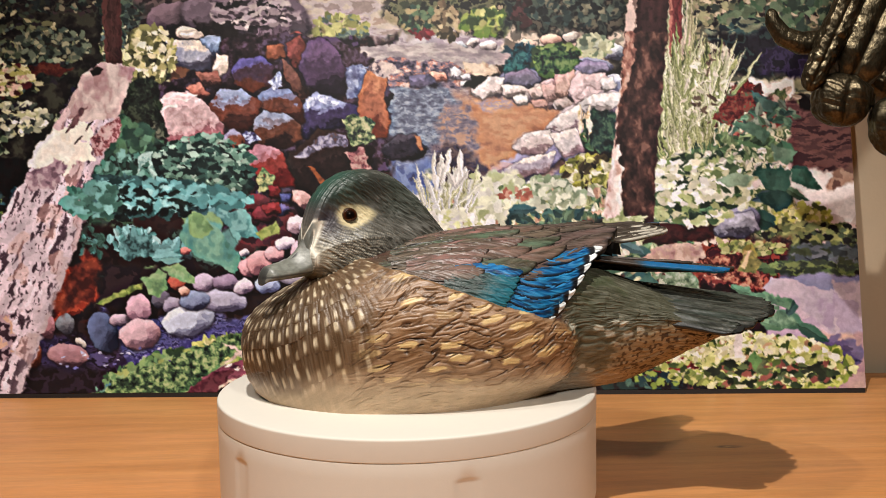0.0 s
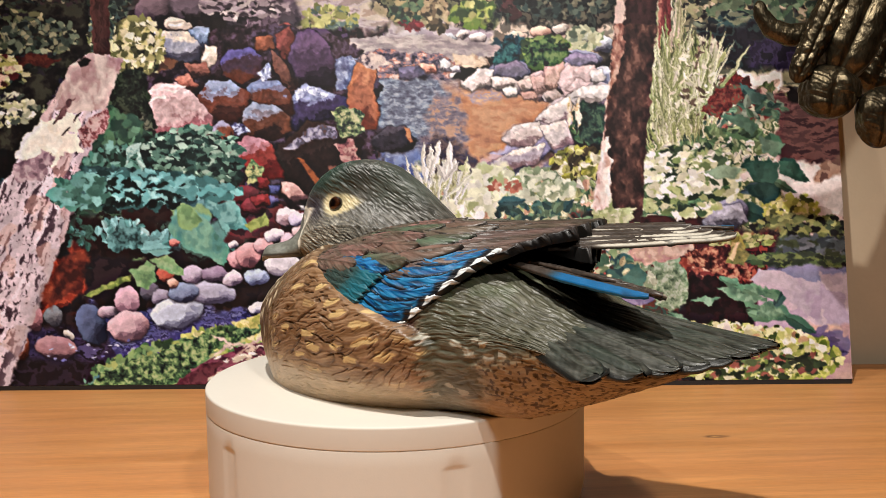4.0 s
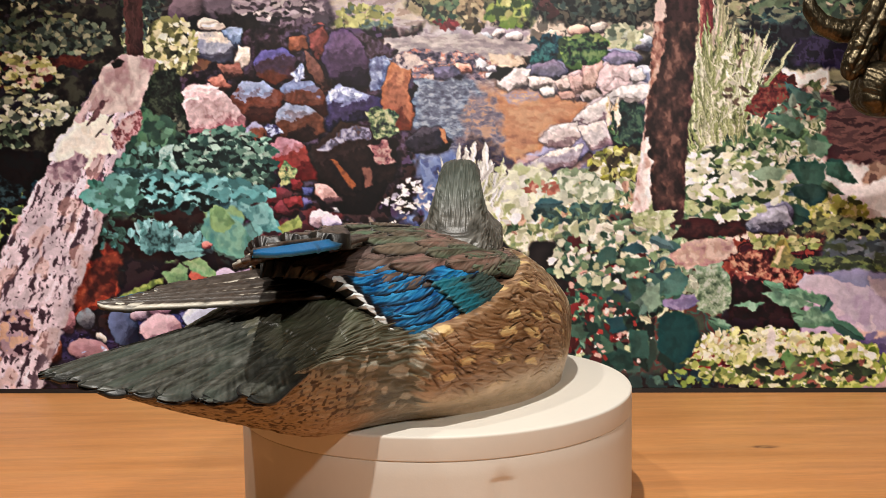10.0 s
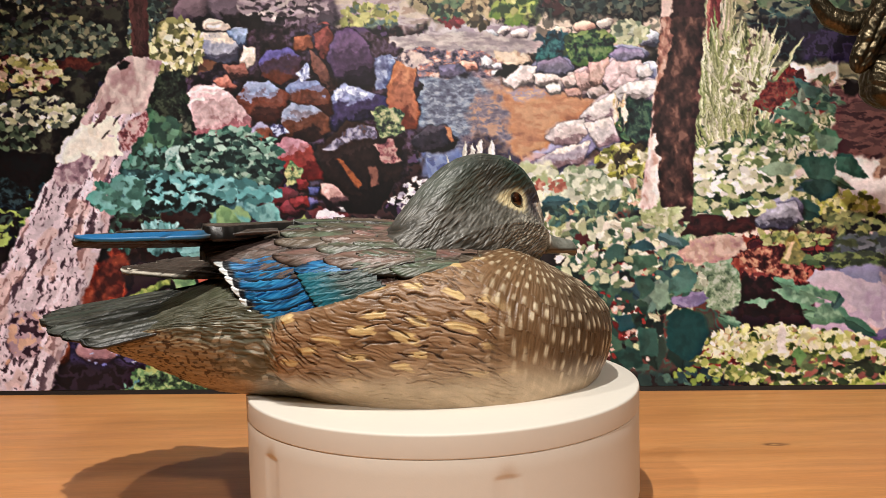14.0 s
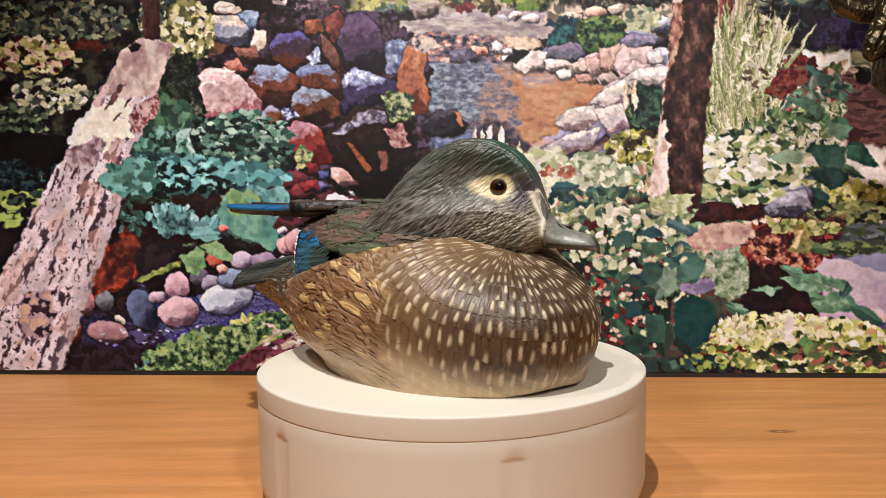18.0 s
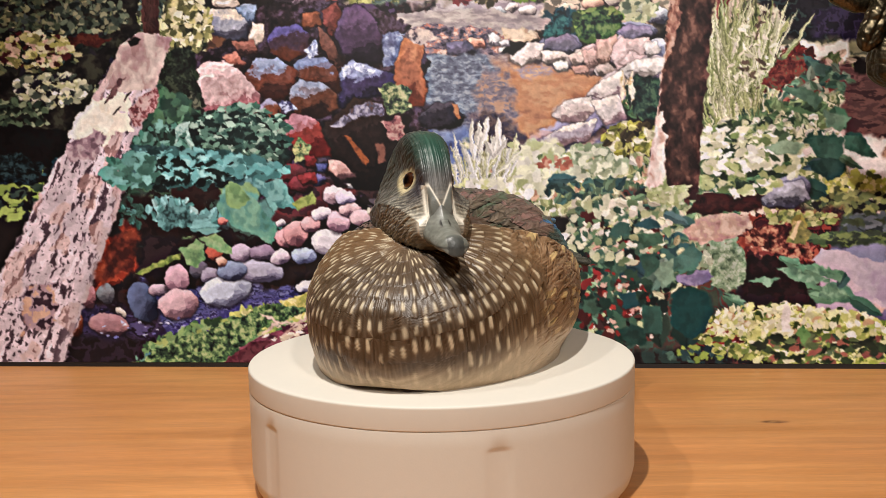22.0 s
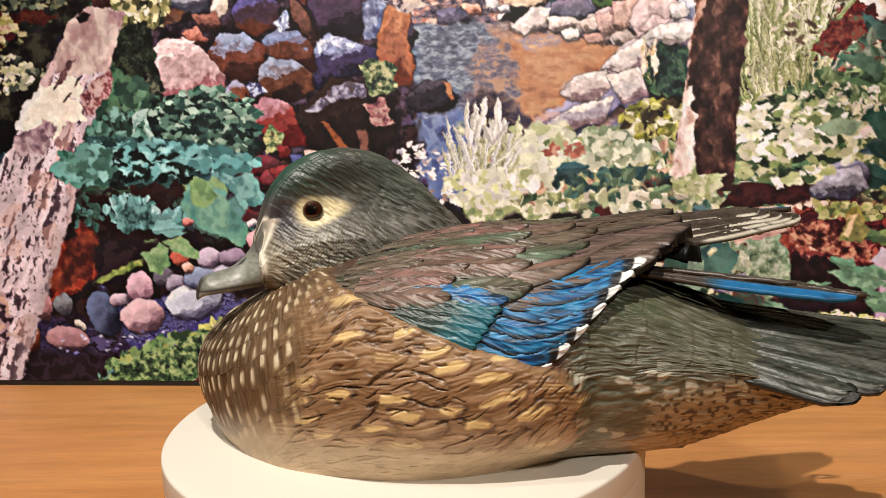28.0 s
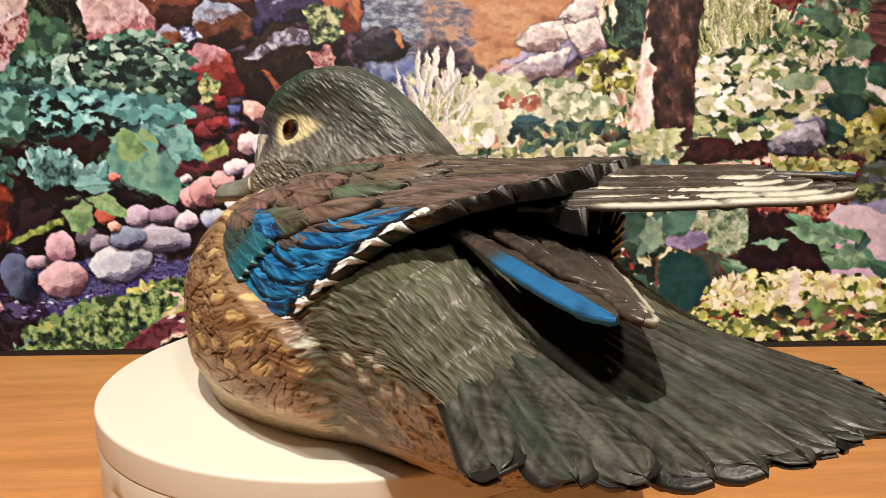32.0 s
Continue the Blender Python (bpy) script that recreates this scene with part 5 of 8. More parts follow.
def paint_rocks(p):
    """Wet boulders of the little fall, and the pale stones of the far bank."""
    p.wash(400, 70, 700, 400, [(54, 38, 40), (72, 50, 52), (44, 34, 40), (90, 70, 96)], 20, 31)
    p.wash(250, -40, 520, 60, [(78, 66, 66), (110, 92, 90), (60, 48, 50)], 20, 33)
    p.stone(302, 34, 40, 28, (104, 84, 90), -12)
    p.stone(436, 34, 110, 60, (96, 80, 88), 8, seed=34, light=1.5, dark=0.4)
    p.wash(346, 40, 420, 86, [(44, 34, 34), (38, 28, 30), (54, 42, 44)], 16, 36, edge=6, ragged=16)
    p.wash(420, 66, 500, 92, [(46, 34, 38), (60, 46, 54), (40, 30, 32)], 14, 40, edge=6, ragged=12)
    p.wash(372, 2, 505, 30, [(150, 132, 134), (176, 158, 154), (128, 110, 116), (66, 54, 60), (160, 142, 142)], 15, 37, edge=6, ragged=16)
    p.wash(440, 36, 520, 66, [(112, 92, 104), (90, 72, 82), (132, 112, 122), (66, 52, 60)], 14, 38, edge=6, ragged=14)
    p.clump(452, 26, 74, 26, 130, 4.5, [(186, 168, 162), (158, 140, 142), (80, 66, 72), (46, 38, 42), (140, 122, 128)], ratio=2.2, flat=0.5)
    p.wash(345, 86, 470, 125, [(48, 36, 36), (60, 42, 40)], 12, 39, ragged=10)
    p.stone(487, 92, 30, 14, (150, 84, 62))
    p.stone(525, 98, 24, 38, (126, 62, 56), -10)
    p.stone(572, 124, 46, 56, (88, 68, 90), 10, light=1.12, dark=0.66)
    p.stone(428, 128, 38, 26, (88, 74, 118), -8, light=1.2, wet=(124, 120, 166))
    p.stone(512, 138, 20, 46, (66, 44, 46), -24)
    p.stone(416, 196, 44, 36, (134, 66, 48), 0, wet=(172, 184, 212), dark=0.35)
    p.stone(504, 186, 34, 40, (128, 68, 50), 14, wet=(172, 182, 212), dark=0.35)
    p.stone(490, 230, 42, 36, (120, 58, 44), 4, wet=(150, 146, 176), dark=0.33)
    p.stone(412, 250, 22, 20, (128, 78, 48), 0, wet=(150, 150, 190))
    p.wash(540, 175, 660, 236, [(66, 54, 88), (84, 72, 110), (52, 42, 66)], 18, 42, edge=6, ragged=10)
    p.clump(560, 172, 26, 10, 40, 3.5, [(190, 198, 222), (150, 160, 200), (222, 226, 236)])
    p.clump(482, 152, 14, 14, 18, 3, [(150, 166, 210), (200, 206, 226), (110, 120, 170)])
    p.wash(612, 112, 648, 190, [(150, 162, 196), (182, 190, 212), (112, 120, 160), (92, 90, 126)], 8, 43, edge=5, ragged=6)
    p.stone(575, 285, 74, 60, (84, 56, 58), 20, light=1.5, dark=0.5)
    p.wash(530, 232, 640, 262, [(112, 104, 130), (140, 136, 158), (90, 80, 104)], 10, 44, edge=4, ragged=8, stretch=2)
    p.wash(520, 300, 650, 350, [(78, 52, 50), (98, 62, 56), (58, 42, 44)], 14, 46, ragged=12)
    for x, y in ((545, 290), (585, 300), (622, 322), (560, 322)):
        p.leaf(x, y, 40, 12, 1.1, (118, 66, 52))
    p.band([(662, 118, 7), (656, 150, 20), (662, 200, 26), (668, 240, 20)], (150, 92, 62), 47, "trunk", light=(180, 114, 74))
    p.stone(712, 258, 42, 24, (58, 46, 56), 10)
    p.stone(742, 250, 12, 16, (140, 100, 80), 10)
    p.clump(640, 236, 22, 26, 70, 4, [(150, 152, 110), (176, 172, 128), (110, 112, 90), (98, 70, 62)], shape="leaf")
    p.stone(478, 292, 46, 38, (156, 68, 66), 8, light=1.15, dark=0.45)
    p.wash(450, 262, 500, 276, [(196, 150, 160), (170, 110, 116)], 10, 48, edge=4, ragged=6)
    p.clump(484, 300, 26, 16, 20, 2.4, [(226, 206, 160), (210, 130, 110)])
    p.wash(420, 350, 560, 440, [(96, 60, 64), (118, 66, 70), (74, 50, 56)], 22, 49, edge=6, ragged=16)
    for x, y, r, c in ((455, 362, 24, (104, 48, 54)), (438, 392, 20, (86, 50, 60)), (530, 400, 22, (206, 170, 176)), (520, 352, 16, (196, 140, 132)), (500, 330, 12, (120, 60, 66)), (540, 362, 18, (206, 180, 188)), (560, 378, 14, (214, 206, 200)), (470, 380, 22, (120, 50, 58)), (500, 372, 14, (92, 80, 120)), (492, 345, 10, (80, 90, 140))):
        p.stone(x, y, r, r * 0.72, c)
    p.clump(462, 250, 30, 14, 24, 3.4, [(206, 214, 232), (150, 162, 206), (100, 100, 150)], ratio=1.8, flat=0.6)
    p.clump(452, 178, 10, 20, 14, 2.6, [(206, 214, 232), (140, 152, 200)], flat=0.8)
    p.clump(580, 262, 40, 8, 22, 2.6, [(176, 186, 216), (120, 124, 170)], ratio=2.6, flat=0.4)
    p.clump(556, 238, 30, 5, 12, 2.4, [(214, 220, 234), (160, 168, 206)], ratio=2.6, flat=0.3)
    p.clump(458, 318, 16, 12, 14, 4, [(206, 196, 140), (150, 140, 96), (84, 92, 76)])
    p.clump(690, 360, 60, 30, 90, 2.6, [(226, 218, 204), (240, 234, 224), (170, 160, 170)], flat=0.9, ratio=2.2)
    p.stone(332, 60, 20, 12, (216, 190, 166), 8, light=1.12)
    p.stone(372, 80, 19, 16, (140, 150, 172), 0)
    p.stone(392, 112, 20, 24, (206, 184, 170), 14, light=1.15)
    p.stone(362, 140, 30, 16, (158, 104, 92))
    p.stone(350, 160, 15, 12, (188, 112, 96))
    p.stone(328, 104, 52, 26, (182, 178, 186), 22, light=1.3)
    p.wash(288, 78, 334, 100, [(238, 218, 186), (226, 206, 180)], 20, 52, edge=4, ragged=6)
    p.wash(300, 112, 350, 146, [(120, 84, 66), (92, 66, 54)], 12, 53, edge=6, ragged=8)
    p.stone(338, 208, 58, 42, (194, 156, 158), 6, light=1.14, dark=0.6, boxy=3.2)
    for k, (x, y, ln) in enumerate(((320, 176, 60), (300, 186, 46), (332, 168, 50))):
        p.leaf(x, y, ln, 9, -0.35, (240, 230, 220))
    # far right bank
    for x, y, rx, ry, c, rot in ((868, 156, 32, 17, (226, 206, 196), -18), (920, 140, 36, 19, (132, 132, 152), 0), (908, 162, 20, 13, (226, 212, 206), 0), (922, 176, 14, 8, (236, 222, 210), 0), (946, 164, 17, 16, (210, 190, 180), 0), (970, 160, 16, 18, (216, 178, 170), 0), (1000, 150, 20, 24, (206, 156, 148), -24), (972, 184, 12, 9, (170, 140, 134), 0), (996, 186, 18, 9, (222, 200, 190), 0), (1048, 120, 32, 16, (160, 160, 182), 0), (1040, 156, 36, 28, (216, 188, 192), 8), (1046, 172, 24, 18, (226, 202, 196), -20), (1084, 150, 20, 17, (206, 206, 220), 0), (1064, 184, 46, 22, (226, 206, 206), -10), (1010, 206, 20, 22, (228, 204, 200), 20), (990, 232, 28, 20, (220, 196, 198), 0), (1024, 226, 22, 26, (206, 184, 196), 0), (944, 254, 38, 22, (206, 180, 178), -12), (985, 262, 24, 18, (170, 160, 186), 0), (1010, 268, 22, 18, (196, 190, 206), 0), (935, 290, 56, 22, (176, 166, 196), -14), (890, 304, 30, 14, (196, 160, 160), -20)):
        p.stone(x, y, rx, ry, np.array(c) * 0.94, rot, light=1.10, dark=0.5)
    p.clump(1062, 210, 30, 18, 60, 5, [(44, 74, 78), (60, 92, 90), (34, 50, 56)])
    p.clump(1066, 246, 36, 20, 80, 6, [(66, 98, 76), (96, 124, 88), (48, 66, 56)], shape="leaf")
    p.blades(1040, 240, 8, 50, 16, [(222, 190, 150), (236, 210, 176)])


def paint_left(p):
    """Undergrowth, the fallen log and the teal leaves."""
    p.wash(-340, -60, 300, 240, [(52, 42, 42), (70, 66, 56), (42, 36, 40), (60, 64, 52)], 15, 61)
    greens = [(44, 36, 40), (62, 70, 56), (92, 98, 68), (132, 134, 90), (176, 170, 124), (96, 106, 104), (206, 196, 158)]
    p.clump(60, 20, 260, 50, 560, 4.2, [(40, 34, 36), (48, 54, 52), (66, 72, 62), (84, 98, 84), (130, 122, 100), (76, 62, 62)], flat=0.7)
    p.clump(60, 80, 240, 40, 640, 4.2, greens, flat=0.7)
    p.clump(95, 66, 60, 16, 110, 3.8, [(196, 188, 138), (222, 208, 164), (150, 150, 96)], flat=0.6)
    p.clump(245, 40, 40, 44, 170, 4.6, [(48, 54, 52), (74, 86, 80), (60, 66, 60), (98, 110, 92)], flat=0.8)
    p.clump(-60, 100, 90, 120, 400, 5, greens, flat=0.7)
    p.wash(46, 108, 118, 128, [(104, 52, 40), (122, 62, 46), (84, 42, 36)], 10, 63, edge=6, ragged=8)
    p.clump(70, 150, 80, 30, 260, 4, [(60, 56, 50), (110, 112, 74), (150, 146, 100), (76, 40, 44), (44, 36, 40)], flat=0.8)
    p.clump(16, 145, 24, 22, 60, 5, [(214, 206, 142), (186, 184, 112), (230, 214, 172)])
    p.clump(40, 158, 16, 14, 26, 4, [(112, 44, 50), (140, 70, 66)])
    p.clump(40, 205, 62, 26, 200, 5.5, [(226, 218, 186), (200, 200, 150), (120, 120, 110), (60, 56, 66), (164, 170, 140)], flat=0.6)
    p.clump(110, 178, 34, 22, 100, 4, [(52, 46, 66), (76, 62, 76), (140, 118, 122), (44, 36, 42)])
    p.clump(20, 250, 60, 26, 150, 6, [(58, 70, 52), (96, 110, 80), (36, 32, 34), (140, 150, 116)], flat=0.6)
    p.wash(-120, 270, 66, 350, [(40, 30, 32), (50, 38, 38), (36, 34, 38)], 16, 66, ragged=12)
    p.clump(10, 330, 46, 30, 80, 5, [(36, 52, 62), (52, 76, 88), (70, 100, 108), (40, 36, 40)], flat=0.5, ratio=2.5)
    p.clump(-60, 380, 70, 60, 120, 7, [(44, 44, 48), (70, 84, 70), (150, 170, 90), (40, 34, 36)], flat=0.5, ratio=2.2)
    # leaves in the middle left
    p.wash(150, 230, 470, 480, [(50, 48, 48), (66, 82, 74), (46, 42, 42), (82, 106, 96)], 20, 68)
    p.clump(262, 100, 46, 42, 240, 5, [(206, 200, 138), (228, 216, 162), (170, 168, 108), (120, 112, 80)], flat=0.9, lit=0.3)
    p.clump(270, 150, 50, 22, 120, 4.5, [(64, 74, 54), (98, 104, 74), (190, 184, 140), (48, 44, 42)], flat=0.9)
    p.clump(245, 190, 38, 36, 150, 5, [(46, 46, 42), (66, 78, 60), (90, 102, 80), (50, 40, 38)], ratio=2.4)
    teal = [(62, 94, 88), (88, 130, 124), (108, 160, 156), (134, 186, 184), (166, 208, 204)]
    p.clump(235, 240, 50, 34, 60, 10, [(84, 112, 88), (64, 92, 80), (96, 132, 108)], shape="leaf")
    p.clump(370, 280, 84, 46, 420, 5, [(60, 86, 80), (82, 114, 104), (112, 146, 132), (46, 60, 56)], flat=0.9, lit=0.2)
    p.clump(330, 268, 60, 12, 70, 3.4, [(164, 190, 176), (140, 176, 164)], ratio=2.2, flat=0.6)
    p.clump(290, 330, 130, 60, 190, 9, teal[:4], shape="leaf")
    p.clump(340, 345, 90, 26, 90, 12, teal[2:], shape="leaf", lit=0.3)
    p.clump(285, 335, 34, 26, 30, 11, [(120, 164, 174), (98, 142, 150)], shape="leaf")
    p.clump(215, 365, 60, 50, 110, 6, [(58, 84, 70), (84, 114, 92), (112, 140, 112), (48, 44, 42)], shape="leaf")
    p.clump(425, 355, 46, 36, 60, 12, teal[1:4], shape="leaf")
    p.wash(150, 400, 300, 480, [(50, 34, 34), (42, 30, 30), (58, 40, 38)], 22, 71, ragged=14)
    p.wash(240, 376, 335, 410, [(50, 34, 34), (60, 42, 40)], 16, 72, ragged=10, edge=6)
    p.clump(235, 425, 44, 26, 60, 8, teal[2:], shape="leaf")
    p.clump(300, 440, 44, 16, 26, 10, teal[2:4], shape="leaf")
    p.clump(165, 430, 26, 30, 26, 6, [(96, 138, 132), (70, 100, 90)], shape="leaf")
    for x, y, ln, wd, a, c in ((375, 405, 80, 50, 0.75, (136, 168, 124)), (392, 440, 120, 62, 0.9, (112, 164, 150)), (350, 398, 60, 40, 0.5, (150, 180, 126)), (430, 390, 90, 44, 0.5, (100, 154, 146)), (420, 430, 70, 34, 1.1, (124, 176, 168)), (300, 456, 64, 20, -0.1, (130, 182, 178))):
        p.leaf(x, y, ln, wd, a, c)
    p.leaf(272, 498, 56, 46, 1.35, (142, 174, 118), 0.2)
    p.leaf(318, 484, 58, 36, 0.7, (150, 178, 120), 0.2)
    p.leaf(205, 522, 84, 18, -0.42, (132, 146, 74))
    p.leaf(175, 530, 40, 18, -0.2, (150, 160, 84))
    p.leaf(470, 408, 54, 26, -0.3, (146, 152, 84))
    p.leaf(516, 393, 40, 30, 1.2, (166, 172, 88))


def paint_pebbles(p):
    """The lower brook with its pebbles, moss and roots."""
    p.wash(30, 470, 470, 640, [(52, 38, 40), (44, 34, 40), (62, 46, 50)], 22, 81)
    p.wash(95, 460, 170, 560, [(150, 62, 46), (170, 78, 56), (116, 50, 42), (96, 44, 40)], 18, 82, edge=8, ragged=26)
    p.wash(60, 600, 330, 700, [(62, 50, 76), (78, 64, 96), (52, 42, 60), (94, 84, 124)], 18, 83, stretch=2)
    p.wash(200, 560, 520, 640, [(80, 78, 124), (100, 98, 148), (66, 62, 100), (120, 120, 162)], 12, 84, stretch=2.2)
    p.wash(0, 655, 210, 704, [(50, 38, 44), (62, 48, 60), (44, 34, 38)], 20, 85, ragged=10)
    for x, y, rx, ry, c, rot in ((86, 580, 13, 20, (168, 116, 120), 8), (117, 574, 16, 17, (120, 118, 122), 0), (143, 606, 11, 7, (190, 176, 164), 40), (122, 630, 36, 19, (158, 116, 122), 8), (184, 588, 24, 36, (86, 96, 128), -24), (212, 566, 18, 11, (176, 152, 166), 0), (246, 548, 22, 24, (198, 150, 164), 0), (284, 530, 16, 14, (110, 104, 116), 0), (248, 592, 34, 25, (208, 164, 172), -8), (306, 540, 18, 12, (150, 140, 160), 0), (335, 566, 44, 27, (186, 196, 218), -12), (388, 532, 46, 19, (168, 164, 186), 6), (345, 532, 26, 17, (130, 140, 170), 0), (314, 500, 15, 13, (186, 98, 76), 0), (326, 516, 9, 10, (206, 156, 136), 0), (360, 500, 20, 15, (176, 158, 178), -10), (400, 500, 24, 13, (142, 122, 144), 0), (432, 508, 17, 13, (206, 186, 200), -14), (474, 504, 22, 14, (160, 174, 206), 0), (440, 474, 16, 16, (214, 150, 152), 0), (460, 466, 20, 22, (216, 148, 148), 0), (486, 450, 17, 13, (220, 160, 162), 0), (520, 482, 32, 23, (212, 204, 210), 10), (505, 432, 18, 10, (218, 198, 208), -8), (535, 446, 20, 18, (220, 172, 184), 10), (556, 424, 20, 12, (222, 176, 178), 0), (548, 404, 18, 11, (206, 190, 212), 0), (575, 440, 20, 14, (206, 168, 172), 0), (432, 448, 10, 6, (206, 190, 190), -8), (580, 470, 22, 14, (150, 140, 160), 0), (480, 560, 22, 10, (206, 206, 216), 0), (60, 630, 14, 22, (130, 70, 52), 0), (330, 444, 10, 8, (200, 130, 120), 0)):
        p.stone(x, y, rx, ry, c, rot, light=1.14, dark=0.5)
    p.clump(300, 640, 200, 26, 70, 2.0, [(150, 146, 190), (110, 106, 156), (176, 176, 206)], ratio=2.4, flat=0.3)
    moss = [(84, 116, 82), (112, 144, 98), (136, 164, 112), (66, 88, 66), (160, 176, 108)]
    p.clump(250, 672, 62, 26, 230, 6, moss, lit=0.2)
    p.clump(330, 650, 80, 30, 260, 6, moss, lit=0.2)
    p.clump(410, 620, 66, 24, 200, 6, [(150, 166, 96), (186, 190, 112), (112, 140, 96), (206, 204, 140)], lit=0.2)
    p.clump(490, 600, 50, 18, 90, 6, [(214, 206, 110), (186, 188, 112), (230, 222, 160)])
    for x, y in ((285, 680), (360, 628), (372, 622)):
        p.dab(x, y, 8, (40, 34, 32))
    p.band([(330, 700, 12), (400, 664, 18), (480, 636, 14), (560, 620, 8)], (150, 92, 104), 87, "trunk", light=(224, 188, 166))
    p.clump(450, 640, 50, 16, 40, 3, [(222, 196, 170), (110, 64, 80), (240, 220, 196)], ratio=3, flat=0.5)
    p.clump(210, 690, 40, 10, 40, 5, [(96, 140, 150), (112, 150, 130), (84, 116, 110)])


def paint_log(p):
    """The pale fallen log and the stem behind it."""
    p.band([(196, -30, 17), (199, 40, 16), (203, 118, 15)], (92, 58, 54), 91, "trunk", light=(104, 66, 60))
    p.band([(206, 118, 30), (186, 150, 40), (150, 230, 50), (90, 360, 68), (40, 480, 78), (-20, 610, 88), (-60, 700, 96)], (222, 198, 202), 92, "bark", dark=(92, 70, 80))
    p.band([(205, 122, 26), (176, 150, 26), (150, 190, 30)], (206, 172, 162), 94, "plain")
    p.wash(-30, 560, 30, 640, [(206, 160, 140), (176, 146, 150), (90, 66, 76)], 12, 96, edge=6, ragged=20)
    p.leaf(172, 124, 24, 13, -0.3, (44, 30, 28))
    p.leaf(206, 118, 10, 9, 1.2, (70, 46, 44))
    p.dab(236, 122, 9, (150, 130, 130))
    for x, y, a in ((130, 214, 2.2), (146, 204, 2.1), (120, 232, 2.2), (160, 222, 2.1), (176, 240, 2.0), (140, 250, 2.3), (186, 206, 2.0), (196, 180, 1.7), (112, 300, 1.6), (176, 186, 2.2)):
        p.leaf(x, y, 26, 4, a, (84, 58, 60))


def paint_right(p):
    """The standing trunk, sunlit herbs, grass and the leaf litter."""
    p.wash(1180, -60, 1560, 160, [(150, 142, 112), (112, 110, 90), (176, 164, 128), (84, 80, 72)], 22, 101)
    p.clump(1330, 20, 150, 34, 420, 5, [(156, 150, 114), (118, 120, 92), (190, 172, 138), (80, 86, 74), (60, 54, 52)], flat=0.7)
    p.clump(1400, 30, 120, 40, 160, 7, [(96, 120, 90), (118, 134, 104), (80, 96, 80)])
    p.clump(1320, 70, 66, 34, 220, 5, [(66, 90, 88), (92, 116, 106), (52, 66, 68), (140, 146, 120)], flat=0.7, ratio=2.2)
    p.wash(1250, 60, 1420, 138, [(50, 46, 56), (44, 40, 50), (60, 72, 72), (38, 34, 40)], 16, 103, ragged=14)
    p.wash(1345, 85, 1450, 136, [(56, 44, 70), (70, 58, 88), (46, 38, 56)], 10, 104, ragged=10, edge=8)
    p.wash(1230, 142, 1400, 176, [(234, 212, 194), (244, 226, 208)], 40, 105, edge=5, ragged=12)
    p.clump(1255, 110, 46, 30, 160, 4, [(206, 196, 160), (90, 70, 66), (150, 130, 104), (226, 212, 180)], ratio=2.2)
    p.clump(1290, 175, 40, 26, 130, 5, [(90, 84, 76), (60, 44, 48), (150, 148, 124), (196, 190, 160)])
    p.clump(1320, 170, 26, 26, 50, 7, [(136, 56, 52), (110, 44, 46), (160, 80, 66)], shape="leaf")
    p.clump(1350, 190, 40, 28, 50, 9, [(96, 122, 118), (76, 104, 98), (60, 82, 78)], shape="leaf")
    p.clump(1385, 180, 26, 24, 40, 7, [(150, 146, 104), (216, 186, 160), (120, 128, 92)], shape="leaf")
    p.wash(1380, 190, 1560, 300, [(112, 78, 76), (132, 94, 90), (92, 64, 66), (150, 112, 100)], 26, 107, stretch=3)
    p.clump(1300, 225, 90, 26, 200, 6, [(130, 62, 58), (96, 44, 48), (176, 120, 100), (120, 126, 100), (206, 190, 160)], ratio=2)
    p.clump(1330, 215, 80, 40, 90, 8, [(94, 124, 104), (120, 146, 118), (76, 100, 90), (140, 150, 130)], shape="leaf")
    p.wash(1170, 240, 1420, 420, [(150, 156, 104), (196, 194, 146), (104, 120, 84), (224, 216, 178), (120, 134, 92)], 17, 108)
    p.blades(1225, 290, 50, 190, 120, [(206, 204, 146), (226, 220, 172), (170, 176, 116), (236, 226, 190)], lean=0.32, thick=2.0)
    p.blades(1200, 130, 26, 140, 50, [(232, 206, 176), (206, 196, 150)], lean=0.12)
    p.band([(1196, -30, 12), (1195, 60, 12), (1190, 120, 9)], (140, 74, 72), 109, "trunk", light=(190, 120, 106))
    p.blades(1215, 200, 40, 130, 60, [(222, 214, 166), (196, 196, 136)], lean=0.3, thick=2.2)
    light = [(232, 226, 196), (206, 206, 158), (170, 178, 124), (134, 148, 98), (96, 118, 88), (76, 100, 84)]
    p.clump(1240, 330, 90, 60, 420, 7, light, shape="leaf")
    p.clump(1230, 310, 80, 44, 160, 5, [(236, 230, 204), (222, 216, 176), (206, 206, 156)], shape="leaf")
    p.clump(1300, 260, 80, 20, 90, 8, [(112, 140, 100), (140, 160, 114), (86, 110, 86)], shape="leaf")
    p.wash(1330, 290, 1540, 330, [(238, 220, 204), (230, 210, 194)], 40, 111, edge=5, ragged=14)
    p.wash(1410, 300, 1540, 420, [(236, 218, 204), (240, 226, 212), (214, 196, 180)], 60, 112, edge=6, ragged=22, stretch=0.7)
    p.wash(1470, 250, 1560, 330, [(160, 126, 108), (186, 150, 128), (136, 104, 92)], 26, 113, edge=8, ragged=18)
    p.wash(1400, 205, 1530, 296, [(110, 78, 76), (130, 92, 86), (90, 62, 64)], 30, 114, edge=8, ragged=14, stretch=4)
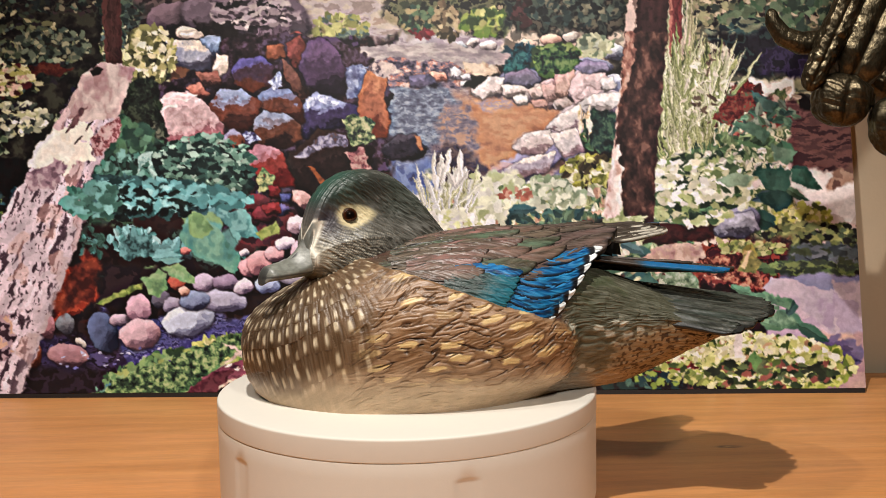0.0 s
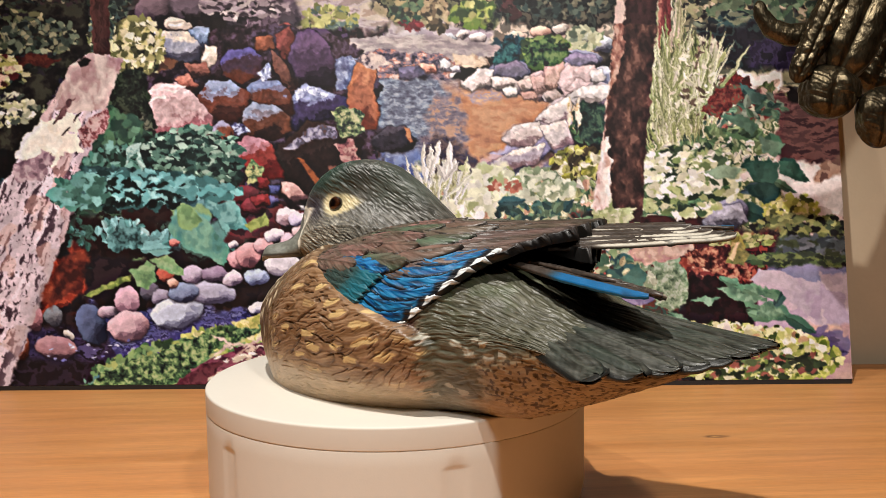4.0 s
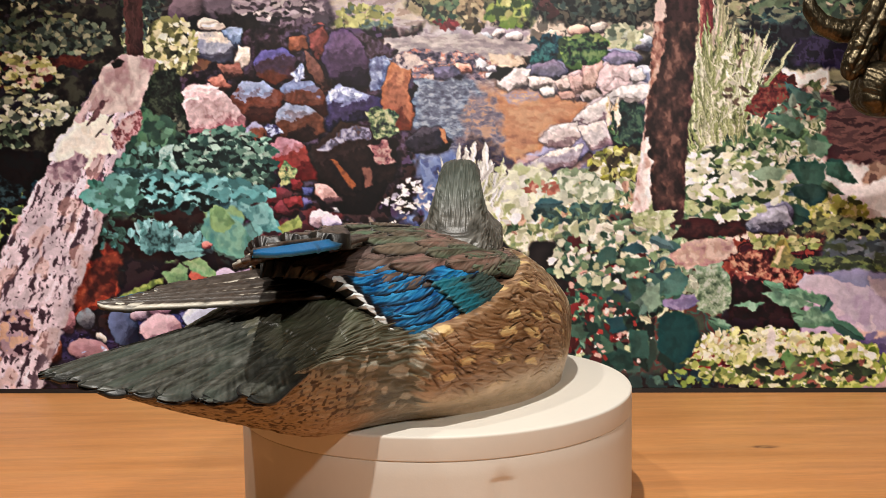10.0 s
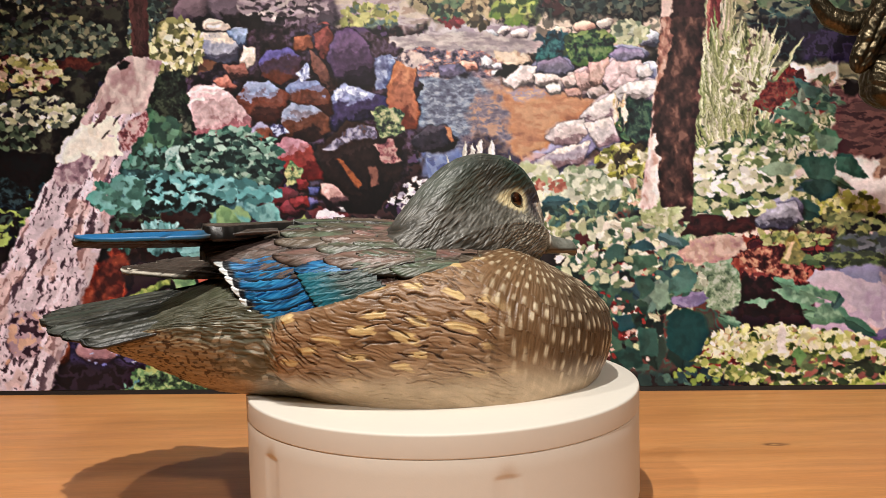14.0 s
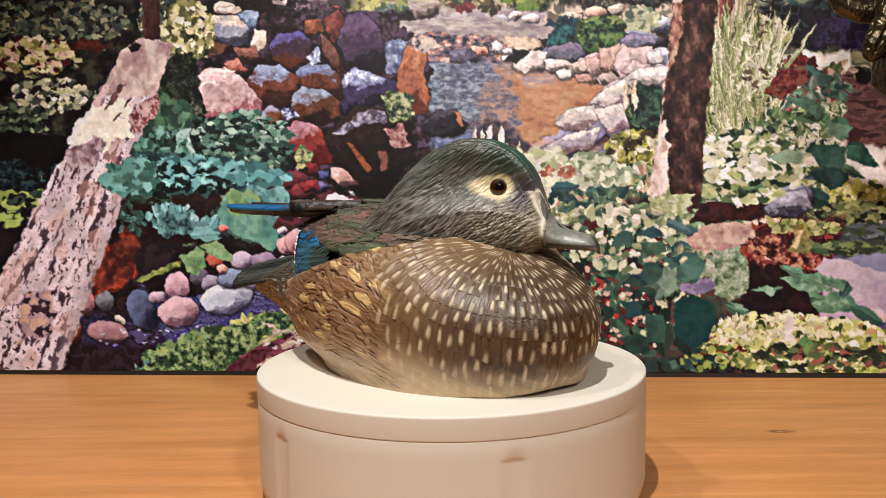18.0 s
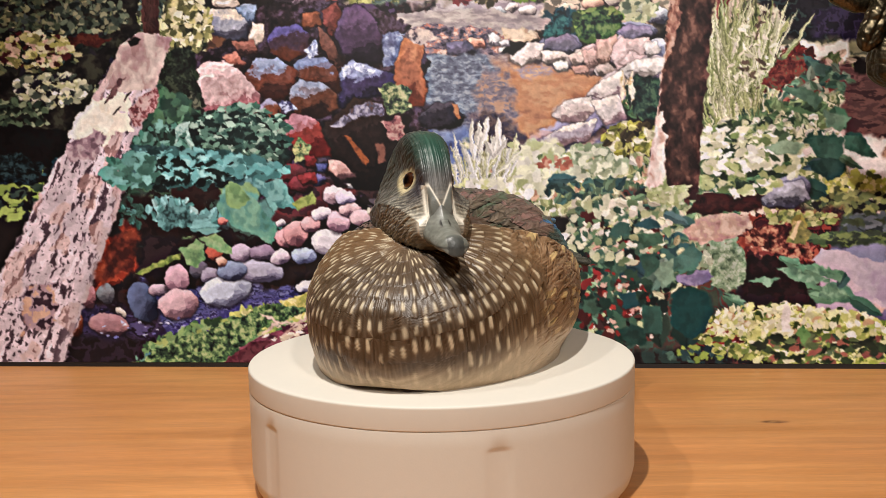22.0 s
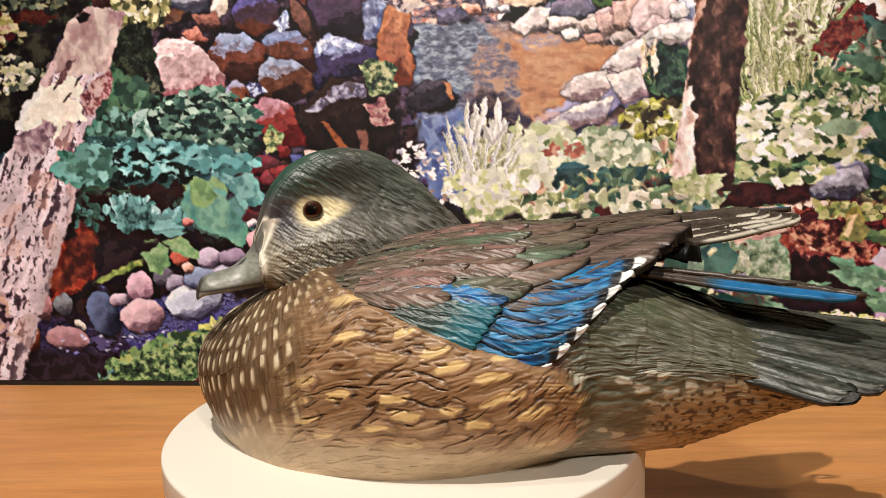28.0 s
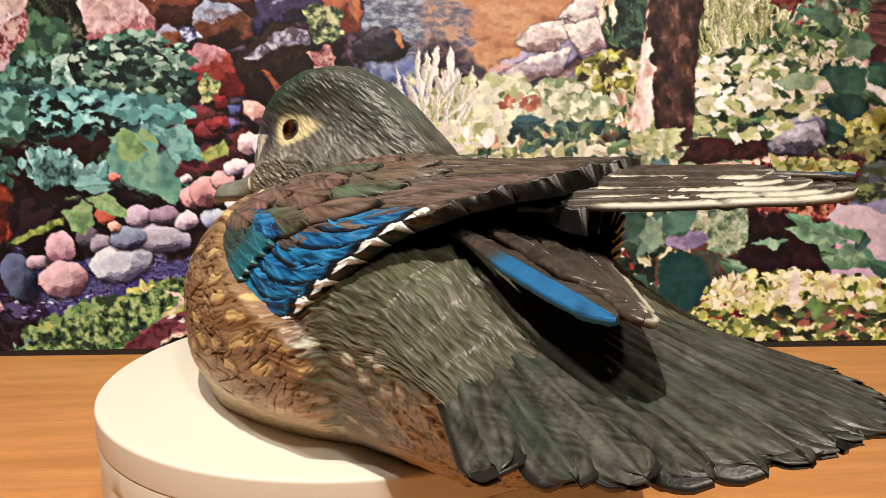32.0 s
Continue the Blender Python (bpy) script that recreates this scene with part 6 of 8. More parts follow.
    for x, y, ln, wd, a, c in ((1300, 318, 90, 34, -0.2, (150, 164, 122)), (1370, 320, 80, 56, 1.3, (66, 104, 88)), (1345, 305, 50, 34, 2.6, (76, 114, 96)), (1425, 316, 76, 34, 0.75, (62, 92, 84)), (1385, 352, 56, 44, 1.5, (58, 90, 78)), (1350, 350, 50, 28, 2.8, (96, 118, 120)), (1410, 345, 60, 18, 0.5, (110, 136, 110)), (1390, 270, 50, 44, 1.0, (98, 134, 106)), (1250, 370, 60, 26, -0.3, (124, 160, 118)), (1220, 355, 80, 22, 0.1, (92, 122, 82)), (1290, 350, 70, 24, -0.2, (104, 130, 90)), (1360, 395, 80, 40, 0.5, (70, 104, 92)), (1330, 262, 70, 26, 0.1, (104, 134, 96))):
        p.leaf(x, y, ln * 0.85, wd * 0.85, a, c)
    p.clump(1300, 290, 90, 30, 110, 5, [(232, 224, 196), (170, 184, 140), (206, 204, 160)], shape="leaf")
    p.clump(1420, 385, 50, 24, 130, 5, [(206, 200, 104), (176, 176, 90), (224, 214, 140), (110, 112, 70)], lit=0.2)
    p.stone(1300, 395, 44, 26, (142, 140, 156), -14, light=1.2)
    p.wash(1400, 395, 1540, 440, [(206, 170, 152), (222, 190, 172), (120, 90, 80)], 20, 116, edge=6, ragged=14, stretch=2)
    p.clump(1440, 420, 90, 26, 240, 6, [(90, 100, 74), (124, 130, 84), (60, 60, 54), (150, 150, 96)], lit=0.2, flat=0.6)
    p.clump(1460, 455, 80, 20, 160, 7, [(96, 104, 104), (118, 122, 124), (70, 76, 76), (84, 92, 70)], flat=0.5, ratio=2.4)


def paint_lower_right(p):
    """Shaded leaves, litter, the lilac stone and the moss at the bottom right."""
    p.wash(960, 400, 1240, 700, [(78, 88, 74), (92, 76, 68), (78, 102, 90), (112, 76, 68), (58, 56, 52)], 22, 121)
    p.wash(1160, 392, 1330, 440, [(66, 32, 40), (84, 40, 46), (54, 28, 36)], 18, 122, ragged=12)
    p.stone(1190, 455, 66, 34, (198, 150, 138), -4, light=1.12, dark=0.6)
    p.wash(1150, 466, 1270, 500, [(222, 160, 130), (196, 132, 108), (110, 60, 60)], 14, 123, ragged=12, edge=6)
    p.wash(1225, 425, 1390, 520, [(90, 40, 48), (120, 56, 54), (66, 32, 40), (150, 76, 62)], 14, 124, ragged=14)
    p.clump(1300, 500, 66, 16, 110, 5, [(170, 96, 82), (126, 60, 58), (206, 156, 132), (84, 42, 48)])
    p.clump(1230, 425, 60, 8, 40, 4, [(224, 190, 170), (150, 140, 96)])
    p.clump(1330, 440, 60, 12, 110, 5, [(150, 152, 90), (112, 116, 74), (186, 176, 120)], flat=0.4)
    p.clump(1430, 475, 90, 10, 120, 6, [(96, 110, 76), (120, 130, 84), (70, 78, 64)], flat=0.4, ratio=2.4)
    p.leaf(1322, 460, 62, 32, 1.9, (168, 152, 80))
    p.leaf(1312, 462, 46, 12, 1.9, (226, 186, 126))
    p.wash(1225, 520, 1410, 590, [(54, 32, 44), (70, 38, 46), (44, 30, 38)], 18, 125, ragged=14)
    p.wash(1380, 486, 1560, 530, [(132, 130, 158), (150, 146, 172)], 30, 126, edge=6, ragged=8)
    p.wash(1360, 500, 1560, 610, [(196, 172, 184), (206, 182, 190), (186, 164, 180)], 50, 127, edge=5, ragged=14)
    p.wash(1420, 590, 1560, 700, [(214, 172, 158), (206, 166, 156), (186, 150, 150)], 40, 128, edge=8, ragged=16)
    p.clump(1480, 630, 40, 26, 26, 9, [(112, 98, 124), (126, 112, 136)], flat=0.8, ratio=2.2)
    p.leaf(1470, 620, 120, 22, 0.35, (110, 98, 126))
    for x, y, ln, wd, a, c in ((1290, 545, 90, 24, 0.0, (124, 160, 124)), (1330, 530, 90, 28, 0.35, (112, 152, 122)), (1360, 530, 60, 30, 0.1, (132, 170, 136)), (1345, 560, 100, 26, 0.1, (112, 150, 118)), (1395, 530, 46, 36, 1.0, (126, 160, 134)), (1400, 568, 80, 40, 0.4, (104, 142, 120)), (1440, 590, 80, 34, 0.5, (92, 126, 108)), (1370, 575, 70, 24, 0.2, (132, 168, 134)), (1310, 515, 50, 22, 0.4, (120, 154, 124)), (1230, 590, 90, 20, 0.5, (104, 136, 110)), (1400, 545, 40, 28, 2.2, (86, 116, 110)), (1255, 560, 60, 16, 0.3, (108, 142, 114))):
        p.leaf(x, y, ln * 0.8, wd * 0.85, a, c)
    moss = [(120, 134, 66), (160, 168, 84), (196, 196, 108), (222, 216, 140), (236, 230, 176), (92, 108, 60)]
    p.clump(1330, 640, 150, 44, 900, 6, moss, lit=0.25)
    p.clump(1430, 650, 80, 40, 260, 6, moss[:4], lit=0.2)
    p.clump(1290, 625, 60, 26, 160, 6, moss[2:], lit=0.2)
    p.leaf(1302, 595, 16, 44, 0.0, (240, 228, 206))
    p.leaf(1304, 608, 60, 22, 1.55, (240, 228, 200))
    p.leaf(1335, 636, 40, 30, 1.4, (104, 140, 76))
    p.clump(1380, 660, 60, 16, 50, 8, [(96, 112, 84), (110, 124, 92), (150, 104, 84)])
    p.clump(1180, 640, 60, 16, 50, 6, [(150, 60, 56), (110, 48, 50), (206, 190, 160)])
    # hydrangea head and broad shaded leaves
    p.clump(1160, 420, 70, 40, 160, 8, [(176, 180, 140), (120, 138, 104), (86, 112, 94), (214, 208, 176)], shape="leaf")
    p.clump(990, 450, 60, 50, 160, 9, [(150, 160, 120), (186, 188, 150), (104, 126, 104), (214, 206, 176)], shape="leaf")
    p.clump(1060, 520, 100, 80, 150, 11, [(84, 118, 100), (116, 142, 112), (70, 98, 90), (150, 168, 130), (204, 200, 160), (92, 66, 60)], shape="leaf")
    p.clump(1060, 440, 90, 40, 150, 8, [(206, 206, 160), (170, 182, 134), (128, 152, 116), (96, 128, 108), (228, 220, 188)], shape="leaf")
    p.clump(1000, 560, 60, 80, 60, 6, [(140, 60, 58), (104, 50, 50), (206, 160, 140), (70, 84, 70)])
    p.clump(1040, 470, 50, 30, 16, 5, [(232, 216, 196), (206, 200, 120), (226, 190, 176)])
    for x, y, ln, wd, a, c in ((1100, 520, 80, 56, 1.3, (84, 118, 106)), (1085, 460, 90, 40, 0.5, (92, 126, 122)), (1040, 520, 90, 60, 0.6, (64, 96, 100)), (1125, 490, 70, 44, 1.2, (80, 116, 112)), (1085, 545, 60, 40, 2.0, (112, 140, 124)), (1060, 570, 80, 50, 1.2, (58, 84, 76)), (1150, 460, 80, 26, 0.9, (92, 120, 112)), (1010, 600, 70, 56, 1.0, (62, 84, 74)), (1030, 645, 80, 66, 1.5, (64, 86, 76)), (1090, 630, 90, 50, 1.4, (60, 80, 70)), (1120, 440, 60, 24, 0.4, (112, 140, 136)), (1180, 470, 46, 20, 0.0, (118, 146, 132)), (1150, 600, 110, 84, 1.4, (46, 82, 76)), (1140, 640, 60, 70, 1.5, (50, 80, 72)), (1095, 528, 56, 26, 1.7, (142, 164, 146)), (1160, 545, 90, 20, -0.2, (124, 118, 150))):
        p.leaf(x, y, ln * 0.78, wd * 0.9, a, c)
    p.clump(1070, 480, 70, 40, 40, 6, [(128, 150, 120), (158, 172, 138), (100, 128, 108), (196, 190, 150)], shape="leaf")
    p.clump(1050, 480, 70, 40, 22, 3.2, [(222, 206, 180), (190, 110, 96), (206, 204, 150), (150, 60, 56)])
    p.clump(1190, 500, 38, 38, 160, 4.5, [(172, 182, 152), (146, 160, 132), (190, 196, 166), (124, 140, 112)], lit=0.35)
    p.clump(1040, 620, 80, 40, 16, 3.4, [(232, 206, 190), (214, 150, 140), (236, 226, 206)])
    p.wash(900, 668, 1220, 704, [(40, 30, 34), (52, 48, 48), (56, 74, 70)], 16, 129, ragged=10)
    p.clump(1150, 672, 50, 12, 40, 5, [(136, 156, 80), (84, 110, 96), (60, 84, 80)])
    p.clump(960, 640, 90, 50, 160, 10, [(72, 96, 86), (96, 70, 66), (60, 56, 54), (110, 134, 112)], shape="leaf")


def paint_middle_green(p):
    """Pale sunlit herbs between the pool and the trunk."""
    light = [(236, 230, 204), (214, 212, 168), (184, 188, 136), (150, 160, 112), (112, 132, 100), (206, 170, 140)]
    p.wash(770, 320, 1110, 440, [(206, 202, 156), (226, 220, 186), (168, 174, 124), (140, 152, 112)], 16, 141)
    p.clump(930, 370, 170, 56, 560, 8, light, shape="leaf")
    p.clump(870, 350, 60, 46, 150, 8, [(236, 232, 206), (222, 220, 182), (196, 200, 150)], lit=0.3)
    p.clump(975, 345, 60, 30, 150, 6, [(176, 184, 150), (206, 208, 176), (150, 162, 130)], lit=0.3)
    p.clump(1040, 300, 46, 30, 130, 7, [(176, 172, 84), (206, 198, 120), (140, 140, 76), (232, 220, 176), (96, 84, 56)], shape="leaf")
    p.clump(915, 345, 30, 10, 16, 5, [(206, 160, 134), (186, 126, 104)])
    p.leaf(925, 372, 50, 22, -0.1, (84, 120, 120))
    p.clump(990, 395, 100, 22, 60, 9, [(90, 122, 110), (116, 140, 112), (70, 100, 96)], shape="leaf")
    p.blades(790, 400, 44, 110, 70, [(240, 236, 222), (226, 222, 196), (206, 202, 160)], lean=0.35, thick=2.6)
    p.blades(790, 330, 30, 60, 16, [(240, 232, 216)], lean=0.4, thick=5)
    p.clump(790, 400, 60, 26, 140, 5, [(226, 222, 190), (206, 206, 150), (236, 230, 210)], ratio=2)
    p.clump(660, 420, 80, 24, 70, 4, [(226, 216, 196), (150, 130, 120), (96, 84, 90)])


def paint_trunk(p):
    p.band([(1149, -30, 38), (1140, 90, 38), (1130, 200, 39), (1118, 320, 42), (1112, 402, 44)], (80, 50, 50), 131, "trunk", light=(216, 184, 166))
    p.clump(1105, 388, 36, 26, 150, 5, [(196, 196, 150), (168, 174, 124), (222, 216, 180)], lit=0.4)


def paint_boulders(p):
    """Wet boulders heaped round the little fall, one outline each."""
    p.blob([(264, 163), (331, 131), (394, 71), (503, 58), (625, 83), (690, 130), (690, 260), (653, 348), (540, 385), (440, 324), (292, 253)], [(36, 25, 30), (58, 40, 46), (80, 58, 70), (50, 36, 44), (100, 78, 98)], 12, 301, ragged=8)
    p.blob([(611, 118), (653, 116), (653, 171), (615, 176)], [(90, 92, 124), (130, 136, 166), (168, 176, 202), (110, 112, 146)], 9, 302, ragged=4)
    p.rock([(321, 58), (355, 56), (361, 66), (346, 72), (324, 69)], (208, 184, 164), 303)
    p.rock([(355, 70), (386, 68), (389, 94), (374, 101), (358, 84)], (120, 135, 162), 304)
    p.rock([(384, 99), (405, 101), (398, 127), (384, 138), (374, 131)], (204, 178, 158), 305)
    p.rock([(348, 131), (384, 127), (391, 150), (360, 154)], (138, 88, 76), 306)
    p.rock([(284, 90), (315, 73), (351, 75), (375, 99), (372, 117), (350, 126), (317, 114), (291, 104)], (168, 168, 180), 307, cap=(232, 214, 192))
    p.rock([(474, 83), (500, 81), (505, 102), (474, 109)], (132, 76, 54), 308)
    p.rock([(507, 77), (531, 66), (545, 91), (540, 121), (521, 119), (510, 100)], (118, 60, 54), 309)
    p.rock([(410, 127), (427, 106), (460, 102), (481, 116), (479, 146), (450, 160), (417, 148)], (84, 58, 76), 310, cap=(104, 94, 146), low=(104, 58, 44))
    p.rock([(502, 109), (517, 124), (547, 168), (545, 181), (526, 166), (507, 137)], (112, 72, 62), 311)
    p.rock([(547, 77), (568, 71), (597, 92), (608, 129), (612, 164), (582, 170), (545, 147), (533, 119)], (88, 64, 92), 312, soft=0.5)
    p.rock([(535, 194), (559, 168), (597, 180), (639, 195), (625, 222), (578, 227), (540, 244)], (78, 64, 104), 313, cap=(150, 156, 190))
    p.rock([(460, 174), (483, 158), (512, 161), (531, 180), (536, 215), (521, 222), (493, 198), (464, 188)], (122, 72, 56), 314, cap=(134, 140, 172), low=(70, 38, 32))
    p.rock([(372, 183), (393, 162), (431, 162), (460, 184), (457, 207), (436, 229), (398, 226), (376, 201)], (126, 70, 54), 315, cap=(150, 158, 186), low=(74, 40, 34))
    p.rock([(450, 221), (469, 198), (498, 203), (526, 221), (531, 245), (502, 264), (459, 254)], (112, 66, 48), 316, cap=(150, 152, 170), low=(58, 34, 30))
    p.blob([(540, 175), (564, 167), (599, 181), (592, 189), (564, 181), (545, 194)], [(176, 182, 210), (220, 224, 236), (130, 134, 170)], 5, 317, ragged=4)
    p.blob([(474, 146), (495, 128), (502, 151), (483, 161)], [(150, 156, 190), (210, 216, 232), (96, 96, 130)], 5, 318, ragged=4)
    p.rock([(333, 155), (353, 150), (368, 166), (362, 179), (343, 173)], (176, 106, 90), 319)
    p.rock([(278, 196), (297, 170), (331, 166), (360, 183), (394, 225), (394, 240), (359, 247), (302, 249), (285, 220)], (204, 164, 160), 320, low=(150, 100, 104), soft=0.6)
    p.blob([(283, 178), (317, 166), (350, 167), (348, 170), (317, 171)], [(238, 226, 212), (250, 240, 226)], 8, 321, ragged=2)
    p.blob([(279, 195), (293, 188), (314, 186), (312, 191), (293, 193)], [(238, 226, 212), (250, 240, 226)], 8, 322, ragged=2)
    p.blob([(307, 176), (338, 174), (331, 179)], [(238, 226, 212), (250, 240, 226)], 8, 323, ragged=2)
    p.blob([(264, 210), (281, 196), (302, 243), (273, 248)], [(28, 26, 26), (60, 66, 56), (110, 112, 92), (40, 40, 38)], 7, 324, ragged=4)
    p.rock([(390, 249), (412, 230), (431, 244), (428, 270), (402, 278)], (134, 84, 64), 325, cap=(156, 148, 170))
    p.blob([(424, 235), (450, 233), (464, 249), (440, 256)], [(90, 84, 120), (180, 184, 206), (58, 44, 60)], 6, 326, ragged=3)
    p.rock([(428, 284), (459, 258), (488, 266), (516, 296), (531, 327), (492, 328), (445, 301)], (158, 66, 58), 327, cap=(184, 132, 140), low=(110, 36, 36))
    p.blob([(450, 319), (464, 296), (488, 315), (483, 338), (459, 343)], [(96, 112, 78), (150, 156, 104), (196, 186, 120), (150, 60, 50)], 6, 328, ragged=5)
    p.rock([(636, 171), (653, 125), (676, 130), (683, 144), (676, 176), (689, 214), (681, 242), (653, 247), (639, 213)], (172, 106, 76), 329, cap=(196, 132, 98), low=(120, 64, 46))
    p.blob([(641, 120), (676, 111), (713, 126), (681, 139)], [(222, 196, 176), (196, 168, 156), (110, 92, 100)], 8, 330, ragged=4)
    p.rock([(512, 284), (568, 236), (615, 245), (653, 269), (649, 325), (611, 383), (568, 383), (530, 324)], (50, 32, 30), 331, low=(26, 18, 20), soft=0.4)
    p.blob([(521, 278), (568, 240), (613, 238), (615, 257), (568, 264), (540, 282)], [(96, 88, 104), (140, 132, 152), (168, 160, 172), (110, 84, 84)], 9, 332, ragged=4)
    p.blob([(542, 294), (555, 297), (589, 341), (582, 348)], [(150, 84, 48), (112, 62, 42)], 9, 333, ragged=4)
    p.blob([(600, 308), (615, 306), (618, 339), (606, 342)], [(130, 84, 70), (100, 60, 54)], 9, 334, ragged=3)
    p.blob([(611, 271), (643, 264), (658, 302), (629, 306)], [(160, 104, 102), (116, 70, 76), (186, 140, 130)], 7, 335, ragged=5)
    p.rock([(677, 264), (704, 241), (732, 239), (754, 261), (728, 280), (690, 282)], (58, 50, 64), 336, cap=(92, 84, 96))
    p.blob([(730, 241), (742, 242), (752, 265), (744, 267)], [(160, 100, 70), (190, 130, 96)], 8, 337, ragged=3)
    p.blob([(604, 215), (629, 201), (662, 220), (658, 255), (625, 262)], [(62, 60, 66), (104, 120, 84), (150, 158, 112), (186, 180, 130), (70, 84, 66)], 6, 338, ragged=8)
    p.rock([(519, 338), (540, 341), (563, 364), (540, 370), (519, 357)], (208, 152, 142), 339)
    p.rock([(476, 331), (495, 329), (497, 348), (481, 351)], (126, 44, 46), 340)
    p.rock([(497, 342), (514, 343), (511, 358), (498, 357)], (86, 84, 130), 341)
    p.rock([(464, 364), (492, 359), (496, 376), (473, 383)], (132, 46, 50), 342)


def paint_pool(p):
    """The sandy bank, the blue riffle and the amber pool with its stones."""
    p.blob([(636, 81), (775, 76), (906, 95), (897, 115), (821, 122), (636, 112)], [(160, 146, 144), (180, 164, 156), (198, 182, 170), (150, 136, 136)], 26, 343, ragged=6, stretch=3.5)
    p.blob([(636, 112), (692, 105), (789, 108), (835, 132), (831, 152), (789, 157), (692, 156), (664, 144)], [(88, 78, 94), (150, 130, 136), (206, 180, 166), (120, 104, 116), (196, 130, 112), (70, 60, 74)], 10, 344, ragged=5, stretch=1.6)
    p.rock([(796, 124), (805, 118), (817, 127), (815, 141), (798, 138)], (224, 214, 208), 345)
    p.rock([(817, 135), (833, 133), (834, 145), (819, 145)], (214, 204, 200), 346)
    p.rock([(815, 145), (831, 146), (828, 154), (815, 152)], (220, 206, 198), 347)
    p.rock([(724, 135), (757, 131), (780, 150), (757, 160), (729, 154)], (104, 96, 118), 348)
    p.rock([(761, 131), (784, 130), (791, 143), (775, 145)], (222, 150, 128), 349)
    p.blob([(664, 160), (794, 155), (817, 192), (799, 247), (748, 260), (692, 239), (678, 199)], [(96, 98, 116), (118, 124, 140), (138, 146, 160), (108, 112, 130), (156, 162, 172)], 10, 350, ragged=6, stretch=2.6, edge=8)
    p.blob([(805, 194), (840, 172), (989, 198), (976, 223), (914, 248), (907, 280), (861, 304), (836, 279), (810, 247)], [(176, 122, 92), (198, 138, 100), (210, 152, 112)], 44, 351, ragged=8, stretch=3, edge=12)
    p.blob([(787, 187), (822, 187), (840, 219), (845, 279), (789, 279), (775, 237)], [(120, 108, 118), (150, 134, 136), (186, 146, 124), (134, 120, 128)], 9, 352, ragged=14, stretch=2.2, edge=16)
    p.blob([(787, 247), (840, 279), (864, 305), (836, 349), (785, 349), (771, 284)], [(80, 66, 76), (104, 88, 92), (128, 108, 106), (92, 82, 100)], 9, 353, ragged=8, stretch=1.8, edge=8)
    p.blob([(835, 178), (895, 176), (914, 188), (859, 201)], [(206, 146, 106), (170, 148, 150), (214, 164, 126)], 16, 354, ragged=6, stretch=4, edge=6)
    p.blob([(936, 105), (977, 83), (1027, 88), (1034, 116), (996, 129), (950, 129)], [(34, 58, 50), (58, 94, 62), (86, 118, 68), (112, 138, 84), (30, 44, 44)], 8, 355, ragged=8)
    p.blob([(888, 116), (918, 85), (943, 92), (934, 129), (893, 130)], [(26, 66, 74), (36, 92, 98), (58, 118, 116), (24, 44, 54)], 8, 356, ragged=7)
    p.blob([(819, 150), (877, 131), (884, 146), (840, 159)], [(26, 18, 18), (38, 26, 24)], 9, 357, ragged=3)
    p.blob([(821, 113), (854, 109), (877, 128), (868, 137), (826, 132)], [(214, 184, 150), (228, 200, 166), (190, 156, 130)], 12, 358, ragged=4)
    p.rock([(1018, 120), (1036, 109), (1071, 112), (1076, 130), (1037, 135)], (142, 132, 152), 359, cap=(159, 147, 170), low=(88, 81, 94))
    p.rock([(893, 132), (932, 123), (952, 140), (936, 157), (895, 152)], (122, 116, 132), 360, cap=(136, 129, 147), low=(75, 71, 81))
    p.rock([(835, 165), (868, 138), (890, 139), (887, 162), (854, 174)], (228, 206, 194), 361, cap=(246, 230, 217), low=(141, 127, 120))
    p.rock([(888, 153), (918, 151), (937, 163), (914, 173), (891, 170)], (228, 206, 192), 362, cap=(246, 230, 215), low=(141, 127, 119))
    p.rock([(909, 172), (932, 170), (932, 184), (914, 184)], (236, 216, 198), 363, cap=(246, 241, 221), low=(146, 133, 122))
    p.rock([(936, 160), (955, 152), (962, 170), (943, 177)], (214, 184, 170), 364, cap=(239, 206, 190), low=(132, 114, 105))
    p.rock([(939, 177), (969, 179), (966, 194), (944, 190)], (196, 150, 134), 365, cap=(219, 168, 150), low=(121, 93, 83))
    p.rock([(958, 154), (975, 147), (988, 156), (985, 178), (966, 180)], (204, 164, 152), 366, cap=(228, 183, 170), low=(126, 101, 94))
    p.rock([(983, 140), (1014, 127), (1017, 150), (1001, 176), (986, 171)], (206, 164, 148), 367, cap=(230, 183, 165), low=(127, 101, 91))
    p.rock([(980, 182), (1005, 175), (1012, 185), (992, 194)], (196, 172, 160), 368, cap=(219, 192, 179), low=(121, 106, 99))
    p.rock([(1009, 157), (1023, 134), (1068, 134), (1074, 145), (1055, 158), (1037, 172), (1019, 185)], (214, 182, 176), 369, cap=(239, 203, 197), low=(132, 112, 109))
    p.rock([(1062, 144), (1082, 137), (1089, 153), (1069, 163)], (222, 208, 200), 370, cap=(246, 232, 224), low=(137, 128, 124))
    p.rock([(1021, 173), (1041, 155), (1063, 161), (1037, 180)], (222, 190, 184), 371, cap=(246, 212, 206), low=(137, 117, 114))
    p.rock([(1023, 188), (1051, 169), (1097, 166), (1089, 190), (1042, 204)], (214, 202, 192), 372, cap=(239, 226, 215), low=(132, 125, 119))
    p.rock([(968, 226), (996, 202), (1024, 189), (1029, 222), (996, 234)], (224, 208, 196), 373, cap=(238, 222, 208), low=(146, 122, 124))
    p.rock([(909, 262), (932, 239), (974, 231), (979, 254), (955, 272), (923, 272)], (206, 184, 174), 374, cap=(238, 222, 208), low=(146, 122, 124))
    p.rock([(877, 308), (923, 285), (979, 271), (970, 300), (896, 320)], (180, 166, 174), 375, cap=(238, 222, 208), low=(146, 122, 124))
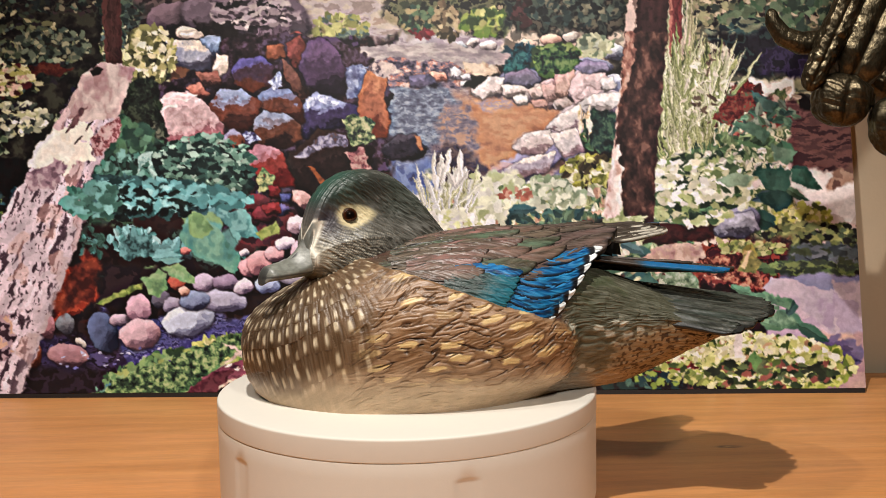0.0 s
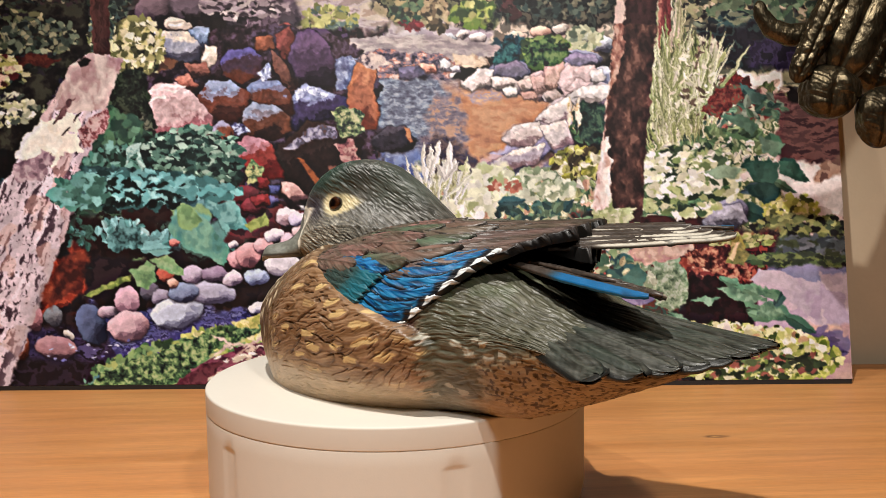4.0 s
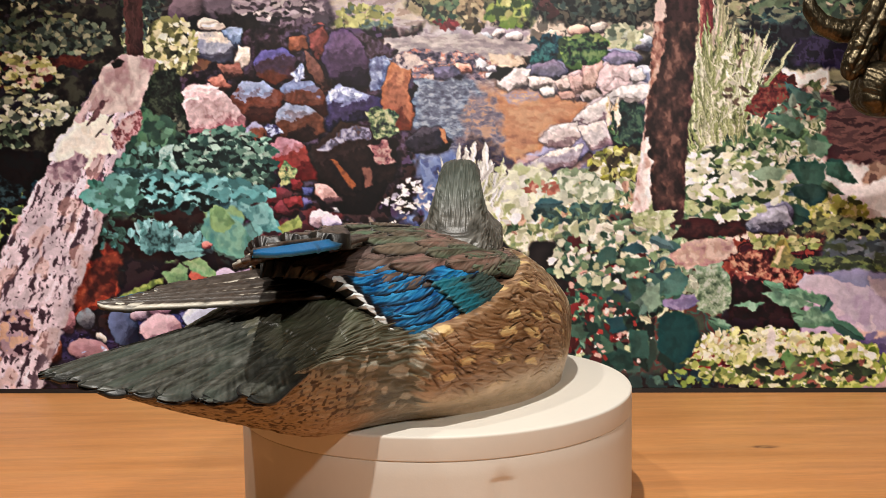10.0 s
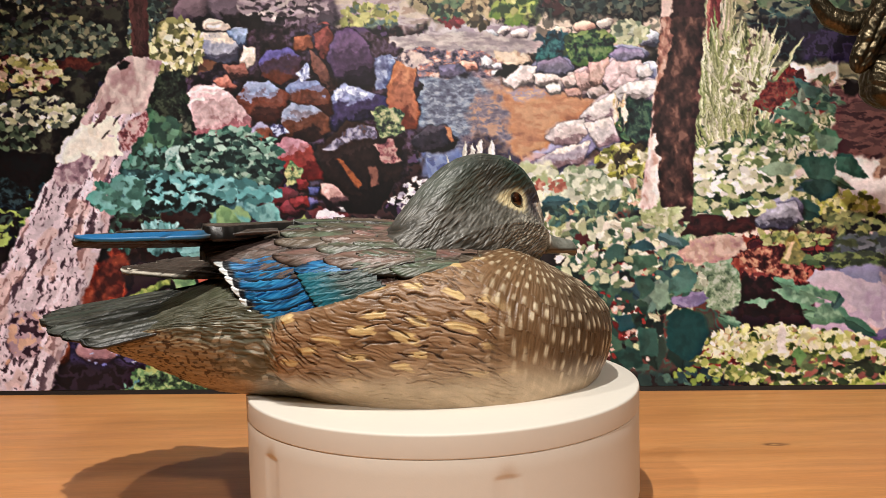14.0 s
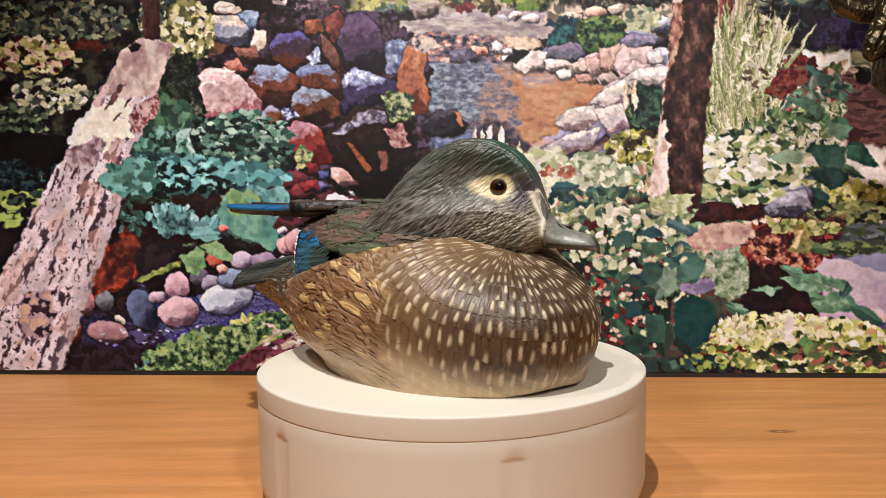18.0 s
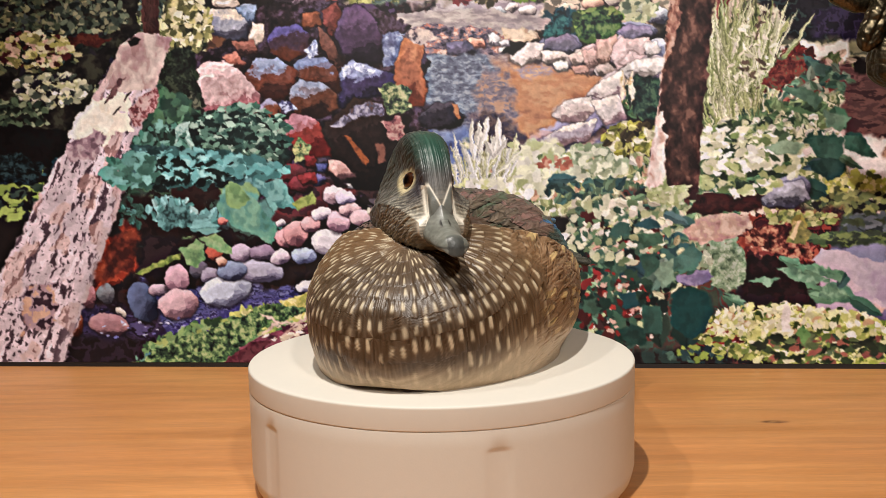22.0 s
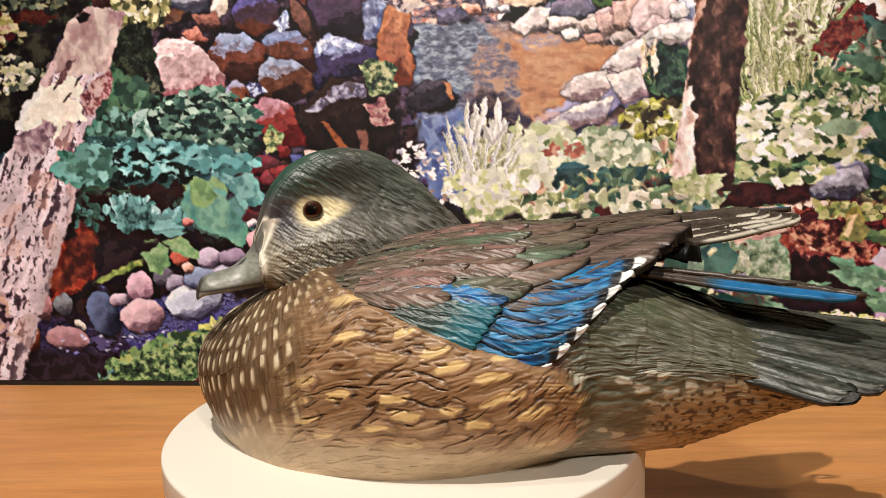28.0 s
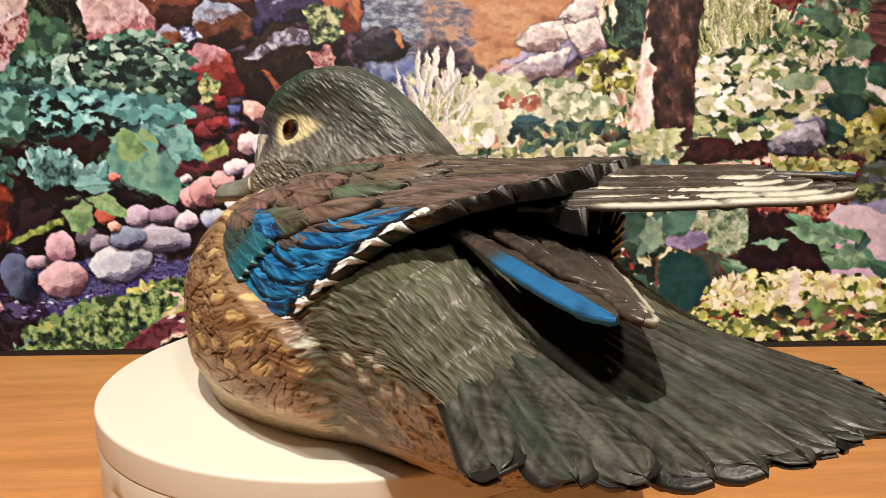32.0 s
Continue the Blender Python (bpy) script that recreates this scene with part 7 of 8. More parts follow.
    p.rock([(978, 239), (1019, 230), (1033, 267), (997, 276)], (208, 194, 188), 376, cap=(238, 222, 208), low=(146, 122, 124))
    p.blob([(1030, 216), (1051, 198), (1092, 199), (1090, 267), (1047, 262)], [(30, 48, 46), (52, 82, 70), (80, 108, 84), (40, 60, 58)], 9, 377, ragged=6)
    p.blob([(1026, 189), (1029, 188), (1031, 230), (1027, 244), (1023, 221)], [(236, 216, 186), (206, 170, 110)], 6, 378, ragged=4)
    p.blob([(1042, 189), (1045, 188), (1047, 230), (1043, 244), (1039, 221)], [(236, 216, 186), (206, 170, 110)], 6, 379, ragged=4)


def paint_undergrowth(p):
    """Sun-flecked undergrowth at the upper left, the log's bark and the teal leaves."""
    p.blob([(-280, 19), (182, 26), (181, 106), (142, 138), (113, 194), (88, 227), (23, 317), (-284, 316)], [(26, 18, 20), (38, 30, 30), (54, 48, 42), (72, 70, 56)], 18, 380, ragged=8)
    p.clump(-92, 97, 227, 90, 760, 4.4, [(34, 28, 28), (52, 50, 44), (74, 78, 62), (98, 102, 76), (130, 128, 92), (58, 50, 54), (84, 94, 84), (166, 156, 116)], ratio=2.0, flat=0.9)
    p.clump(-8, 80, 142, 37, 170, 4.0, [(66, 78, 64), (96, 104, 80), (130, 130, 98), (84, 92, 84)], ratio=1.8, flat=0.9)
    p.clump(89, 81, 75, 28, 120, 4.4, [(50, 56, 50), (78, 88, 76), (104, 112, 92), (140, 138, 110)], ratio=1.6)
    p.blob([(225, 54), (287, 55), (311, 98), (287, 149), (239, 153), (226, 106)], [(54, 54, 42), (80, 80, 56), (110, 106, 72)], 14, 381, ragged=10)
    p.clump(268, 97, 45, 52, 190, 5.2, [(196, 184, 124), (224, 210, 156), (150, 146, 96), (236, 224, 182), (112, 110, 74)], ratio=1.5)
    p.clump(-9, 141, 71, 33, 190, 4.6, [(206, 190, 126), (176, 164, 98), (226, 208, 156), (140, 130, 80), (96, 48, 46), (210, 170, 140)], ratio=1.7, flat=0.8)
    p.clump(20, 210, 71, 28, 190, 5.0, [(226, 216, 188), (200, 194, 156), (150, 150, 124), (92, 98, 84), (60, 54, 62), (190, 186, 140)], ratio=1.7, flat=0.8)
    p.clump(-55, 255, 71, 28, 150, 5.0, [(60, 72, 58), (90, 104, 80), (132, 140, 110), (40, 44, 38)], ratio=1.7, flat=0.8)
    p.blob([(50, 118), (94, 109), (128, 124), (108, 138), (60, 132)], [(92, 40, 34), (70, 32, 30), (112, 56, 42)], 12, 382, ragged=6)
    p.blob([(-224, 297), (-45, 274), (43, 279), (48, 317), (18, 346), (-225, 345)], [(24, 16, 18), (32, 22, 24), (28, 26, 28)], 16, 383, ragged=8)
    p.blob([(-204, 336), (-46, 322), (8, 341), (-12, 379), (-205, 384)], [(22, 22, 26), (36, 50, 54), (56, 78, 82), (28, 28, 30)], 8, 384, ragged=8, stretch=1.8)
    p.blob([(224, 144), (277, 135), (287, 196), (262, 238), (229, 233), (219, 181)], [(26, 24, 22), (44, 52, 42), (70, 80, 60), (34, 34, 30)], 9, 385, ragged=8)
    p.blob([(214, 219), (262, 231), (298, 262), (276, 337), (218, 356), (172, 311), (180, 287)], [(34, 46, 42), (48, 70, 60), (62, 88, 74)], 20, 386, ragged=9)
    p.clump(228, 247, 42, 28, 46, 10, [(84, 116, 88), (68, 100, 80), (98, 134, 108), (60, 88, 74)], ratio=1.5)
    p.clump(223, 304, 52, 33, 90, 6, [(84, 126, 112), (62, 94, 82), (110, 150, 136), (46, 60, 54)], ratio=1.6)
    p.blob([(297, 258), (355, 245), (417, 263), (447, 301), (447, 343), (416, 357), (349, 338), (292, 319), (263, 290)], [(26, 34, 34), (38, 54, 52), (52, 76, 70)], 16, 387, ragged=9)
    p.clump(364, 291, 90, 52, 330, 4.6, [(62, 92, 84), (86, 118, 104), (112, 146, 128), (44, 62, 58), (150, 178, 158)], ratio=1.9, flat=0.8)
    p.blob([(147, 318), (195, 311), (263, 311), (321, 323), (354, 325), (392, 338), (445, 357), (438, 372), (378, 361), (330, 382), (233, 387), (156, 380)], [(40, 62, 62), (56, 90, 88), (74, 116, 114)], 20, 388, ragged=13)
    p.clump(263, 347, 109, 29, 120, 7.5, [(62, 100, 98), (84, 132, 130), (104, 158, 156), (50, 80, 78), (122, 176, 172)], ratio=1.7, flat=0.9)
    p.clump(277, 349, 109, 23, 60, 6.0, [(118, 174, 172), (140, 192, 186), (104, 160, 158)], ratio=1.9, flat=0.7)
    p.clump(253, 361, 113, 28, 70, 5.0, [(30, 40, 40), (44, 62, 58), (38, 50, 48)], ratio=2.0, flat=0.9)
    p.clump(392, 352, 52, 17, 44, 7.0, [(96, 150, 148), (122, 176, 172), (76, 122, 120)], ratio=1.7, flat=0.7)
    p.clump(161, 356, 52, 28, 60, 8, [(72, 112, 100), (92, 138, 124), (116, 166, 156)], ratio=1.6, flat=0.9)
    p.blob([(243, 276), (267, 269), (276, 309), (269, 316), (262, 285), (245, 309)], [(160, 196, 180), (120, 160, 148)], 8, 389, ragged=4)
    p.blob([(148, 132), (181, 111), (239, 120), (224, 172), (209, 209), (161, 216), (120, 211), (137, 162)], [(172, 134, 130), (196, 160, 152), (214, 182, 168), (224, 196, 180), (186, 148, 144)], 22, 390, ragged=4, stretch=0.7)
    p.blob([(161, 124), (174, 119), (185, 123), (174, 134), (164, 135)], [(30, 20, 20), (44, 28, 26)], 9, 391, ragged=2)
    p.blob([(142, 195), (156, 190), (132, 228), (119, 235)], [(120, 84, 86), (150, 110, 108)], 8, 392, ragged=4)
    p.blob([(161, 247), (185, 219), (215, 207), (215, 235), (190, 266), (170, 278)], [(196, 150, 146), (150, 92, 92), (120, 72, 76), (206, 164, 156)], 7, 393, ragged=5)
    p.blob([(68, 253), (95, 232), (122, 238), (135, 261), (122, 292), (97, 279), (83, 295), (64, 301), (46, 298)], [(248, 232, 202), (252, 240, 216)], 20, 394, ragged=5)
    p.blob([(46, 303), (87, 296), (95, 280), (121, 294), (97, 337), (48, 337)], [(164, 132, 140), (136, 106, 116), (196, 164, 166)], 12, 395, ragged=5)


def paint_near_leaves(p):
    """Broad leaves, moss and litter in the lower corners."""
    p.blob([(94, 541), (115, 498), (151, 452), (179, 463), (172, 503), (130, 541), (114, 563)], [(104, 46, 38), (146, 66, 46), (172, 84, 58), (126, 56, 44), (84, 40, 36)], 18, 396, ragged=8, edge=8)
    p.blob([(166, 538), (181, 528), (253, 500), (251, 510), (191, 536)], [(120, 134, 70), (150, 160, 86), (96, 108, 62)], 9, 397, ragged=4)
    p.blob([(247, 495), (263, 490), (279, 475), (295, 485), (295, 513), (284, 527), (266, 520)], [(124, 160, 108), (144, 176, 122), (108, 144, 100)], 14, 398, ragged=3)
    p.blob([(286, 475), (314, 465), (342, 490), (345, 502), (319, 498), (299, 487)], [(132, 166, 114), (152, 182, 128), (108, 146, 108)], 14, 399, ragged=3)
    p.blob([(274, 463), (299, 455), (327, 462), (299, 470)], [(120, 170, 160), (96, 146, 140)], 12, 400, ragged=3)
    p.blob([(205, 443), (233, 405), (269, 418), (274, 448), (233, 460)], [(56, 88, 88), (84, 128, 126), (108, 158, 156), (46, 70, 68)], 12, 401, ragged=9)
    p.blob([(317, 423), (330, 385), (350, 379), (386, 403), (408, 428), (426, 467), (416, 488), (385, 468), (350, 455)], [(84, 136, 120), (106, 158, 138), (124, 172, 146), (92, 148, 136)], 24, 402, ragged=4, stretch=0.7)
    p.blob([(376, 373), (436, 373), (463, 423), (436, 420), (401, 398)], [(96, 150, 146), (124, 178, 170), (78, 128, 126)], 16, 403, ragged=5)
    p.blob([(330, 383), (355, 378), (381, 403), (360, 423), (335, 418)], [(118, 156, 104), (136, 172, 116), (104, 142, 100)], 16, 404, ragged=3)
    p.blob([(451, 410), (491, 393), (496, 413), (461, 425)], [(130, 140, 76), (158, 166, 92)], 10, 405, ragged=4)
    p.blob([(164, 702), (232, 659), (313, 634), (375, 603), (496, 571), (496, 597), (385, 643), (323, 701)], [(44, 56, 46), (76, 104, 70), (106, 138, 88), (136, 166, 104), (164, 184, 120), (64, 86, 64)], 7, 406, ragged=8)
    p.blob([(425, 585), (496, 571), (496, 592), (440, 597)], [(206, 196, 106), (226, 214, 140), (168, 170, 90)], 8, 407, ragged=6)
    p.blob([(316, 699), (384, 658), (417, 655), (374, 699)], [(104, 50, 62), (126, 66, 76), (84, 40, 50)], 12, 408, ragged=4)
    p.blob([(385, 653), (425, 622), (465, 624), (465, 628), (428, 627)], [(226, 200, 176), (206, 170, 150)], 8, 409, ragged=3)
    p.blob([(430, 652), (465, 622), (491, 607), (492, 611), (468, 627)], [(226, 200, 176), (206, 170, 150)], 8, 410, ragged=3)
    p.blob([(395, 607), (415, 612), (428, 625), (423, 626), (410, 616)], [(226, 200, 176), (206, 170, 150)], 8, 411, ragged=3)
    p.blob([(1129, 463), (1162, 436), (1191, 429), (1239, 437), (1246, 454), (1220, 475), (1163, 485)], [(176, 132, 122), (204, 160, 140), (224, 182, 158), (196, 150, 140)], 14, 412, ragged=5)
    p.blob([(1136, 434), (1157, 397), (1239, 398), (1265, 420), (1239, 429), (1191, 428)], [(52, 22, 28), (74, 32, 36), (92, 42, 42)], 12, 413, ragged=6)
    p.rock([(1263, 416), (1281, 385), (1329, 375), (1341, 404), (1315, 421)], (150, 146, 156), 414)
    p.blob([(1244, 484), (1230, 463), (1306, 448), (1344, 482), (1354, 511), (1297, 501)], [(70, 30, 34), (118, 56, 50), (176, 104, 84), (92, 42, 42), (206, 140, 110)], 9, 415, ragged=6)
    p.blob([(1306, 479), (1315, 448), (1332, 441), (1348, 462), (1339, 484)], [(140, 130, 76), (168, 152, 84), (112, 108, 66)], 14, 416, ragged=3)
    p.blob([(1308, 472), (1322, 443), (1330, 442), (1316, 477)], [(226, 186, 130)], 10, 417, ragged=2)
    p.blob([(1240, 506), (1287, 502), (1345, 562), (1345, 574), (1240, 570), (1223, 550)], [(46, 24, 30), (62, 32, 38), (40, 26, 32)], 12, 418, ragged=6)
    p.blob([(1349, 512), (1366, 491), (1474, 496), (1476, 593), (1440, 562), (1404, 533)], [(190, 168, 182), (204, 180, 190), (178, 156, 174)], 40, 419, ragged=4)
    p.blob([(1399, 489), (1474, 487), (1474, 515), (1430, 507)], [(130, 128, 156), (146, 142, 168)], 24, 420, ragged=3)
    p.blob([(1243, 548), (1264, 538), (1294, 543), (1278, 554)], [(112, 148, 118), (136, 172, 138), (96, 130, 106)], 14, 421, ragged=4)
    p.blob([(1287, 526), (1316, 523), (1359, 545), (1355, 553), (1316, 545)], [(112, 148, 118), (136, 172, 138), (96, 130, 106)], 14, 422, ragged=4)
    p.blob([(1304, 509), (1323, 507), (1328, 517), (1311, 517)], [(112, 148, 118), (136, 172, 138), (96, 130, 106)], 14, 423, ragged=4)
    p.blob([(1330, 517), (1364, 519), (1402, 531), (1397, 544), (1364, 538)], [(112, 148, 118), (136, 172, 138), (96, 130, 106)], 14, 424, ragged=4)
    p.blob([(1359, 555), (1392, 552), (1412, 571), (1393, 581), (1360, 574)], [(112, 148, 118), (136, 172, 138), (96, 130, 106)], 14, 425, ragged=4)
    p.blob([(1202, 567), (1226, 570), (1241, 582), (1217, 580)], [(112, 148, 118), (136, 172, 138), (96, 130, 106)], 14, 426, ragged=4)
    p.blob([(1350, 540), (1378, 542), (1378, 551), (1355, 551)], [(112, 148, 118), (136, 172, 138), (96, 130, 106)], 14, 427, ragged=4)
    p.clump(1318, 638, 166, 50, 420, 5.4, [(120, 134, 74), (160, 168, 92), (196, 196, 118), (222, 216, 148), (238, 230, 182), (100, 112, 66), (186, 156, 116)], ratio=1.6, flat=0.9, lit=0.2)
    p.clump(1270, 618, 100, 30, 110, 4.4, [(240, 232, 186), (226, 218, 160), (206, 206, 130)], ratio=1.6)
    p.clump(1365, 662, 110, 25, 90, 6, [(84, 96, 64), (110, 120, 80), (150, 104, 84), (70, 76, 56)], ratio=1.8, flat=0.7)
    p.blob([(1298, 633), (1300, 589), (1306, 582), (1313, 594), (1313, 633)], [(240, 230, 210), (226, 212, 190)], 10, 428, ragged=2)
    p.blob([(1322, 638), (1334, 620), (1347, 640), (1337, 655)], [(96, 136, 74), (120, 156, 90)], 10, 429, ragged=3)
    p.clump(1013, 536, 100, 120, 90, 10, [(50, 72, 62), (66, 94, 78), (84, 112, 92), (44, 58, 54), (96, 50, 48)], ratio=1.3)
    p.clump(1018, 463, 95, 55, 130, 6.5, [(206, 204, 168), (176, 180, 138), (128, 146, 110), (226, 216, 190), (92, 116, 96)], ratio=1.5)
    p.clump(1004, 596, 75, 65, 70, 4, [(222, 206, 184), (150, 70, 62), (206, 160, 140), (110, 52, 50), (180, 190, 140)], ratio=1.5)
    p.blob([(1003, 468), (1022, 443), (1039, 448), (1040, 468), (1018, 473)], [(63, 93, 81), (70, 104, 90), (77, 114, 99)], 26, 430, ragged=3)
    p.blob([(1047, 448), (1076, 436), (1095, 453), (1071, 458)], [(57, 90, 90), (64, 100, 100), (70, 110, 110)], 26, 431, ragged=3)
    p.blob([(1052, 468), (1090, 463), (1100, 482), (1066, 492)], [(75, 106, 82), (84, 118, 92), (92, 129, 101)], 26, 432, ragged=3)
    p.blob([(1091, 517), (1115, 508), (1121, 546), (1098, 562), (1085, 536)], [(120, 145, 122), (134, 162, 136), (147, 178, 149)], 26, 433, ragged=3)
    p.blob([(1119, 508), (1148, 481), (1165, 502), (1155, 527), (1125, 537)], [(77, 113, 100), (86, 126, 112), (94, 138, 123)], 26, 434, ragged=3)
    p.blob([(1058, 504), (1086, 497), (1093, 526), (1067, 541)], [(59, 90, 75), (66, 100, 84), (72, 110, 92)], 26, 435, ragged=3)
    p.blob([(1115, 570), (1139, 557), (1173, 570), (1182, 604), (1169, 635), (1140, 647), (1110, 619)], [(25, 70, 68), (28, 78, 76), (30, 85, 83)], 26, 436, ragged=3)
    p.blob([(1023, 631), (1048, 620), (1071, 630), (1069, 655), (1043, 663)], [(43, 75, 66), (48, 84, 74), (52, 92, 81)], 26, 437, ragged=3)
    p.blob([(1062, 590), (1091, 588), (1096, 639), (1067, 636)], [(52, 84, 73), (58, 94, 82), (63, 103, 90)], 26, 438, ragged=3)
    p.blob([(1023, 571), (1052, 566), (1057, 590), (1028, 595)], [(39, 73, 77), (44, 82, 86), (48, 90, 94)], 26, 439, ragged=3)
    p.blob([(960, 581), (984, 576), (989, 605), (965, 606)], [(64, 88, 72), (72, 98, 80), (79, 107, 88)], 26, 440, ragged=3)
    p.blob([(1175, 483), (1220, 480), (1242, 516), (1234, 550), (1207, 566), (1172, 547), (1185, 516)], [(96, 116, 90), (124, 144, 112), (150, 168, 134), (178, 190, 160)], 7, 441, ragged=5)
    p.blob([(1120, 536), (1173, 526), (1183, 541), (1159, 555), (1125, 551)], [(130, 118, 150), (150, 140, 168)], 12, 442, ragged=5)
    p.blob([(1070, 394), (1090, 375), (1128, 380), (1133, 409), (1095, 428)], [(150, 166, 120), (180, 190, 144), (206, 208, 170)], 7, 443, ragged=6)
    p.clump(1230, 336, 99, 61, 230, 7, [(232, 226, 196), (206, 204, 158), (170, 176, 124), (132, 146, 98), (92, 110, 80), (70, 86, 66)], ratio=1.7, flat=0.9)
    p.clump(1212, 323, 71, 42, 80, 5, [(242, 236, 212), (226, 220, 180)], ratio=1.9, flat=0.8)
    p.blades(1215, 250, 46, 170, 110, [(150, 154, 104), (178, 180, 126), (206, 204, 158), (126, 132, 88)], lean=0.22, thick=2.4)
    p.blades(1222, 218, 52, 150, 120, [(206, 204, 156), (226, 220, 178), (186, 188, 136), (160, 164, 112)], lean=0.34, thick=2.2)
    p.clump(1246, 159, 42, 66, 60, 2.6, [(226, 214, 180), (236, 226, 196), (120, 104, 84)], ratio=2.6)
    p.blob([(1335, 306), (1350, 297), (1398, 303), (1399, 329), (1375, 343), (1354, 332)], [(59, 91, 77), (68, 104, 88), (76, 116, 98)], 22, 444, ragged=3)
    p.blob([(1397, 298), (1426, 300), (1455, 339), (1426, 334), (1399, 320)], [(63, 96, 80), (72, 110, 92), (80, 123, 103)], 22, 445, ragged=3)
    p.blob([(1335, 347), (1373, 336), (1399, 347), (1395, 365), (1373, 374), (1346, 360)], [(51, 79, 70), (58, 90, 80), (64, 100, 89)], 22, 446, ragged=3)
    p.blob([(1269, 319), (1301, 304), (1334, 314), (1319, 331), (1288, 331)], [(121, 139, 110), (138, 158, 126), (154, 176, 141)], 22, 447, ragged=3)
    p.blob([(1362, 256), (1410, 269), (1391, 293), (1367, 279)], [(96, 119, 96), (110, 136, 110), (123, 152, 123)], 22, 448, ragged=3)
    p.blob([(1335, 171), (1371, 183), (1362, 197), (1344, 188)], [(73, 95, 84), (84, 108, 96), (94, 120, 107)], 22, 449, ragged=3)
    p.blob([(1291, 219), (1336, 219), (1363, 237), (1354, 251), (1318, 237)], [(80, 107, 86), (92, 122, 98), (103, 136, 109)], 22, 450, ragged=3)
    p.blob([(1286, 169), (1326, 160), (1335, 187), (1291, 223), (1264, 214)], [(120, 48, 46), (86, 36, 38), (152, 72, 60), (110, 104, 80)], 8, 451, ragged=7)


def paint_bark(p):
    """Shaggy bark of the standing trunk, lit along one edge."""
    p.blob([(1106, 58), (1180, 59), (1169, 195), (1160, 295), (1155, 384), (1106, 384), (1095, 322), (1087, 272), (1097, 171)], [(58, 36, 34), (74, 47, 43), (90, 58, 52), (106, 70, 60), (132, 92, 78)], 13, 452, ragged=4, stretch=0.6, tilt=0.7)
    p.blob([(1105, 58), (1125, 58), (1118, 121), (1109, 153), (1098, 176)], [(116, 76, 66), (150, 100, 86), (180, 130, 110), (200, 154, 134)], 10, 453, ragged=7, stretch=0.6)
    p.blob([(1089, 258), (1097, 258), (1099, 304), (1101, 359), (1097, 384), (1066, 384), (1078, 322)], [(206, 160, 142), (228, 196, 178), (240, 216, 198), (248, 230, 214)], 14, 454, ragged=6, stretch=0.6)


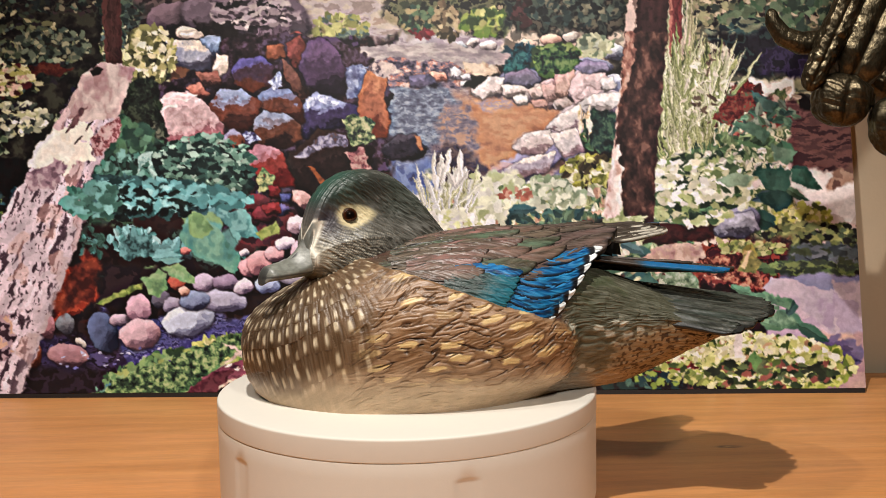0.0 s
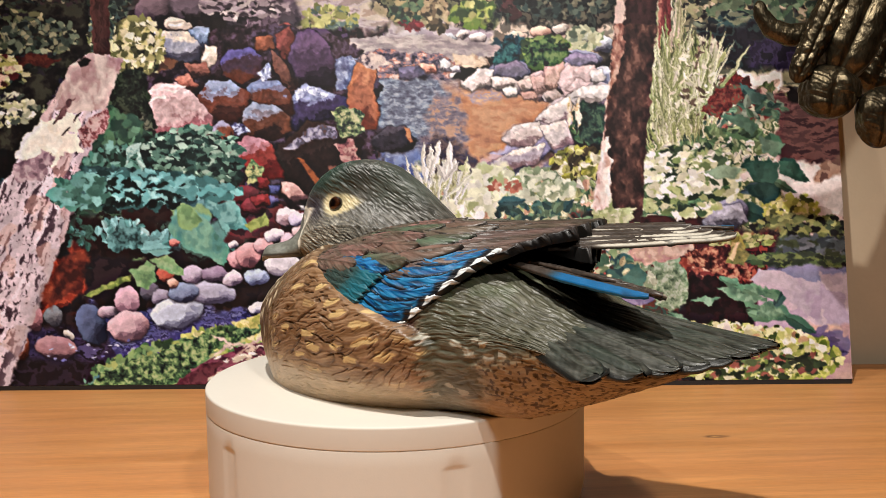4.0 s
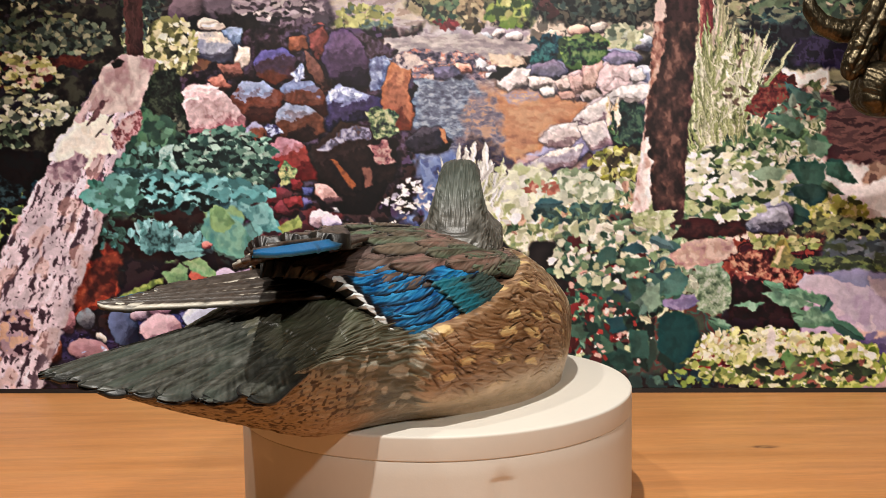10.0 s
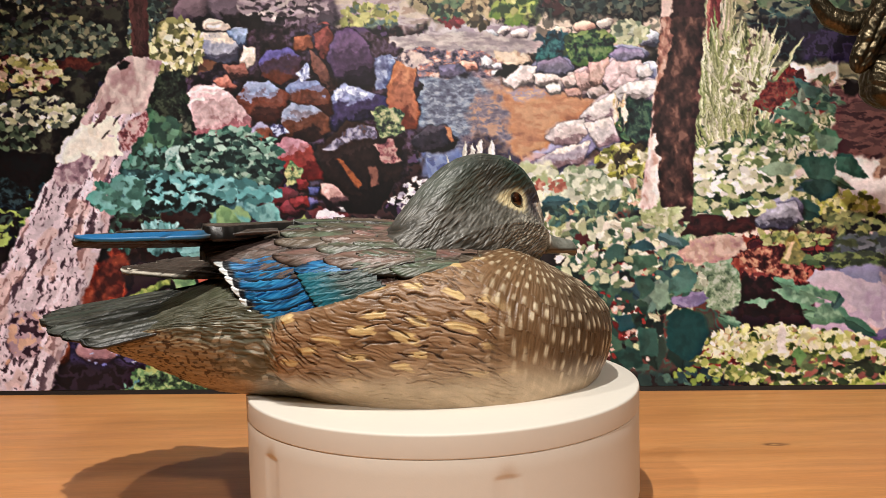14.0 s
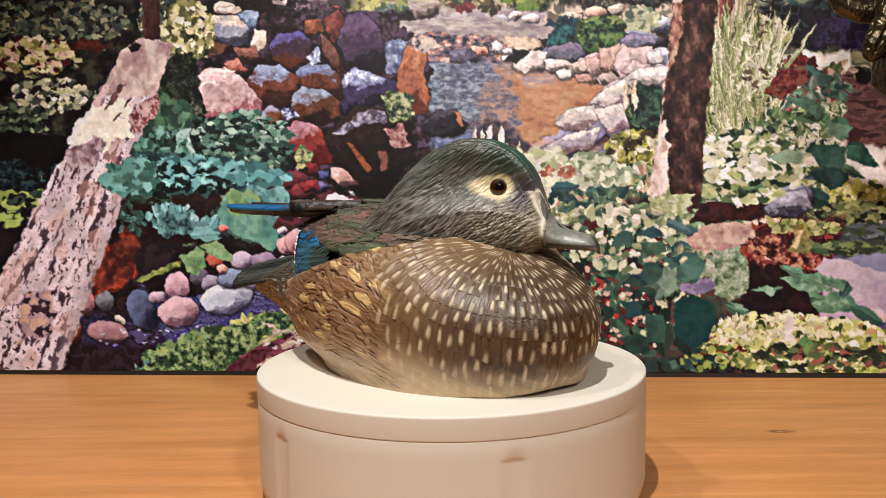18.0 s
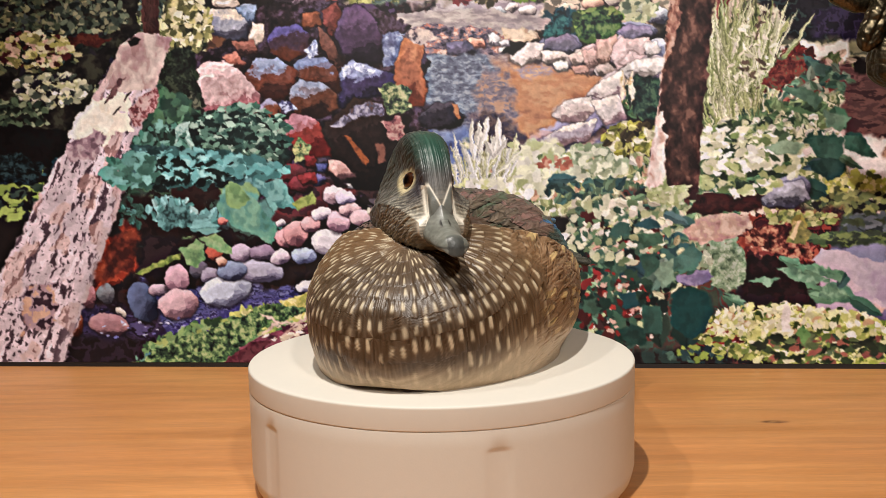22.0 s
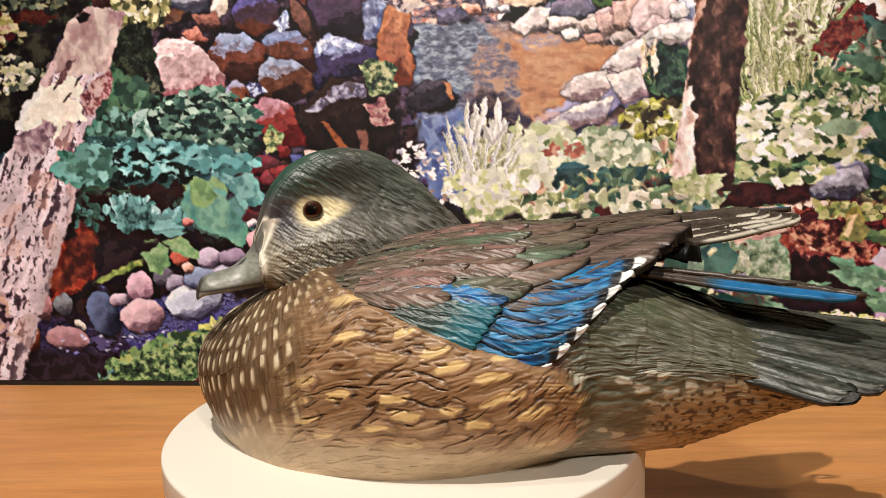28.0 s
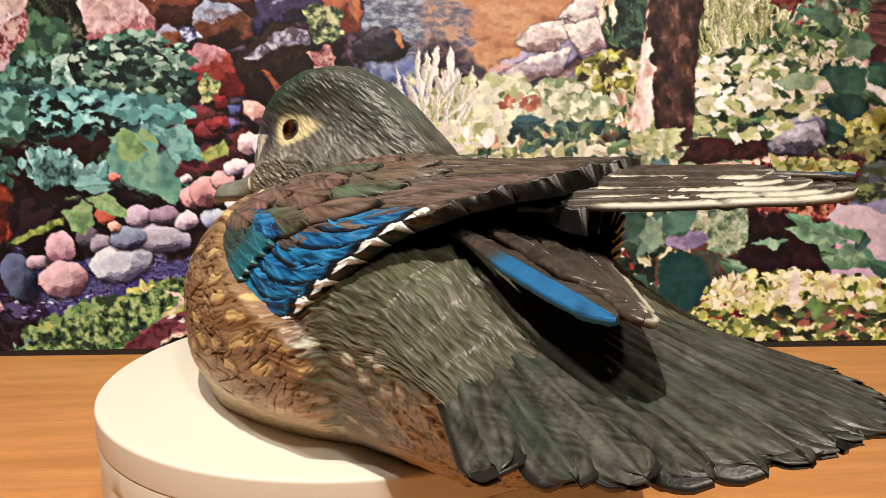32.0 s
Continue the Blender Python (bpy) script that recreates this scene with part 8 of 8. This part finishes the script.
def build_print():
    """The board leans on the wall; the sheet on it reaches round to the edges."""
    fine_x, fine_y = np.arange(-130, 1546, 1.4), np.arange(-24, 712, 1.4)
    p = Sheet(np.concatenate([np.arange(-330, -130, 8.0), fine_x]), np.concatenate([np.arange(-190, -24, 8.0), fine_y]))
    for painter in (paint_far_bank, paint_stream, paint_left, paint_rocks, paint_pool, paint_boulders, paint_pebbles, paint_log, paint_undergrowth, paint_right, paint_middle_green, paint_lower_right, paint_near_leaves, paint_trunk, paint_bark):
        painter(p)
    # loose edges: the paint runs a little, then dries to crisp borders
    wx = 6.0 * (fractal(p.X / 15, p.Y / 15, 221, 2) - 0.5) + 3.2 * (fractal(p.X / 5.2, p.Y / 5.2, 223, 2) - 0.5)
    wy = 6.0 * (fractal(p.X / 15 + 40, p.Y / 15, 225, 2) - 0.5) + 3.2 * (fractal(p.X / 5.2, p.Y / 5.2, 227, 2) - 0.5)
    fi = np.clip(np.interp(p.X + wx, p.xs, np.arange(len(p.xs))), 0, len(p.xs) - 1.001)
    fj = np.clip(np.interp(p.Y + wy, p.ys, np.arange(len(p.ys))), 0, len(p.ys) - 1.001)
    i0, j0 = fi.astype(int), fj.astype(int)
    ti, tj = (fi - i0)[..., None], (fj - j0)[..., None]
    c = (p.c[j0, i0] * (1 - ti) + p.c[j0, i0 + 1] * ti) * (1 - tj) + (p.c[j0 + 1, i0] * (1 - ti) + p.c[j0 + 1, i0 + 1] * ti) * tj
    soft = c.copy()
    for k in (3, 6):
        for axis in (0, 1):
            soft = (soft + np.roll(soft, k, axis) + np.roll(soft, -k, axis)) / 3
    c = np.clip(c + 0.52 * (c - soft), 14, 250)
    c = 0.84 * c + 0.16 * (c @ np.array([0.3, 0.6, 0.1]))[..., None]
    c = c - 0.30 * np.clip(c - 172, 0, 90)
    grain = fractal(p.X / 2.2, p.Y / 2.2, 201, 2) - 0.5
    blot = fractal(p.X / 9, p.Y / 9, 203, 2) - 0.5
    patch = np.round(fractal(p.X / 7.0 + 2 * blot, p.Y / 7.0, 207, 2) * 4) / 4 - 0.5
    c = 255 * np.clip(c / 255, 0, 1) ** 1.28 * (1.11 + 0.08 * grain + 0.10 * blot + 0.16 * patch)[..., None] * np.array([0.99, 0.985, 1.03])
    H = np.array([[0.000624127, -3.41201e-06, -0.450013], [-3.97665e-06, -0.000614796, 0.433309], [3.07538e-05, 7.16155e-05, 1.0]])
    w = H[2, 0] * p.X + H[2, 1] * p.Y + 1
    u, v = (H[0, 0] * p.X + H[0, 1] * p.Y + H[0, 2]) / w, (H[1, 0] * p.X + H[1, 1] * p.Y + H[1, 2]) / w
    left, right, top = -0.64, 0.4594, 0.545
    u, v = np.clip(u, left, right), np.clip(v, 0.0045, top)
    ob = tagged(new("canvas_print"), "large unframed print of a rocky woodland stream leaning on the wall", "print")
    part("printed_sheet", grid_mesh("printed_sheet", np.stack([u, 0 * u - 0.0006, v], -1), *p.X.shape, paint=c), MAT_PRINT, ob, "glossy picture of boulders, brook, log and leaves")
    part("board", box_bm(left, 0.0, 0.0, right, 0.018, top, 0.0015), material("board_edge", srgb(150, 118, 92), 0.7, var=0.08), ob, "thick board with tan sides")
    part("bottom_strip", box_bm(left, -0.0010, -0.0002, right - 0.001, 0.0185, 0.0042), MAT_BLACK, ob, "dark lower edge")
    ob.matrix_world = pose(0, 0.2875, 0, -9.93, 0, -4.75)


build_print()

# ---- a bronze figure beside the print, seen in part ----
def build_bronze():
    """A rugged cast bronze on a post: a slanting limb with a side strand, a cracked hoof, a curled horn and a lower lump."""
    bm = bmesh.new()

    def limb(path, radii, depth, seed, rows=120, cols=96, crumple=0.0035, ribs=0.05, blunt=0.10):
        """A creased, round-ended limb along a path in the upright plane y = depth."""
        k = np.linspace(0, 1, rows)[:, None]
        a = np.linspace(0, 2 * np.pi, cols, endpoint=False)[None]
        knots = np.linspace(0, 1, len(path))
        px, pz = (np.interp(k[:, 0], knots, [p[i] for p in path]) for i in (0, 1))
        r = np.interp(k[:, 0], knots, radii)[:, None]
        r = r * np.sqrt(np.clip(1 - np.clip(1 - k / blunt, 0, 1) ** 2, 0, 1) * np.clip(1 - np.clip(1 - (1 - k) / blunt, 0, 1) ** 2, 0, 1))
        dx, dz = np.gradient(px), np.gradient(pz)
        norm = np.hypot(dx, dz)
        nx, nz = (dz / norm)[:, None], (-dx / norm)[:, None]
        ca, sa = np.cos(a), np.sin(a)
        run = 1.2 * (k * float(norm.sum()) / 0.012)
        rough = crumple * (fractal(run + 0 * a, 2.2 * ca + 7 + 1.3 * sa, seed) - 0.5) + 0.7 * crumple * (fractal(run * 2.6 + 2 * ca, 5 * sa + 15 + 4 * ca, seed + 3) - 0.5)
        rr = np.maximum(r * (1 + ribs * np.sin(5 * a + 3 * k) - 2.2 * ribs * np.exp(-(((a - 4.55) / 0.12) ** 2))) + rough * np.clip(r / 0.01, 0, 1), 0)
        v = np.stack([px[:, None] + nx * rr * ca, depth + 0.75 * rr * sa, pz[:, None] + nz * rr * ca], -1)
        bm.from_mesh(grid_mesh("casting", v, rows, cols, close=True))

    limb([(0.376, 0.290), (0.420, 0.385), (0.470, 0.480), (0.520, 0.560)], (0.024, 0.029, 0.033, 0.030), 0.150, 3, ribs=0.07)
    limb([(0.340, 0.288), (0.362, 0.335), (0.392, 0.400), (0.470, 0.520)], (0.009, 0.012, 0.013, 0.012), 0.140, 11, ribs=0.05)
    limb([(0.371, 0.258), (0.373, 0.281), (0.379, 0.302)], (0.020, 0.0255, 0.0235), 0.146, 21, ribs=0.06, blunt=0.30)
    limb([(0.413, 0.232), (0.415, 0.262), (0.424, 0.284)], (0.016, 0.0215, 0.016), 0.140, 31, ribs=0.05, blunt=0.38)
    limb([(0.430, 0.282), (0.452, 0.330), (0.500, 0.440), (0.560, 0.540)], (0.024, 0.030, 0.034, 0.034), 0.190, 41)
    limb([(0.3185, 0.362), (0.321, 0.350), (0.330, 0.338), (0.346, 0.332), (0.366, 0.333), (0.388, 0.340)], (0.0042, 0.0068, 0.0085, 0.0098, 0.0108, 0.0112), 0.165, 51, crumple=0.0008, ribs=0.01)
    post = np.array([(0.0, 0.0), (0.055, 0.0), (0.055, 0.012), (0.012, 0.02), (0.010, 0.54), (0.0, 0.55)])
    b = np.linspace(0, 2 * np.pi, 24, endpoint=False)[None]
    pv = np.stack([0.545 + post[:, None, 0] * np.cos(b), 0.165 + post[:, None, 0] * np.sin(b), post[:, None, 1] + 0 * b], -1)
    bm.from_mesh(grid_mesh("casting", pv, len(post), 24, close=True))
    ob = part("bronze_figure", bm, MAT_BRONZE)
    tagged(ob, "dark gold rugged cast bronze figure standing beside the print", "bronze sculpture")


build_bronze()


# ---- what moves: the lid and the duck on it turn clockwise ----
TURN_AT_START, TURN_RATE = 185.4, -13.342


def motions():
    times = [k * 4.0 for k in range(9)]
    walk(duck, [(t, pose(0, 0, LID_TOP, 0, 0, TURN_AT_START + TURN_RATE * t)) for t in times])
    walk(turntable_lid, [(t, pose(0, 0, 0, 0, 0, TURN_AT_START + TURN_RATE * t)) for t in times])


motions()
